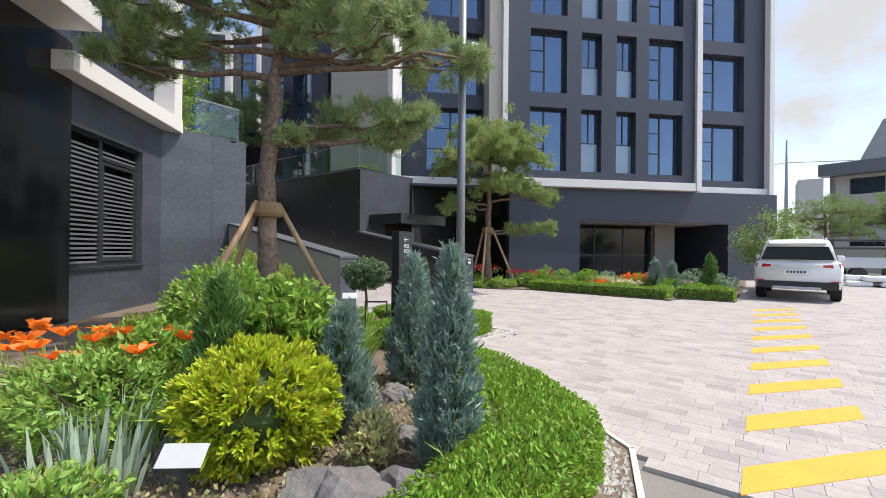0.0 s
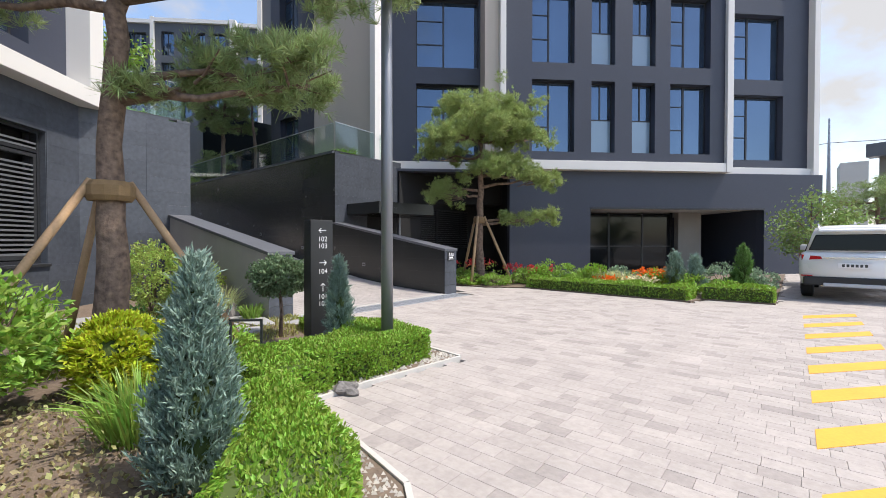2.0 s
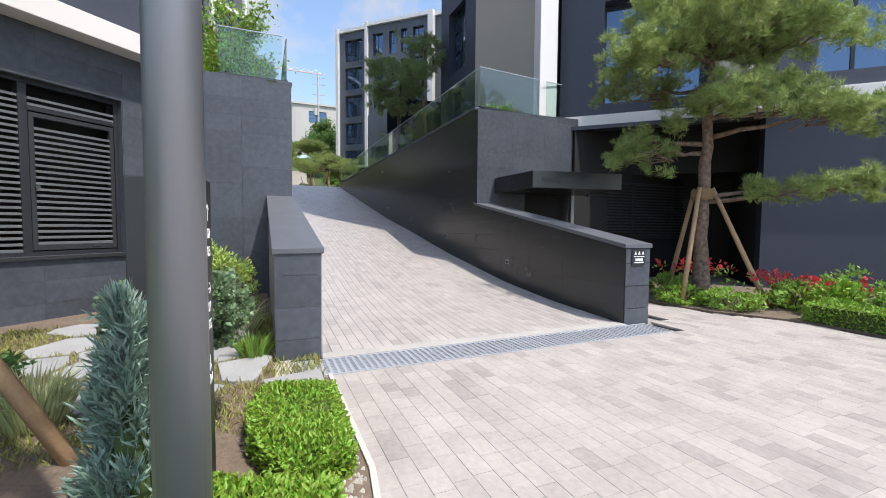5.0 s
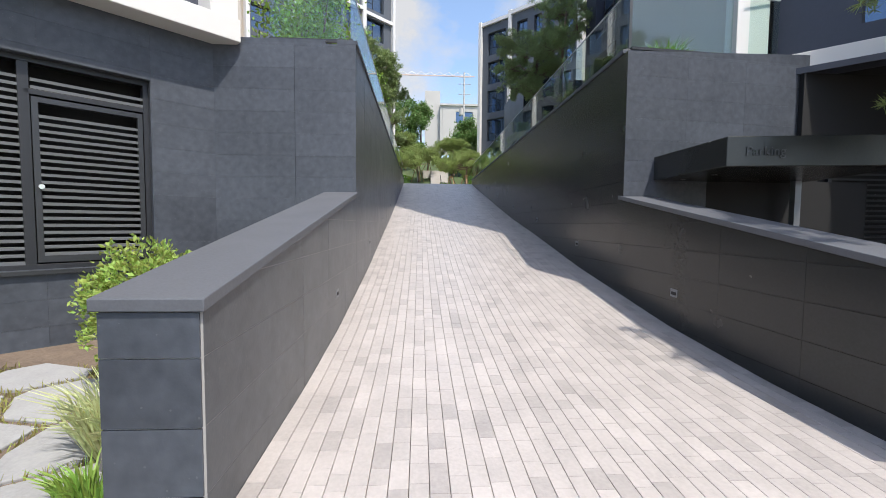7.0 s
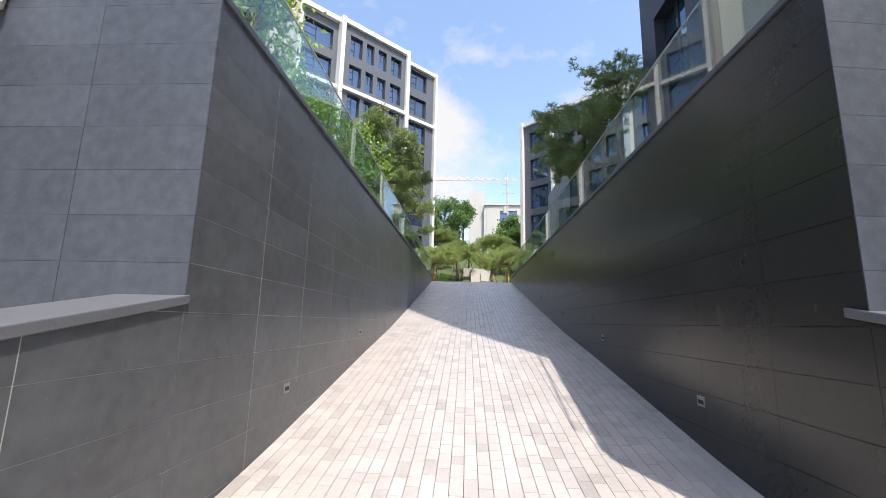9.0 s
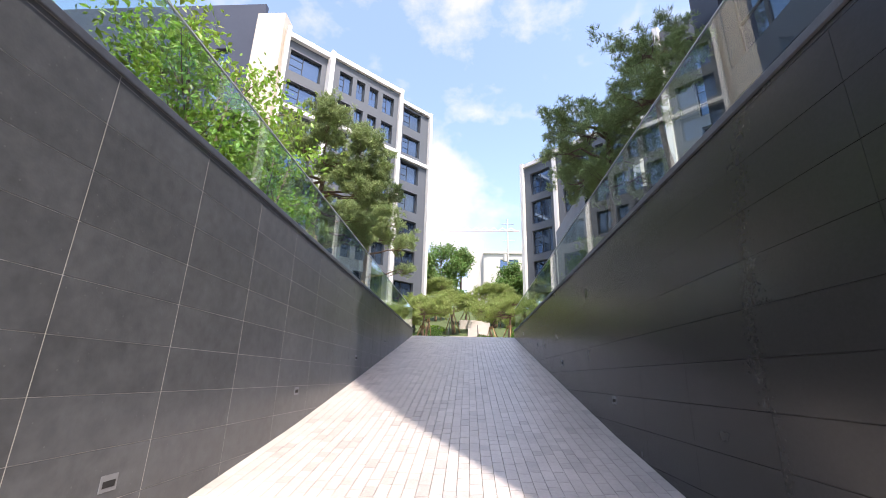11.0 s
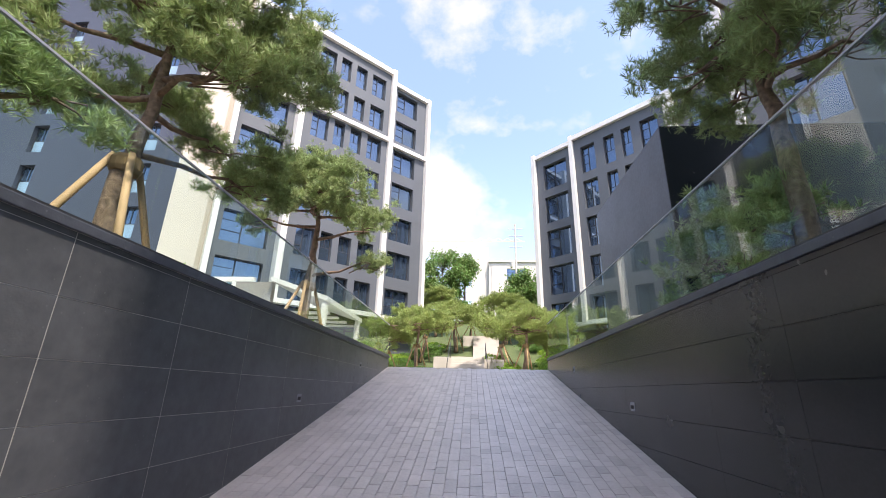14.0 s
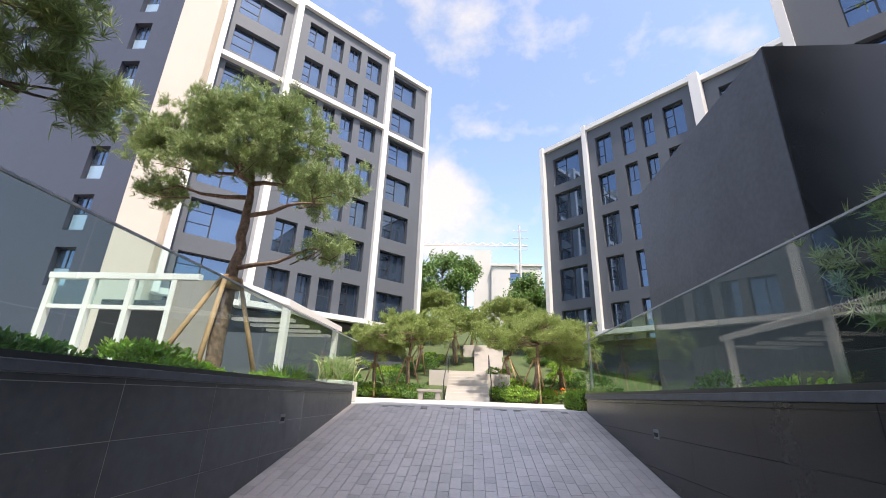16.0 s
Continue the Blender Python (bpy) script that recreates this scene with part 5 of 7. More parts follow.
hedge("clipped green boxwood hedge in front of the entrance", [(0.32, 12.12), (1.6, 12.2), (1.58, 12.85), (0.32, 12.8)], 0.36, 302, density=1800, leaf=0.06)
PINE2 = mat("fresh_pine_needles", (0.32, 0.40, 0.13), 0.6, vary=0.5, size=0.8, island=0.6, hue=0.05, through=0.3)
pine("round-headed garden pine with a low side limb", (-5.74, 12.0, 0), [(0.1, 0, -0.05), (0.02, 0, 1.2), (0.0, 0.05, 2.4), (0.08, 0, 3.6), (0.1, 0, 4.8)], 0.15,
     [(-0.9, -0.7, 4.6, 0.75, 0.42), (0, -0.3, 5.6, 0.95, 0.5), (0.7, 0.4, 5.35, 0.9, 0.5), (1.15, 0.9, 4.65, 0.8, 0.42), (0.4, -0.8, 5.0, 0.85, 0.45), (-0.6, 0.6, 5.1, 0.85, 0.45), (0.9, 0.0, 4.75, 0.8, 0.42), (-0.2, -1.0, 4.5, 0.75, 0.4),
      (-0.9, -0.8, 3.1, 0.55, 0.4), (-0.4, -0.9, 2.9, 0.5, 0.4), (1.0, 0.5, 3.5, 0.6, 0.35), (1.5, 1.2, 3.3, 0.55, 0.35), (0.7, -0.3, 3.7, 0.6, 0.4), (1.1, 0.6, 2.1, 0.45, 0.28), (1.6, 1.1, 2.15, 0.42, 0.26), (0.3, 0.9, 4.0, 0.7, 0.45), (-1.2, -0.2, 4.2, 0.6, 0.4)],
     92, tufts=420, blade=0.13, per=20, bw=0.0075, material=PINE2, stakes=(2.0, [(0.25, -0.75, 0), (0.95, 0.5, 0), (-0.75, 0.1, 0)]))
for k, (x, y, r, h, mt, lf, lb) in enumerate((
        (-4.4, 12.6, 0.45, 0.55, "leaf", 0.08, "green shrub by the garden pine"), (-3.3, 13.0, 0.4, 0.7, "leaf", 0.08, "green shrub by the garden pine"), (-2.5, 13.2, 0.3, 0.55, "grass", 0.07, "low green shrub in the entrance bed"),
        (-4.9, 11.7, 0.5, 0.4, "leaf", 0.09, "low green shrub at the corner of the bed"), (-6.3, 11.9, 0.5, 0.5, "leaf", 0.09, "low green shrub at the corner of the bed"), (-5.6, 11.4, 0.45, 0.36, "hedge", 0.08, "low green shrub at the corner of the bed"),
        (-1.2, 13.6, 0.35, 0.5, "dark", 0.07, "dark green shrub in the entrance bed"), (0.55, 13.9, 0.5, 0.8, "grey", 0.08, "grey-green shrub in the entrance bed"), (0.9, 13.1, 0.32, 0.6, "dark", 0.07, "round dark green shrub in the entrance bed"),
        (1.3, 13.7, 0.4, 0.7, "grey", 0.08, "grey-green shrub in the entrance bed"), (-0.2, 13.3, 0.45, 0.42, "grass", 0.07, "low green shrub in the entrance bed"))):
    shrub("shrub", lb, (x, y, 0), (r, r, h), GREEN[mt], lf, 900, 310 + k, stems=4)
for k in range(16):
    x = -4.6 + 0.38 * k
    shrub("shrub", "leafy green shrub in the entrance bed", (x, 12.75 + 0.25 * math.sin(k * 2.1) + 0.6 * (k % 2), 0), (0.38, 0.36, 0.55 + 0.2 * math.sin(k * 1.3)), GREEN[("leaf", "grass", "hedge", "grey")[k % 4]], 0.09, 800, 380 + k, stems=3, group="entrance shrubs")
conifer("juniper", "slim blue-grey juniper in the entrance bed", (-0.35, 12.75, 0), 0.24, 1.05, GREEN["juniper"], 330, 1300, 0.14, group="blue junipers")
conifer("juniper", "slim blue-grey juniper in the entrance bed", (0.05, 12.9, 0), 0.22, 0.95, GREEN["juniper"], 331, 1300, 0.14, group="blue junipers")
conifer("juniper", "slim dark green juniper beside the entrance", (1.0, 13.0, 0), 0.24, 1.2, GREEN["dark"], 332, 1300, 0.14, group="blue junipers")
for k, (x, y, mt) in enumerate(((-1.6, 12.8, "pale"), (-2.1, 12.9, "pale"), (-2.6, 12.7, "grass"))):
    clump("grass_tuft", "pale arching ornamental grass", (x, y, 0), 0.5, 0.8, 0.02, 260, GREEN[mt], 340 + k, 0.35, 0.7)


def flowers(label, at, spread, n, material, seed, height=0.4):
    rng = np.random.default_rng(seed)
    ob = thing("flower_bed", label, "flower", "entrance flowers", pose(*at))
    c = np.stack([rng.normal(size=n) * spread[0], rng.normal(size=n) * spread[1], rng.uniform(height * 0.7, height, n)], 1)
    for q in c:
        part("flower", quick_data("flower", *leaves(np.tile(q, (5, 1)) + rng.normal(size=(5, 3)) * 0.03, 0.08, rng, None, 0.8, 0.8), material), None, ob)
    g = np.stack([rng.normal(size=6 * n) * spread[0], rng.normal(size=6 * n) * spread[1], rng.uniform(0.03, height * 0.85, 6 * n)], 1)
    part("leaves", quick_data("leaves", *leaves(g, 0.1, rng, None, 0.4, 0.8), GREEN["leaf"]), None, ob)


flowers("bed of orange flowers by the entrance", (-0.9, 13.0, 0), (0.25, 0.2), 60, GREEN["orange"], 350, 0.62)
flowers("low orange flowers behind the hedge", (-1.8, 12.5, 0), (0.2, 0.12), 30, GREEN["orange"], 351, 0.42)
flowers("low cream flowers behind the hedge", (-1.1, 12.45, 0), (0.25, 0.12), 40, GREEN["cream"], 352, 0.42)
flowers("red flowers round the pine's foot", (-4.6, 12.9, 0), (0.4, 0.3), 40, GREEN["red"], 353, 0.6)
flowers("red flowers beside the pine", (-6.1, 12.4, 0), (0.4, 0.3), 36, GREEN["red"], 354, 0.75)
broadleaf("small light green tree by the parked car", (2.3, 18.6, 0), 2.7, 1.25, mat("muted_tree_leaves", (0.22, 0.31, 0.09), 0.6, island=0.6, hue=0.05, through=0.3), 360, 3600, 0.11)
rock((0.2, 13.0, 0), (0.3, 0.2, 0.18), 21, "pale rounded garden stone among the shrubs", M["concrete"])
rock((1.35, 13.1, 0), (0.3, 0.2, 0.2), 22, "pale rounded garden stone among the shrubs", M["concrete"])

# glazed entrance inside the recess
ent = thing("entrance_door", "dark framed glass entrance screen in the recess", "door", "", mD)
for s in (8.6, 10.2, 11.8, 13.2):
    part("mullion", Mesh().box(s, s + 0.08, 2.6, 2.68, 0, 2.66), M["frame"], ent)
for s0, s1 in ((8.68, 10.2), (10.28, 11.8), (11.88, 13.2)):
    part("pane", Mesh().box(s0, s1, 2.63, 2.65, 0.05, 2.6), M["doorglass"], ent)
part("rail", Mesh().box(8.6, 13.28, 2.61, 2.67, 1.1, 1.16), M["frame"], ent)
slab_part("entrance_wall", D, mD, (13.3, 14.4, 2.2, 2.5, 0, 2.66), M["stone"], "grey stone wall beside the entrance")

# ---- yellow speed markings ----
for k in range(10):
    y = 1.62 + 0.985 * k
    solo("road_marking", Mesh().hexa([(2.03, y, -0.005), (2.76, y + 0.86, -0.005), (2.76, y + 1.22, -0.005), (2.03, y + 0.36, -0.005), (2.03, y, 0.004), (2.76, y + 0.86, 0.004), (2.76, y + 1.22, 0.004), (2.03, y + 0.36, 0.004)]),
         M["yellow"], "worn yellow slanted stripe painted on the paving", "marking", "yellow stripes")

# ---- parked car ----
car = thing("car", "white sport utility car parked with its rear to the court", "car", "", pose(2.9, 13.6, 0, 0, 0, -4))
PAINT = mat("white_car_paint", (0.78, 0.78, 0.77), 0.25, vary=0.04, size=1.0, coat=0.8)
CAR_BLACK = mat("black_car_plastic", (0.02, 0.02, 0.022), 0.5)
CAR_GLASS = mat("tinted_car_glass", (0.006, 0.007, 0.008), 0.08, spec=0.25)
RED = mat("red_tail_lamp", (0.45, 0.01, 0.015), 0.15, coat=0.8)


def loft(sections, n=5):
    """A closed body through cross-sections (y, [(half width, z), ...] from sill to roof)."""
    me, rings = Mesh(), []
    for y, prof in sections:
        rings.append([(-w, y, z) for w, z in prof] + [(w, y, z) for w, z in reversed(prof)])
    k = len(rings[0])
    me.add([p for r in rings for p in r], [(i * k + j, i * k + (j + 1) % k, (i + 1) * k + (j + 1) % k, (i + 1) * k + j) for i in range(len(rings) - 1) for j in range(k)]
           + [tuple(range(k))[::-1], tuple((len(rings) - 1) * k + j for j in range(k))])
    return me


part("body", loft([(0.0, [(0.80, 0.42), (0.84, 0.62), (0.86, 0.86), (0.82, 1.0), (0.78, 1.03)]), (0.12, [(0.88, 0.36), (0.92, 0.6), (0.93, 0.9), (0.88, 1.06), (0.80, 1.10)]),
                   (1.2, [(0.92, 0.30), (0.945, 0.6), (0.945, 0.92), (0.90, 1.05), (0.86, 1.08)]), (3.2, [(0.92, 0.30), (0.945, 0.6), (0.94, 0.9), (0.89, 1.0), (0.84, 1.02)]),
                   (4.3, [(0.9, 0.32), (0.93, 0.55), (0.91, 0.8), (0.82, 0.92), (0.74, 0.96)]), (4.72, [(0.72, 0.4), (0.78, 0.55), (0.76, 0.7), (0.66, 0.78), (0.56, 0.8)])]), PAINT, car, smooth=True)
cabin = part("cabin", loft([(0.10, [(0.80, 1.06), (0.70, 1.45), (0.66, 1.58), (0.5, 1.62)]), (0.45, [(0.84, 1.06), (0.72, 1.5), (0.66, 1.64), (0.48, 1.68)]), (1.6, [(0.85, 1.05), (0.73, 1.52), (0.66, 1.66), (0.48, 1.70)]),
                            (2.5, [(0.84, 1.02), (0.70, 1.45), (0.62, 1.6), (0.45, 1.64)]), (3.4, [(0.80, 0.98), (0.74, 1.02), (0.6, 1.05), (0.4, 1.06)])]), PAINT, car, smooth=True)
part("rear_window", Mesh().hexa([(-0.76, 0.055, 1.12), (0.76, 0.055, 1.12), (0.76, 0.16, 1.12), (-0.76, 0.16, 1.12), (-0.64, 0.075, 1.47), (0.64, 0.075, 1.47), (0.64, 0.2, 1.47), (-0.64, 0.2, 1.47)]), CAR_GLASS, cabin, bevel=0.02)
for s in (-1, 1):
    part("side_window", Mesh().hexa([(s * 0.80, 0.45, 1.10), (s * 0.845, 0.45, 1.10), (s * 0.845, 3.0, 1.06), (s * 0.80, 3.0, 1.06), (s * 0.69, 0.55, 1.46), (s * 0.735, 0.55, 1.46), (s * 0.735, 2.4, 1.44), (s * 0.69, 2.4, 1.44)]), CAR_GLASS, cabin)
    part("tail_light", Mesh().hexa([(s * 0.52, -0.035, 0.93), (s * 0.87, 0.02, 0.9), (s * 0.94, 0.3, 0.95), (s * 0.52, 0.1, 0.93), (s * 0.54, -0.03, 0.985), (s * 0.87, 0.025, 1.02), (s * 0.935, 0.34, 1.06), (s * 0.54, 0.1, 0.985)]), RED, car, "red wrap-round tail lamp")
    part("reflector", Mesh().box(s * 0.78 - 0.1, s * 0.78 + 0.1, -0.05, 0.05, 0.545, 0.57), RED, car)
    part("roof_rail", Mesh().tube([(s * 0.60, 0.4, 1.66), (s * 0.62, 0.6, 1.72), (s * 0.62, 2.0, 1.73), (s * 0.6, 2.3, 1.67)], 0.018, 6), M["chrome"], car)
    part("mirror", Mesh().box(s * 0.98 - 0.1, s * 0.98 + 0.1, 2.85, 3.0, 1.08, 1.24), PAINT, car, bevel=0.03)
    part("exhaust", Mesh().tube([(s * 0.5, -0.03, 0.36), (s * 0.5, 0.15, 0.36)], 0.04, 10), M["chrome"], car)
    for y in (0.95, 3.72):
        wh = part("wheel", Mesh().tube([(s * 0.70, y, 0.355), (s * 0.72, y, 0.355), (s * 0.90, y, 0.355), (s * 0.925, y, 0.355)], [0.32, 0.355, 0.355, 0.31], 24), mat("tyre_rubber", (0.015, 0.015, 0.016), 0.85), car, "black tyre", smooth=False)
        part("rim", Mesh().tube([(s * 0.90, y, 0.355), (s * 0.935, y, 0.355)], [0.24, 0.2], 16), M["steel"], wh)
part("bumper", Mesh().box(-0.84, 0.84, -0.045, 0.2, 0.34, 0.54), CAR_BLACK, car, "black lower bumper", bevel=0.03)
part("skid_plate", Mesh().box(-0.5, 0.5, -0.055, 0.1, 0.33, 0.41), M["steel"], car, bevel=0.015)
part("number_plate", Mesh().box(-0.26, 0.26, -0.045, -0.02, 0.74, 0.85), M["text"], car, "white number plate")
for k in range(6):
    part("print", Mesh().box(-0.2 + 0.07 * k, -0.155 + 0.07 * k, -0.048, -0.0455, 0.765, 0.825), M["metal"], car)
part("trim_bar", Mesh().box(-0.5, 0.5, -0.035, 0.0, 0.95, 0.975), M["chrome"], car)
part("spoiler", Mesh().hexa([(-0.6, -0.04, 1.53), (0.6, -0.04, 1.53), (0.66, 0.4, 1.6), (-0.66, 0.4, 1.6), (-0.58, -0.02, 1.58), (0.58, -0.02, 1.58), (0.62, 0.4, 1.66), (-0.62, 0.4, 1.66)]), PAINT, car, "white roof spoiler", bevel=0.015)
part("aerial", Mesh().hexa([(-0.03, 0.7, 1.69), (0.03, 0.7, 1.69), (0.03, 0.95, 1.69), (-0.03, 0.95, 1.69), (-0.01, 0.68, 1.76), (0.01, 0.68, 1.76), (0.01, 0.76, 1.76), (-0.01, 0.76, 1.76)]), PAINT, car)
part("wiper", Mesh().box(-0.1, 0.3, 0.03, 0.05, 1.12, 1.14), CAR_BLACK, car)

# truck, far house, trees and pole beyond the court
truck = thing("truck", "light grey flatbed truck parked in the distance", "truck", "", pose(5.4, 27.5, 0, 0, 0, 20))
TRUCK = mat("pale_truck_paint", (0.55, 0.57, 0.58), 0.4, vary=0.15, size=0.5)
part("bed", Mesh().box(-0.9, 3.2, -0.9, 0.9, 0.65, 1.15), TRUCK, truck, bevel=0.02)
part("cab", Mesh().box(3.2, 4.9, -0.9, 0.9, 0.5, 1.95), TRUCK, truck, bevel=0.12)
part("hoop", Mesh().box(-0.85, 3.0, -0.9, -0.84, 1.55, 1.62).box(-0.85, 3.0, 0.84, 0.9, 1.55, 1.62).box(-0.85, -0.79, -0.9, 0.9, 1.15, 1.95).box(3.0, 3.1, -0.9, 0.9, 1.15, 1.95).box(-0.85, 3.1, -0.9, 0.9, 1.95, 2.0), M["metal"], truck)
for x in (0.2, 4.0):
    for s in (-1, 1):
        part("wheel", Mesh().tube([(x, s * 0.68, 0.34), (x, s * 0.9, 0.34)], 0.34, 16), CAR_BLACK, truck)
sacks = thing("sack_pile", "pile of white sacks beside the truck", "sacks", "", pose(5.6, 22.5, 0))
for k in range(6):
    sk = part("sack", Mesh().box(-0.4, 0.4, -0.28, 0.28, 0, 0.22), M["text"], sacks, bevel=0.09)
    sk.location = (0.5 * (k % 3) - 0.3, 0.45 * (k % 2), 0.22 * (k // 3))
house = thing("apartment_house", "pale grey four-storey house with a mansard top in the distance", "building", "", pose(15.5, 55.0, 0, 0, 0, -18))
HOUSE = mat("pale_grey_render", (0.5, 0.48, 0.45), 0.8, vary=0.15, size=3.0)
facade(house, pose(-8, 0, 0), 20, 0, 9.5, [(1.5, 4.0, "wide"), (6.0, 8.5, "wide"), (11, 13.5, "wide"), (16, 18.5, "wide")], [(1.0, 2.6), (4.2, 5.8), (7.3, 8.9)], HOUSE)
facade(house, pose(-8, 10, 0, 0, 0, -90), 10, 0, 9.5, [(2, 4, "wide"), (6, 8, "wide")], [(1.0, 2.6), (4.2, 5.8), (7.3, 8.9)], HOUSE)
part("balcony", Mesh().box(-8.6, 2, -1.4, 0, 9.2, 9.5).box(-8.6, 2, -1.4, -1.3, 9.5, 10.4), M["pole"], house)
part("roof", Mesh().hexa([(-6.5, 1, 9.5), (12, 1, 9.5), (12, 9, 9.5), (-6.5, 9, 9.5), (-4.5, 2.2, 14.8), (12, 2.2, 14.8), (12, 8, 14.8), (-4.5, 8, 14.8)]), mat("grey_roof_tiles", (0.40, 0.385, 0.36), 0.8, vary=0.3, size=0.6), house)
wall_far = thing("site_fence", "low grey boundary wall in the distance", "fence", "", pose(4, 40, 0))
part("panel", Mesh().box(0, 26, 0, 0.2, 0, 1.9), M["concrete"], wall_far)
block = solo("tower_block", Mesh().box(9.5, 14, 130, 140, 0, 19), HOUSE, "pale distant tower block", "building")
pole = thing("utility_pole", "distant crane mast with thin cables", "pole", "", pose(4.6, 62.0, 0))
part("mast", Mesh().tube([(0, 0, -0.1), (0, 0, 7), (0, 0, 14.5)], [0.26, 0.2, 0.08], 8), M["steel"], pole)
part("cable", Mesh().tube([(-4, 0, 11.6), (0, 0, 11.9), (5, -2, 11.2), (12, -6, 9.6)], 0.05, 5), M["steel"], pole)
for k, (x, y, h, r) in enumerate(((5.5, 36, 5.2, 2.4), (8.5, 37, 5.6, 2.6), (11.5, 36, 5.0, 2.4), (16, 38, 4.8, 2.2))):
    pine("garden pine in front of the distant house", (x, y, 0), [(0, 0, -0.1), (0.2, 0, 1.8), (0, 0, h * 0.8)], 0.2,
         [(r * 0.6 * math.cos(a), r * 0.6 * math.sin(a), h * (0.55 + 0.09 * i), r * 0.5, 0.7) for i, a in enumerate((0.3, 2.0, 3.6, 5.1, 1.2))], 370 + k, tufts=90, blade=0.24, per=9)
# ---- upper terrace and plaza ----
def rail(label, a, b, z, height, panels, posts=()):
    """A frameless glass balustrade from a to b, in panels with thin gaps, under a slim metal rail."""
    a, b = Vector(a), Vector(b)
    d = b - a
    ob = thing("glass_balustrade", label, "railing", "glass balustrades", Matrix.Translation((a.x, a.y, z)) @ Matrix.Rotation(math.atan2(d.y, d.x), 4, "Z"))
    L = d.length
    for k in range(panels):
        g = part("pane", Mesh().box(L * k / panels + 0.008, L * (k + 1) / panels - 0.008, -0.006, 0.006, 0.0, height), M["glass"], ob)
        g.visible_shadow = False
    part("handrail", Mesh().box(0, L, -0.011, 0.011, height, height + 0.014), M["steel"], ob)
    part("shoe", Mesh().box(0, L, -0.03, 0.03, 0.0, 0.04), M["metal"], ob)
    return ob


rail("frameless glass balustrade on the ramp wall", (-9.5, YL - 0.08), (-29.0, YL - 0.08), TOP, 0.84, 13)
rail("frameless glass balustrade on the ramp wall", (-9.5, YR + 0.08), (-29.0, YR + 0.08), TOP, 0.92, 13)
rail("frameless glass balustrade at the terrace end", (-9.46, 9.3), (-9.62, 11.05), TOP, 0.95, 2)
rail("frameless glass balustrade at the terrace end", (-9.65, 11.35), (-9.7, 11.9), TOP, 0.95, 1)
rail("frameless glass balustrade at the terrace end", (-9.55, 3.75), (-9.55, 4.9), TOP, 0.9, 1)

LOWZ = 4.02
pine("tall red pine on the terrace with timber stakes", (-21.5, 3.15, LOWZ), [(0, 0, -0.05), (0.05, 0.05, 1.4), (-0.1, 0.1, 2.6), (0.1, 0.3, 3.8)], 0.13,
     [(0.39, -1.17, 2.96, 0.6, 0.4), (0.26, 1.17, 2.96, 0.55, 0.4), (0.65, 0.52, 3.67, 0.6, 0.45), (-0.52, 1.17, 3.77, 0.7, 0.45), (0.13, -0.52, 4.49, 0.7, 0.5), (-0.26, 1.69, 3.26, 0.5, 0.4), (0.52, 0.26, 4.79, 0.7, 0.5), (-0.78, -0.78, 3.47, 0.6, 0.4), (0.00, 1.17, 4.39, 0.7, 0.5), (0.78, -1.43, 3.57, 0.5, 0.35), (-1.6, 0.8, 2.2, 0.5, 0.3), (-1.2, 0.5, 2.75, 0.55, 0.35)],
     401, tufts=620, blade=0.13, per=18, bw=0.008, stakes=(1.75, [(0.75, -0.5, 0), (0.5, 0.75, 0), (-0.85, 0.2, 0)]))
pine("spreading garden pine on the terrace with stakes", (-27.3, 3.15, LOWZ), [(0, 0.05, -0.05), (-0.1, 0.0, 1.3), (-0.15, 0.02, 2.4), (0.0, 0.12, 3.4), (0.05, 0.0, 4.4)], 0.13,
     [(0.2, -1.2, 4.6, 0.62, 0.38), (0.0, -1.9, 4.35, 0.55, 0.32), (0.1, -2.2, 4.65, 0.42, 0.3), (0.1, 0.7, 4.2, 0.7, 0.42), (-0.1, 0.1, 5.0, 0.75, 0.42), (0.3, -0.6, 5.05, 0.75, 0.4), (-0.3, 1.3, 3.75, 0.6, 0.36), (0.2, 0.9, 4.6, 0.6, 0.38),
      (0.2, -1.0, 3.9, 0.62, 0.36), (0.0, -1.7, 3.55, 0.5, 0.3), (0.25, 1.55, 3.2, 0.5, 0.3), (0.2, 1.85, 2.3, 0.38, 0.25), (-0.7, 0.4, 4.1, 0.65, 0.4), (0.3, -0.2, 4.5, 0.7, 0.4), (0.6, 0.3, 3.7, 0.5, 0.32)],
     402, tufts=560, blade=0.115, per=18, bw=0.007, stakes=(1.75, [(0.5, -0.75, 0), (0.35, 0.0, 0), (-0.7, 0.5, 0)]))
pine("low leaning pine on the terrace", (-20.3, 3.3, LOWZ), [(0, 0, -0.05), (0.1, -0.05, 0.8), (0.3, -0.1, 1.6)], 0.1,
     [(0.5, -0.2, 1.9, 0.5, 0.3), (1.0, -0.3, 1.5, 0.5, 0.28), (1.5, -0.1, 1.15, 0.45, 0.26), (0.2, 0.5, 1.7, 0.4, 0.26), (1.2, -0.6, 1.9, 0.45, 0.3), (0.9, 0.3, 0.9, 0.4, 0.24)], 406, tufts=520, blade=0.12, per=18, bw=0.007)
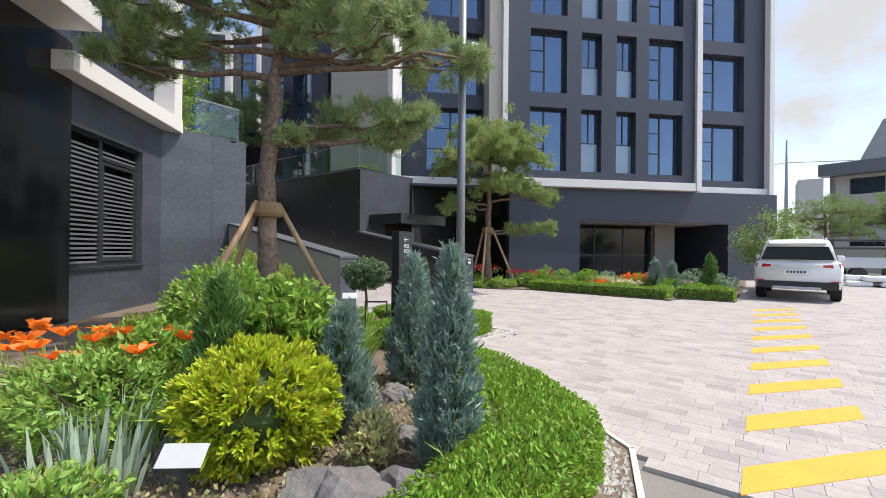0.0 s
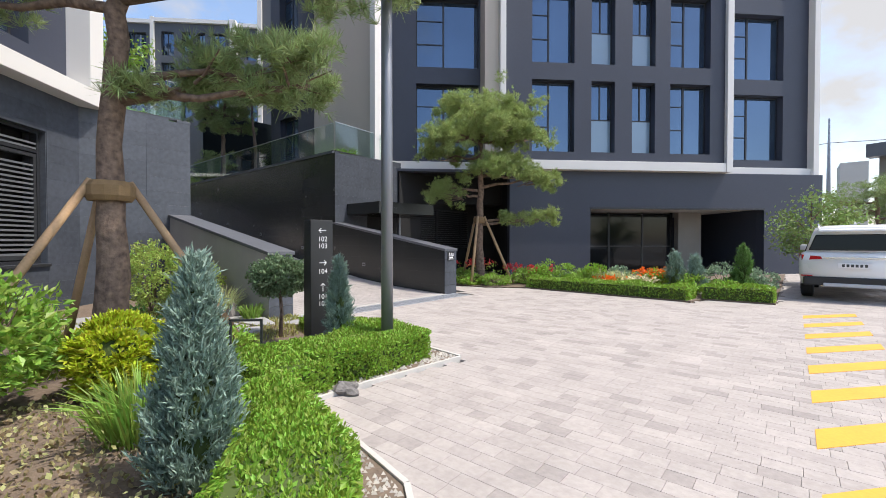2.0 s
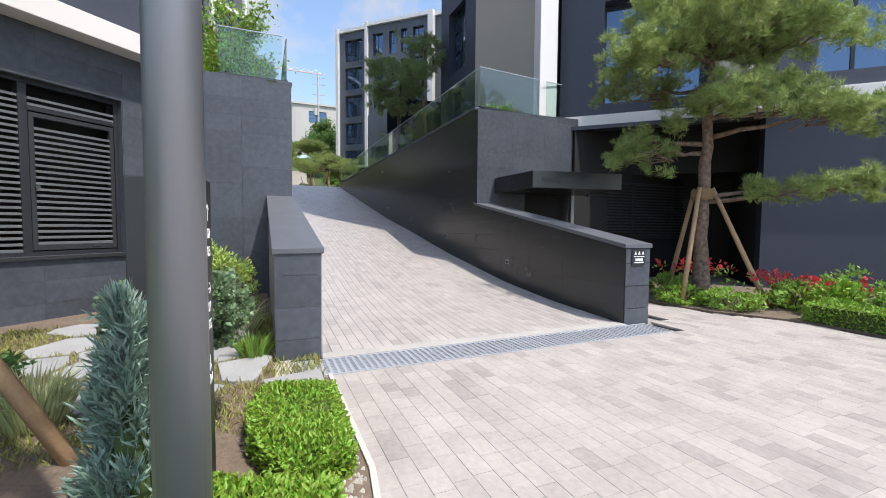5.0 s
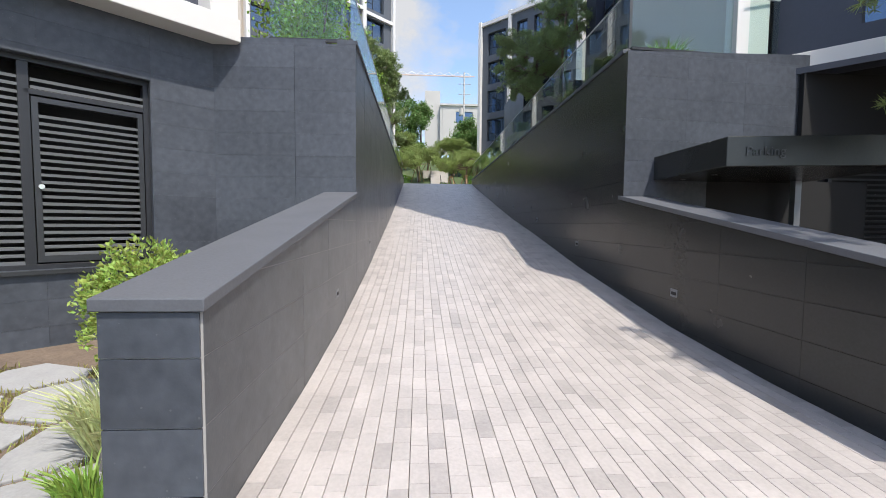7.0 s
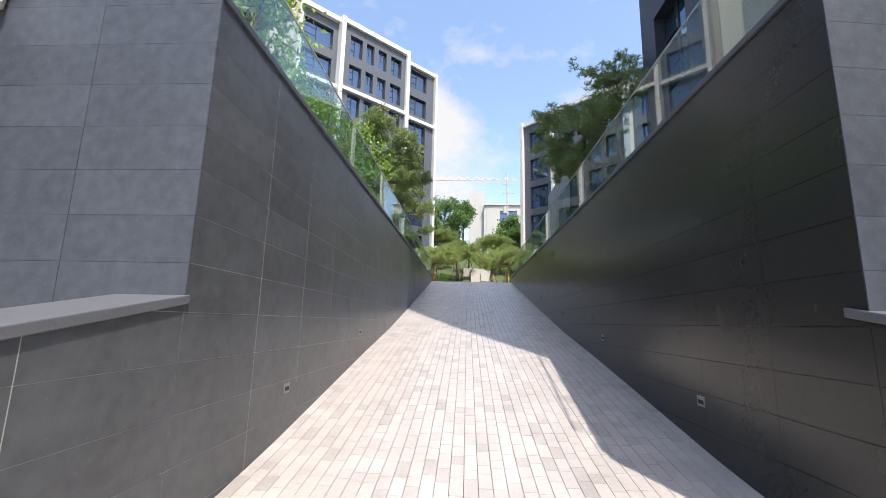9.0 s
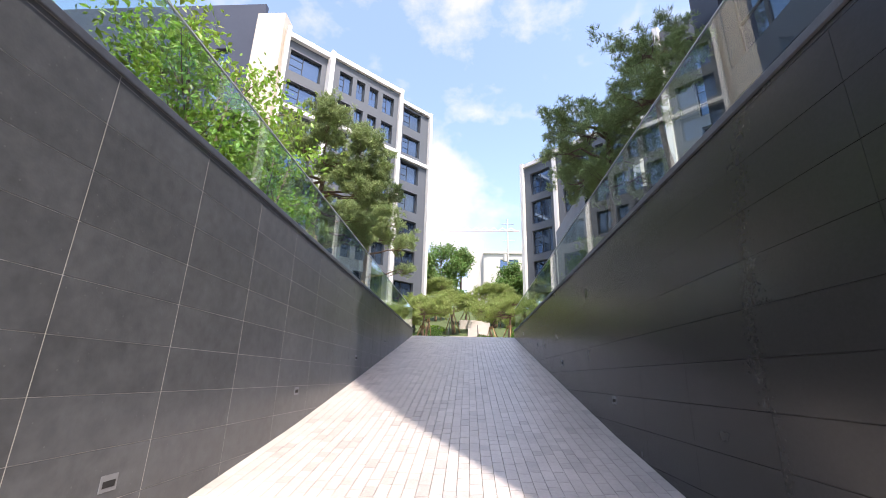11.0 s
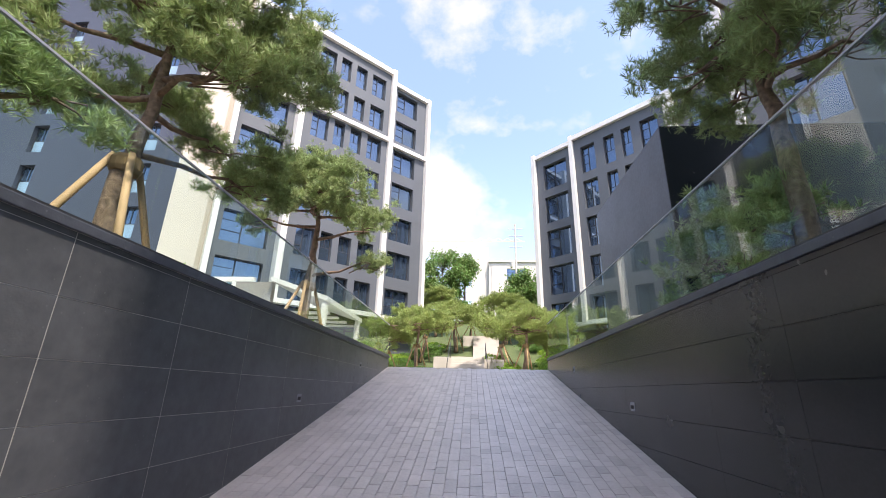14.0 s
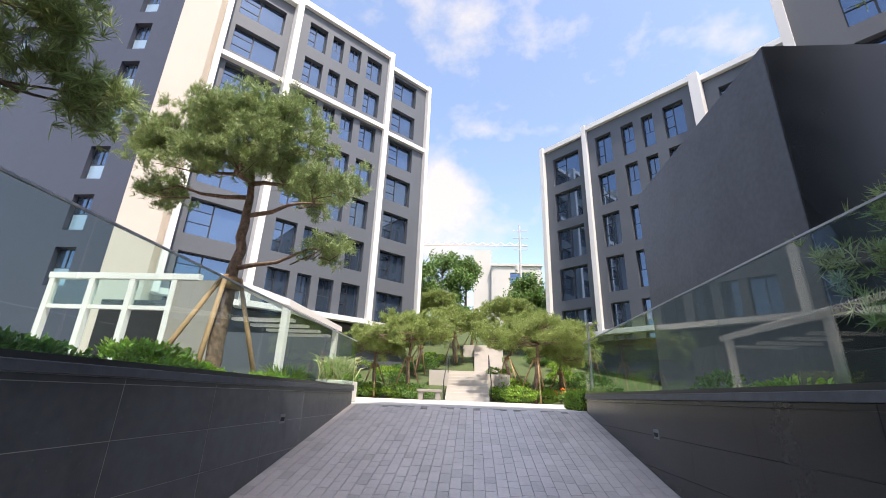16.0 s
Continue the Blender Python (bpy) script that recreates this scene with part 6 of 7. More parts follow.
pine("large dark pine on the terrace", (-22.4, 11.2, LOWZ), [(0, 0, -0.05), (0.1, 0, 2.0), (-0.1, 0.1, 3.6), (0.0, 0.2, 5.4)], 0.15,
     [(0, -0.8, 3.9, 0.75, 0.5), (0.5, 0.3, 4.4, 0.8, 0.5), (-0.3, 0.8, 4.9, 0.8, 0.5), (0.3, -0.5, 5.2, 0.8, 0.5), (-0.5, -0.5, 4.5, 0.7, 0.5), (0, 0.3, 5.8, 0.8, 0.5), (0.4, -1.1, 4.6, 0.6, 0.4), (0.6, 0.9, 3.7, 0.6, 0.4), (-0.9, 0.2, 4.0, 0.7, 0.45), (0.9, -0.4, 3.5, 0.65, 0.4), (0.1, -0.9, 5.7, 0.7, 0.45)],
     403, tufts=280, blade=0.15, per=16, bw=0.009)
pine("large dark pine beside the block", (-20.0, 11.85, LOWZ), [(0, 0, -0.05), (0.1, 0, 2.0), (-0.1, -0.1, 4.4), (0.0, 0.0, 6.0)], 0.10,
     [(0.2, -0.6, 4.6, 0.8, 0.5), (0.5, 0.3, 5.2, 0.8, 0.5), (-0.5, 0.2, 5.4, 0.8, 0.5), (0.2, -0.4, 6.0, 0.8, 0.5), (-0.7, -0.7, 4.9, 0.7, 0.5), (0, 0.3, 6.4, 0.8, 0.5)],
     404, tufts=240, blade=0.15, per=16, bw=0.009)
pine("low dark pine behind the glass", (-24.0, 11.2, LOWZ), [(0, 0, -0.05), (0.05, 0, 0.7), (0.0, 0.1, 1.6)], 0.09,
     [(0, -0.4, 1.6, 0.7, 0.5), (0.5, 0.2, 1.9, 0.65, 0.5), (-0.5, 0.3, 1.5, 0.7, 0.5), (0.2, 0.1, 2.4, 0.6, 0.5), (0.9, -0.2, 1.2, 0.6, 0.4), (1.2, 0.1, 1.7, 0.6, 0.4), (-0.3, -0.2, 0.9, 0.5, 0.3)], 405, tufts=220, blade=0.15, per=11)
broadleaf("slender light green multi-stemmed tree on the terrace", (-16.2, 3.5, LOWZ), 3.0, 1.1, GREEN["leaf"], 411, 5200, 0.10, stems=5, crown_from=0.2)
broadleaf("slender light green multi-stemmed tree on the terrace", (-18.0, 3.65, LOWZ), 2.7, 1.0, GREEN["leaf"], 412, 4600, 0.10, stems=5, crown_from=0.2)
broadleaf("slender light green multi-stemmed tree on the terrace", (-11.4, 3.9, LOWZ), 2.6, 0.9, GREEN["leaf"], 413, 3600, 0.10, stems=4, crown_from=0.2)
broadleaf("slender light green multi-stemmed tree on the terrace", (-13.4, 3.2, LOWZ), 3.0, 1.0, GREEN["leaf"], 414, 3600, 0.10, stems=4, crown_from=0.2)
for k in range(15):
    x = -10.3 - 1.2 * k
    shrub("shrub", "low green shrub on the terrace edge", (x, 4.05 + 0.2 * math.sin(k * 2.3), LOWZ), (0.62, 0.42, 0.42 + 0.08 * math.sin(k * 1.7)), GREEN[("leaf", "hedge", "leaf", "dark")[k % 4]], 0.07, 2600, 420 + k, stems=4, group="terrace shrubs")
    shrub("shrub", "low green shrub on the terrace edge", (x - 0.3, 10.25 + 0.2 * math.sin(k * 1.9), LOWZ), (0.55, 0.42, 0.36 + 0.14 * math.sin(k * 2.1)), GREEN[("leaf", "dark", "hedge", "leaf")[k % 4]], 0.075, 1200, 440 + k, stems=4, group="terrace shrubs")
for k, x in enumerate((-9.9, -10.6, -27.8)):
    clump("grass_tuft", "arching ornamental grass on the terrace", (x, 10.1 if k < 2 else 4.2, LOWZ), 0.5, 0.7, 0.018, 260, GREEN["grass"], 460 + k, 0.3, 0.7)

# white framed glass pavilion
pav = thing("pavilion", "white framed glass pavilion with a slatted roof", "pavilion")
PX = -33.2
PAV = (-6.35, -4.97, -3.6, -2.2)
for y in PAV:
    part("post", Mesh().box(PX - 0.1, PX + 0.1, y - 0.09, y + 0.09, UP, 7.3), M["white"], pav, bevel=0.01)
part("beam", Mesh().box(PX - 0.1, PX + 0.1, -6.5, -1.4, 7.302, 7.5), M["white"], pav, bevel=0.01)
for y0, y1 in zip(PAV, PAV[1:]):
    part("rail", Mesh().box(PX - 0.07, PX + 0.07, y0 + 0.092, y1 - 0.092, 6.34, 6.46), M["white"], pav)
    g = part("pane", Mesh().box(PX - 0.01, PX + 0.01, y0 + 0.1, y1 - 0.1, 6.47, 7.29), M["glass"], pav)
    g.visible_shadow = False
part("wall", Mesh().box(PX - 0.2, PX + 0.08, -2.1, -0.62, UP, 7.3), M["stone"], pav)
# inner wall coloured black so the pavilion looks shaded within
part("inner_wall", Mesh().box(PX - 2.4, PX - 2.2, -6.6, -2.2, UP, 7.1), M["dark"], pav, "inner wall, black to paint the interior shade")
part("roof", Mesh().hexa([(PX - 5, -0.6, 7.25), (PX + 0.3, -0.6, 7.3), (PX + 0.3, 1.75, 6.5), (PX - 5, 1.75, 6.5), (PX - 5, -0.6, 7.4), (PX + 0.3, -0.6, 7.48), (PX + 0.3, 1.75, 6.7), (PX - 5, 1.75, 6.7)]), M["white"], pav, "white sloping roof")
for x in (PX + 0.15, PX - 4.6):
    part("post", Mesh().box(x - 0.11, x + 0.11, 1.52, 1.72, UP, 6.5), M["white"], pav, bevel=0.01)
for k in range(4):
    part("slat", Mesh().box(PX - 4.5 + 1.2 * k, PX - 4.2 + 1.2 * k, -0.5, 1.5, 6.2, 6.28), M["white"], pav)
part("floor_wall", Mesh().box(PX - 8, PX - 6, -6, 1.4, UP, 6.5), M["facade_far"], pav)

# planter and bench at the end of the ramp
pl = thing("planter", "white planter box with pale grasses", "planter", "", pose(-30.2, 4.3, UP))
part("box", Mesh().box(-0.55, 0.55, -0.3, 0.3, 0, 0.42), M["white"], pl, bevel=0.015)
rngp = np.random.default_rng(5)
a_ = rngp.uniform(0, 6.2832, 240)
d_ = np.stack([np.cos(a_) * 0.5, np.sin(a_) * 0.5, np.ones(240)], 1)
part("grass", quick_data("grass", *blades(np.stack([rngp.uniform(-0.5, 0.5, 240), rngp.uniform(-0.25, 0.25, 240), np.full(240, 0.42)], 1), d_ / np.linalg.norm(d_, axis=1, keepdims=True), 0.85, 0.03, rngp, 0.35), GREEN["pale"]), None, pl)
part("foliage", quick_data("foliage", *leaves(np.stack([rngp.uniform(-0.5, 0.5, 500), rngp.uniform(-0.28, 0.28, 500), rngp.uniform(0.42, 0.75, 500)], 1), 0.09, rngp, None, 0.5, 0.6), GREEN["leaf"]), None, pl)
for y in (5.3,):
    bn = thing("bench", "pale stone bench in front of the planting", "bench", "stone benches", pose(-40.6, y, UP))
    part("seat", Mesh().box(-0.25, 0.25, -0.55, 0.55, 0.34, 0.46), M["stone"], bn, bevel=0.02)
    for s in (-0.38, 0.38):
        part("leg", Mesh().box(-0.2, 0.2, s - 0.1, s + 0.1, 0, 0.34), M["stone"], bn)

# steps up the hillside
PALE_STEP = mat("pale_granite_step", (0.48, 0.45, 0.41), 0.8, vary=0.25, size=0.8, grain=0.15, bump=0.1)
steps = thing("steps", "broad pale stone garden steps climbing the hillside", "stairs", "", pose(-1.0, 0, 0.05))
for k in range(9):
    part("step", Mesh().box(-41.0 - 0.38 * (k + 1) - (0.6 if k == 8 else 0), -41.0 - 0.38 * k, 5.9, 8.0, UP - 0.1, UP + 0.165 * (k + 1)), PALE_STEP, steps, bevel=0.008)
for k in range(12):
    part("step", Mesh().box(-49.0 - 0.5 * (k + 1), -49.0 - 0.5 * k, 7.3, 9.3, 4.5, 5.4 + 0.22 * (k + 1)), PALE_STEP, steps)
part("landing", Mesh().box(-49.0, -44.9, 5.9, 9.3, 4.3, 5.35), PALE_STEP, steps)
part("landing", Mesh().box(-62.0, -55.0, 6.4, 9.6, 5.0, 8.1), PALE_STEP, steps)
for y in (5.82, 8.08):
    part("handrail", Mesh().tube([(-41.0, y, UP), (-41.0, y, UP + 0.9), (-44.4, y, UP + 2.4), (-44.4, y, UP + 1.4)], 0.025, 6), M["frame"], steps)
structure("wall_garden", Mesh().box(-47.5, -47.0, 4.6, 5.85, 4.0, 5.6), PALE_STEP, "pale stone garden terrace walls")


def hill_z(x):
    """Height of the hillside at x."""
    return float(np.interp(-x, (44, 75, 100), (UP, 12.5, 16.5)))


def plaza_pine(x, y, z, h, r, seed, label="garden pine with a flat spreading crown and timber stakes", mt=None):
    rng = np.random.default_rng(seed)
    pads = []
    for i in range(17):
        a = i * 2.4 + rng.uniform(-0.3, 0.3)
        q = r * (0.2 + 0.65 * rng.uniform(0, 1))
        pads.append((q * math.cos(a), q * math.sin(a), h * (0.52 + 0.42 * (1 - 0.75 * q / r) * rng.uniform(0.55, 1.1)), r * 0.36, 0.5))
    pine(label, (x, y, z), [(0, 0, -0.05), (rng.normal() * 0.2, rng.normal() * 0.2, h * 0.35), (rng.normal() * 0.2, rng.normal() * 0.2, h * 0.75)], 0.14, pads, seed, tufts=80, blade=0.24, per=13,
         stakes=(h * 0.42, [(0.9 * math.cos(q), 0.9 * math.sin(q), 0) for q in (0.2, 2.3, 4.4)]), material=mt)


PLAZA_NEEDLE = mat("sunlit_pine_needles", (0.27, 0.34, 0.10), 0.6, vary=0.4, size=0.8, island=0.6, hue=0.05, through=0.3)
for k, (x, y, z, h, r) in enumerate(((-42.6, 4.0, UP, 4.6, 2.5), (-43.3, 2.2, UP, 3.8, 1.7), (-42.8, 10.2, UP, 4.8, 2.6), (-45.5, 12.0, UP, 3.8, 1.8), (-47.5, 9.6, hill_z(-47.5), 3.6, 1.7), (-53, 5.9, hill_z(-53), 4.6, 2.3), (-57, 10.2, hill_z(-57), 5.2, 2.6), (-49, 3.4, hill_z(-49), 4.2, 2.0), (-61, 3.5, hill_z(-61), 5.4, 2.6), (-59, 7.0, hill_z(-59), 3.6, 1.8))):
    plaza_pine(x, y, z, h, r, 500 + k, mt=PLAZA_NEEDLE)
for k in range(40):
    rr = np.random.default_rng(600 + k)
    side = k % 2
    x, y = -41.4 - rr.uniform(0, 13), (rr.uniform(-1.5, 5.3) if side else rr.uniform(8.8, 15))
    shrub("shrub", "rounded green garden shrub on the slope", (x, y, hill_z(x)), (1.0, 1.0, 0.75), GREEN["dark" if k % 3 else "hedge"], 0.13, 1100, 600 + k, stems=3, group="hillside shrubs")
flowers("orange and cream flowers beside the steps", (-42.0, 12.1, UP), (0.6, 0.5), 60, GREEN["orange"], 640, 0.7)
hedge("clipped dark hedge at the end of the ramp wall", [(-31.2, 9.3), (-29.6, 9.3), (-29.6, 10.0), (-31.2, 10.0)], 0.4, 641, density=1800, leaf=0.06)
for ob_ in (o for o in bpy.data.objects if o.name.startswith("hedge") and o.get("label", "").startswith("clipped dark")):
    ob_.location.z = UP
for k, (x, y, h, r) in enumerate(((-72, 3.2, 9.5, 3.0), (-70, 0.0, 8.5, 3.0), (-74, 6.2, 8.8, 2.4), (-66, -2.5, 8, 3.0), (-68, 13.5, 6.5, 2.6), (-66, 16.5, 6.0, 2.6))):
    broadleaf("bright green leafy tree on the hill", (x, y, hill_z(x)), h, r, GREEN["far"], 650 + k, 9000, 0.34, stems=1, crown_from=0.15)

# plaza lamp
pl2 = thing("street_lamp", "slim grey plaza lamp with a short arm", "lamp post", "", pose(-39.0, 12.0, UP))
part("pole", Mesh().tube([(0, 0, 0), (0, 0, 3.2)], [0.06, 0.05], 10), M["pole"], pl2)
part("head", Mesh().box(-0.1, 0.5, -0.08, 0.08, 3.15, 3.24), M["pole"], pl2, bevel=0.02)

# distant house, pole and crane beyond the hill
dh = thing("house", "pale plastered house on the hill", "building", "", pose(-96, 10.1, 16.6))
facade(dh, pose(0, 0.8, 0, 0, 0, 90), 8.6, 0, 10.6, [(2.9, 6.6, "wide")], [(7.0, 9.4), (2.5, 4.5)], HOUSE)
part("side_wall", Mesh().box(-8, -0.1, 0.3, 0.8, 0, 10.6), HOUSE, dh)
part("stair_tower", Mesh().box(-6, -1, -3.0, 0.3, 0, 14.0), HOUSE, dh)
part("roof", Mesh().box(-8, 0.3, 0.3, 9.6, 10.6, 11.0), HOUSE, dh)
up = thing("utility_pole", "concrete utility pole with crossarms and a transformer", "pole", "", pose(-80, 13.9, 13.2))
part("mast", Mesh().tube([(0, 0, 0), (0, 0, 15.5)], [0.2, 0.12], 8), M["concrete"], up)
for z in (11.6, 13.4, 14.6):
    part("crossarm", Mesh().box(-0.06, 0.06, -1.0, 1.2, z, z + 0.12), M["steel"], up)
part("transformer", Mesh().tube([(0, -0.5, 8.0), (0, -0.5, 9.2)], 0.35, 10), M["concrete"], up)
crane = thing("tower_crane", "distant white and red tower crane jib", "crane", "", pose(-240, 6, 14))
part("jib", Mesh().box(-0.25, 0.25, -32, 30, 68.8, 69.3), mat("pale_crane_paint", (0.6, 0.45, 0.4), 0.6), crane)
for k in range(12):
    part("brace", Mesh().tube([(0, -32 + 5 * k, 69.4), (0, -29.5 + 5 * k, 71.0), (0, -27 + 5 * k, 69.4)], 0.14, 4), M["white"], crane)

# block behind the annex
E = thing("apartment_building", "dark apartment block behind the annex", "building", "apartment blocks")
mE = pose(-35.0, 20.0, 0, 0, 0, 45)
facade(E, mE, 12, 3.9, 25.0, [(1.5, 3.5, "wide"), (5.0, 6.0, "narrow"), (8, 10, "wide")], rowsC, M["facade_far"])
slab_part("fin", E, mE, (-0.35, 0.0, -0.3, 0.8, 3.9, 25.3), M["white"], "white metal fin")
slab_part("core", E, mE, (0.1, 11.9, 0.51, 8, 3.9, 24.8), M["dark"])

# ---- clouds ----
def cloud_mat():
    m = bpy.data.materials.new("cloud")
    m.use_nodes = True
    nt = m.node_tree
    nt.nodes.remove(nt.nodes["Principled BSDF"])
    tc, n1, ramp_, em, tr, mx = (nt.nodes.new("ShaderNode" + k) for k in ("TexCoord", "TexNoise", "ValToRGB", "Emission", "BsdfTransparent", "MixShader"))
    n1.inputs["Scale"].default_value, n1.inputs["Detail"].default_value, n1.inputs["Roughness"].default_value = 0.0062, 8.0, 0.58
    mp = nt.nodes.new("ShaderNodeMapping")
    mp.inputs["Scale"].default_value = (1.0, 1.0, 1.5)
    nt.links.new(tc.outputs["Object"], mp.inputs["Vector"])
    nt.links.new(mp.outputs[0], n1.inputs["Vector"])
    ramp_.color_ramp.elements[0].position, ramp_.color_ramp.elements[1].position = 0.55, 0.8
    ramp_.color_ramp.elements[1].color = (0.9, 0.9, 0.9, 1)
    em.inputs["Color"].default_value, em.inputs["Strength"].default_value = (1.0, 0.99, 0.98, 1), 0.40
    total = n1.outputs[0]
    for azimuth, height, radius, gain in ((184, 22, 105, 0.30), (184.5, 28, 75, 0.24), (183, 44, 110, 0.14), (82, 17, 260, 0.26), (165, 50, 120, 0.12), (196, 50, 90, 0.12)):
        a, e = radians(azimuth), radians(height)
        away = nt.nodes.new("ShaderNodeVectorMath")
        away.operation = "DISTANCE"
        nt.links.new(tc.outputs["Object"], away.inputs[0])
        away.inputs[1].default_value = (900 * math.cos(a) * math.cos(e), 900 * math.sin(a) * math.cos(e), 900 * math.sin(e))
        near = nt.nodes.new("ShaderNodeMapRange")
        near.interpolation_type = "SMOOTHSTEP"
        for slot, value in (("From Min", radius * 1.5), ("From Max", 0.0), ("To Min", 0.0), ("To Max", gain)):
            near.inputs[slot].default_value = value
        nt.links.new(away.outputs["Value"], near.inputs["Value"])
        add = nt.nodes.new("ShaderNodeMath")
        nt.links.new(total, add.inputs[0])
        nt.links.new(near.outputs[0], add.inputs[1])
        total = add.outputs[0]
    nt.links.new(total, ramp_.inputs[0])
    nt.links.new(ramp_.outputs[0], mx.inputs[0])
    nt.links.new(tr.outputs[0], mx.inputs[1])
    nt.links.new(em.outputs[0], mx.inputs[2])
    nt.links.new(mx.outputs[0], nt.nodes["Material Output"].inputs["Surface"])
    return m


dome = Mesh()
NA, NE = 48, 8
dome.add([(900 * math.cos(6.2832 * i / NA) * math.cos(e), 900 * math.sin(6.2832 * i / NA) * math.cos(e), 900 * math.sin(e)) for e in (radians(-1 + 6.6 * j) for j in range(NE + 1)) for i in range(NA)],
         [(j * NA + i, j * NA + (i + 1) % NA, (j + 1) * NA + (i + 1) % NA, (j + 1) * NA + i) for j in range(NE) for i in range(NA)])
structure("backdrop_clouds", dome, cloud_mat(), "scattered white summer clouds in a blue sky")
# ---- granite panels, setts ----
STEP = 0.325
Z_LINES = [0.22 + STEP * k for k in range(-1, 13)] + [TOP - 0.062]
low_top = lambda x: 1.08 + (1.9 - 1.08) * (X0 - x) / (X0 - XT)


def panels(parent, y, inward, material, first, xt, joint):
    """Cladding panels on the inner face of a ramp wall; those past the stretch near the foot stay joined."""
    xs = [X0] + [-6.46 - 1.0 * k + first for k in range(0, 23)]
    xs = sorted({*[x for x in xs if x > -28.65 and abs(x - xt) > 0.08], -28.75, xt}, reverse=True)
    cache = {}
    for a, b in zip(xs, xs[1:]):
        for z0, z1 in zip(Z_LINES, Z_LINES[1:]):
            if z1 < ramp_z(a) - 0.02:
                continue
            if a <= xt + 0.01:
                t0 = t1 = z1
            else:
                t0, t1 = min(z1, low_top(a) - 0.001), min(z1, low_top(b) - 0.001)
                if max(t0, t1) <= z0 + 0.01:
                    continue
                if t0 < z0 + 0.008:
                    near = X0 - (z0 + 0.009 - 1.08) * (X0 - XT) / (1.9 - 1.08)
                    if near - b < 0.03:
                        continue
                    a_, t0 = near, z0 + 0.008
                else:
                    a_ = a
            if a <= xt + 0.01:
                a_ = a
            bend = X0 - (z1 - 1.08) * (X0 - XT) / (1.9 - 1.08) - b if t0 < z1 - 1e-4 and t1 > z1 - 1e-4 else 0
            key = (round(a_ - b, 3), round(t0 - z0, 3), round(t1 - z0, 3), round(bend, 2))
            if key not in cache:
                g, h, L = joint, 0.002, a_ - b
                y0, y1 = (-0.012, 0.0) if inward > 0 else (0.0, 0.012)
                outline = [(g, h), (L - g, h), (L - g, t0 - z0 - h)] + ([(bend, t1 - z0 - h)] if 0.01 < bend < L - 0.02 else []) + [(g, t1 - z0 - h)]
                n = len(outline)
                me = Mesh()
                me.add([(px, y0, pz) for px, pz in outline] + [(px, y1, pz) for px, pz in outline],
                       [tuple(range(n)), tuple(range(2 * n - 1, n - 1, -1))] + [(i, i + n, (i + 1) % n + n, (i + 1) % n) for i in range(n)])
                cache[key] = me.data("panel", material)
            ob = part("panel", cache[key], None, parent)
            ob.location = (b, y, z0)


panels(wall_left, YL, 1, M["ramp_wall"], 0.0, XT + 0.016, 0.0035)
# right wall's panels have its shade in their darker colour
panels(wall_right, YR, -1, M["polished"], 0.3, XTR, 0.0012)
ends = Mesh().box(0, 0.012, 0, 1, 0, 1).data("panel", M["granite"])
for parent, y0, y1 in ((wall_left, YL - 0.45, YL - 0.012), (wall_right, YR + 0.012, YR + 0.47)):
    for z0, z1 in ((-0.05, 0.215), (0.22, 0.54), (0.545, 0.865), (0.87, 1.078)):
        ob = part("panel", ends, None, parent)
        ob.matrix_local = Matrix.Translation((X0 + 0.001, y0, z0)) @ Matrix.Diagonal((1, y1 - y0, z1 - z0 - 0.004, 1))
ret = bpy.data.objects["wall_return_left"]
for y0, y1 in ((2.95, 4.14), (4.145, 5.051)):
    for z0, z1 in zip([-0.1] + Z_LINES[1:], Z_LINES[1:]):
        ob = part("panel", ends, None, ret)
        ob.matrix_local = Matrix.Translation((-9.458, y0, z0)) @ Matrix.Diagonal((1, y1 - y0, z1 - z0 - 0.002, 1))


# cladding on the base of building A and on the terrace's far end wall
baseA = next(o for o in A.children if o.name.startswith("base_wall"))
panel_y = Mesh().box(0, 1, -0.012, 0, 0, 1).data("panel", M["granite"])
for z0, z1 in zip([-0.1] + Z_LINES[1:], Z_LINES[1:]):
    z1 = min(z1, 4.098)
    for s0, s1 in ((LV0 - 2.0, LV0 - 1.0), (LV0 - 1.0, LV0 - 0.03), (LV0 - 0.03, LV0 + 1.1), (LV0 + 1.1, LV1 + 0.01), (LV1 + 0.01, LEN_A - 0.02)):
        if z1 > 0.84 and z0 < 3.4 and LV0 - 0.05 <= s0 and s1 <= LV1 + 0.05:
            if z0 < 0.84 - 0.1:
                zz0, zz1 = z0, 0.845
            elif z1 > 3.45:
                zz0, zz1 = 3.375, z1
            else:
                continue
        else:
            zz0, zz1 = z0, z1
        if s1 <= LV0:
            continue
        ob = part("panel", panel_y, None, baseA)
        ob.matrix_local = Matrix.Translation((s0 + 0.001, -0.0005, zz0 + 0.001)) @ Matrix.Diagonal((s1 - s0 - 0.002, 1, zz1 - zz0 - 0.002, 1))
ret_r = bpy.data.objects["wall_return_right"]
for s0, s1 in ((0.0, 1.05), (1.05, 2.1), (2.1, 3.3)):
    for z0, z1 in zip(Z_LINES[5:], Z_LINES[6:]):
        ob = part("panel", panel_y, None, ret_r)
        ob.matrix_local = pose(-9.347, 9.192, 0, 0, 0, 96.6) @ Matrix.Translation((s0 + 0.001, -0.003, z0 + 0.001)) @ Matrix.Diagonal((s1 - s0 - 0.002, 1, z1 - z0 - 0.002, 1))
rng9 = np.random.default_rng(9)


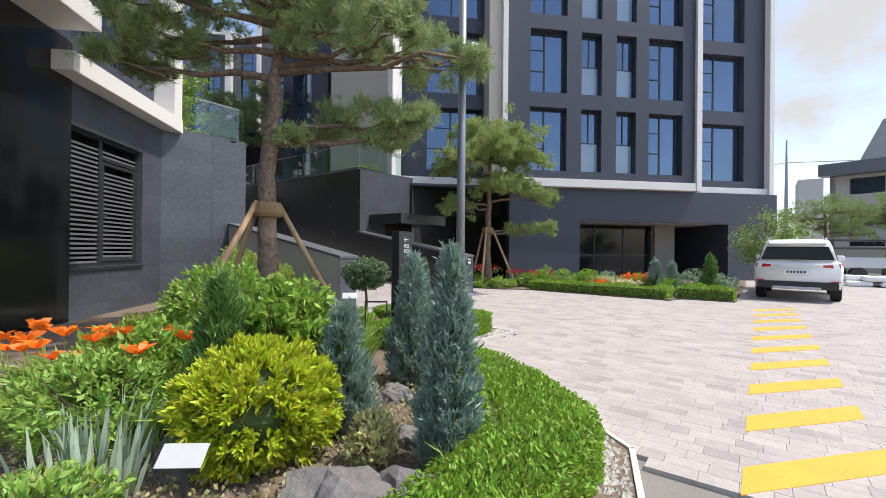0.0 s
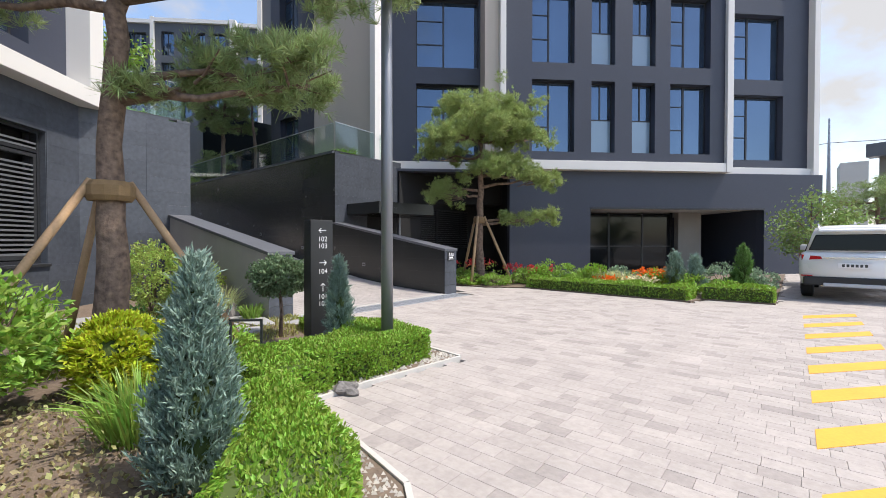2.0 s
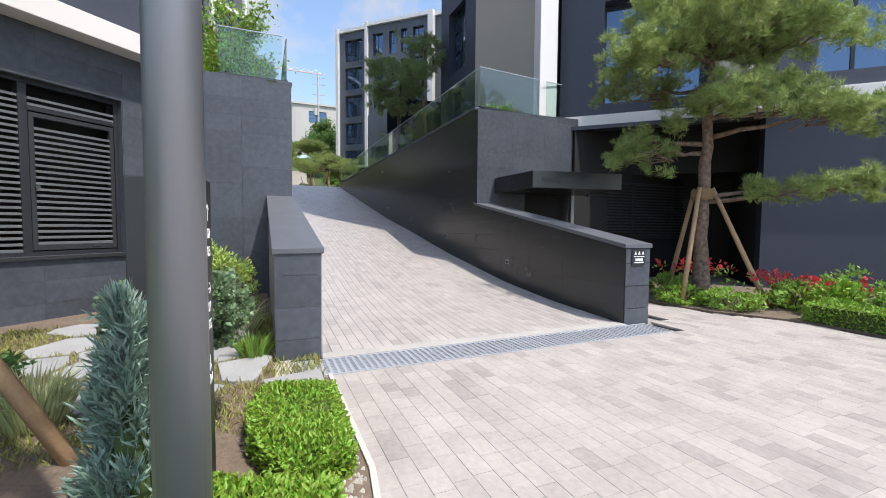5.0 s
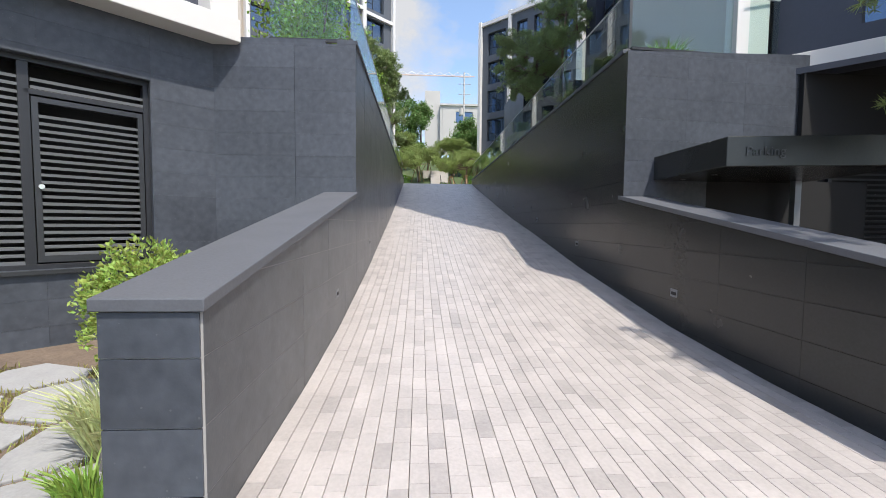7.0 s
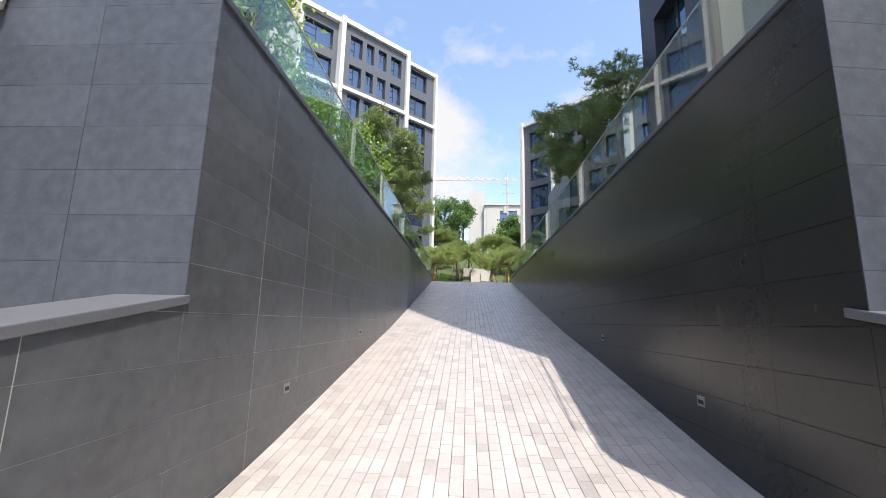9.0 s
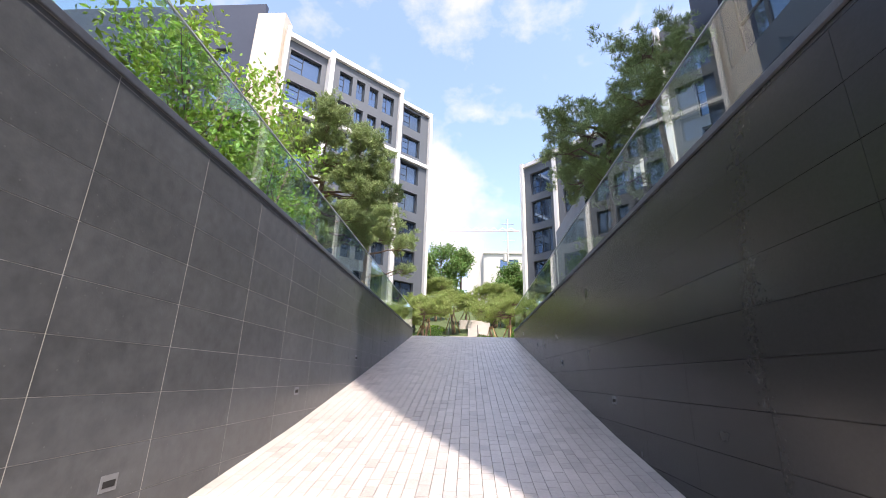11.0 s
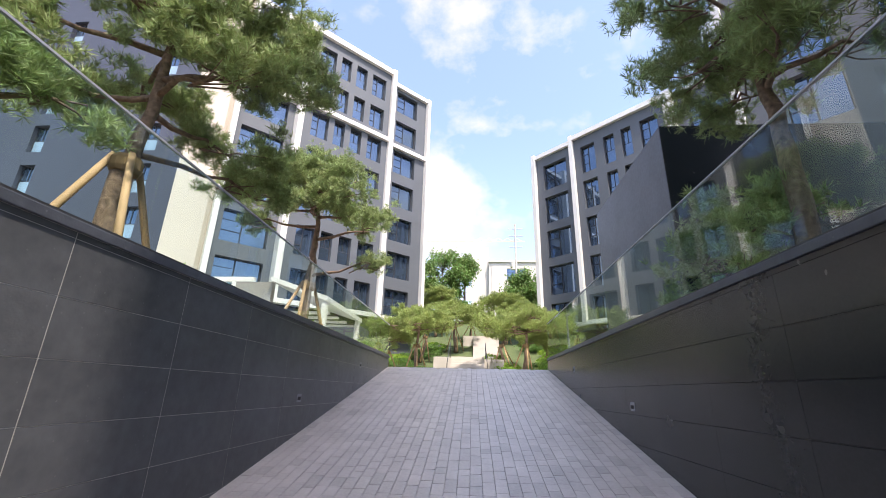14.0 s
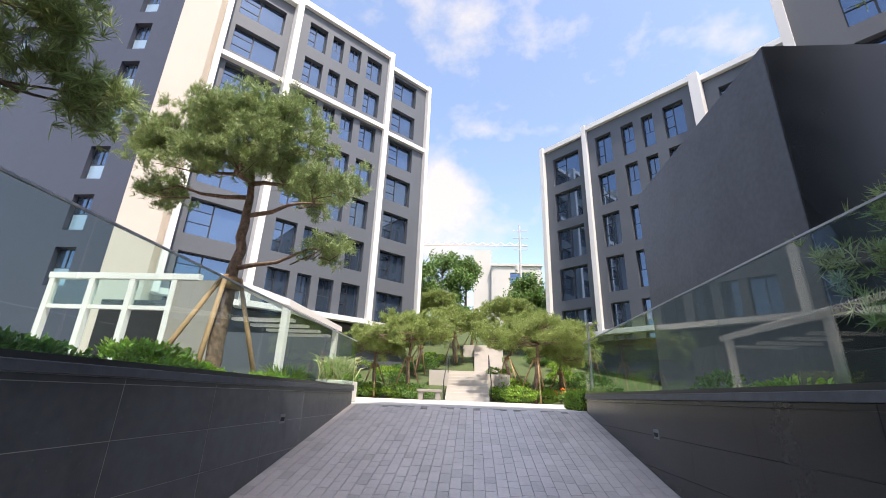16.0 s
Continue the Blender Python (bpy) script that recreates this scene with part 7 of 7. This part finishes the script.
def sett_mesh(L, W, material):
    e, g, h, c = 0.0007, 0.0018 if W < 0.12 else 0.0009, 0.03, 0.0025 if W < 0.12 else 0.0015
    me = Mesh()
    me.add([(e, g, 0), (L - e, g, 0), (L - e, W - g, 0), (e, W - g, 0), (e, g, h - c), (L - e, g, h - c), (L - e, W - g, h - c), (e, W - g, h - c),
            (e + 0.001, g + c, h), (L - e - 0.001, g + c, h), (L - e - 0.001, W - g - c, h), (e + 0.001, W - g - c, h)],
           [(0, 1, 5, 4), (1, 2, 6, 5), (2, 3, 7, 6), (3, 0, 4, 7), (4, 5, 9, 8), (5, 6, 10, 9), (6, 7, 11, 10), (7, 4, 8, 11), (8, 9, 10, 11)])
    return me


LENS = (0.15, 0.19, 0.23, 0.27)
WR, WC = 0.115, 0.13
near_r = [sett_mesh(L, WR, None).data("sett", M["ramp_paver"]) for L in LENS]
near_c = [sett_mesh(L, WC, None).data("sett", M["paver"]) for L in LENS]
joined = {"ramp": [], "court": []}
base_sett = {L: np.array(sett_mesh(L, WR, None).v) for L in LENS}
sett_faces = np.array(sett_mesh(0.3, WR, None).f)
count = 0
for row in range(36):
    y = YL + WR * row
    x = -4.94 - rng9.uniform(0, 0.02)
    while x > -28.65:
        k = int(rng9.integers(0, 4))
        L = LENS[k]
        x1 = x - L
        if x1 < -28.8:
            break
        z0, z1 = ramp_z(x1), ramp_z(x)
        tilt = math.degrees(math.atan2(z1 - z0, L))
        m = pose(x1, y, z0 - 0.03 + rng9.normal() * 0.0003, 0, -tilt, 0)
        if -6.0 < x and count < 300:
            ob = part("sett", near_r[k], None, ramp)
            ob.matrix_local = m
            count += 1
        else:
            joined["ramp"].append(np.array(m)[:3, :3] @ base_sett[L].T + np.array(m)[:3, 3:4])
        x = x1
base_c = {L: np.array(sett_mesh(L, WC, None).v) for L in LENS}


bed2 = [(-4.9, 11.2), (-3.9, 11.75), (0.2, 11.45), (0.3, 12.1), (1.62, 12.15), (1.62, 22.8), (-8.6, 22.8), (-8.6, 10.6)]
count = 0
for row in range(-26, 169):
    y = 5.02 + WC * row
    x = -4.24 - (0.55 if y > 9.6 else 0) - (4 if y > 10 else 0)
    while x < 8.5:
        k = int(rng9.integers(0, 4))
        L = LENS[k]
        cx, cy = x + L / 2, y + WC / 2
        if not inside_ring(cx, cy, soil_line) and not inside_ring(cx, cy, bed2):
            m = Matrix.Translation((x, y, -0.03 + rng9.normal() * 0.0004))
            if 2.0 < y < 4.6 and x < 2.6 and count < 300:
                ob = part("sett", near_c[k], None, court)
                ob.matrix_local = m
                count += 1
            else:
                joined["court"].append(base_c[L].T + np.array(m)[:3, 3:4])
        x += L
for key, parent, mt in (("ramp", ramp, "ramp_far"), ("court", court, "paver_far")):
    n = len(joined[key])
    v = np.concatenate([a.T for a in joined[key]])
    f = (sett_faces[None] + 12 * np.arange(n)[:, None, None]).reshape(-1, 4)
    tagged(part("setts", quick_data("setts", v, f, M[mt]), None, parent), kind="stuff")
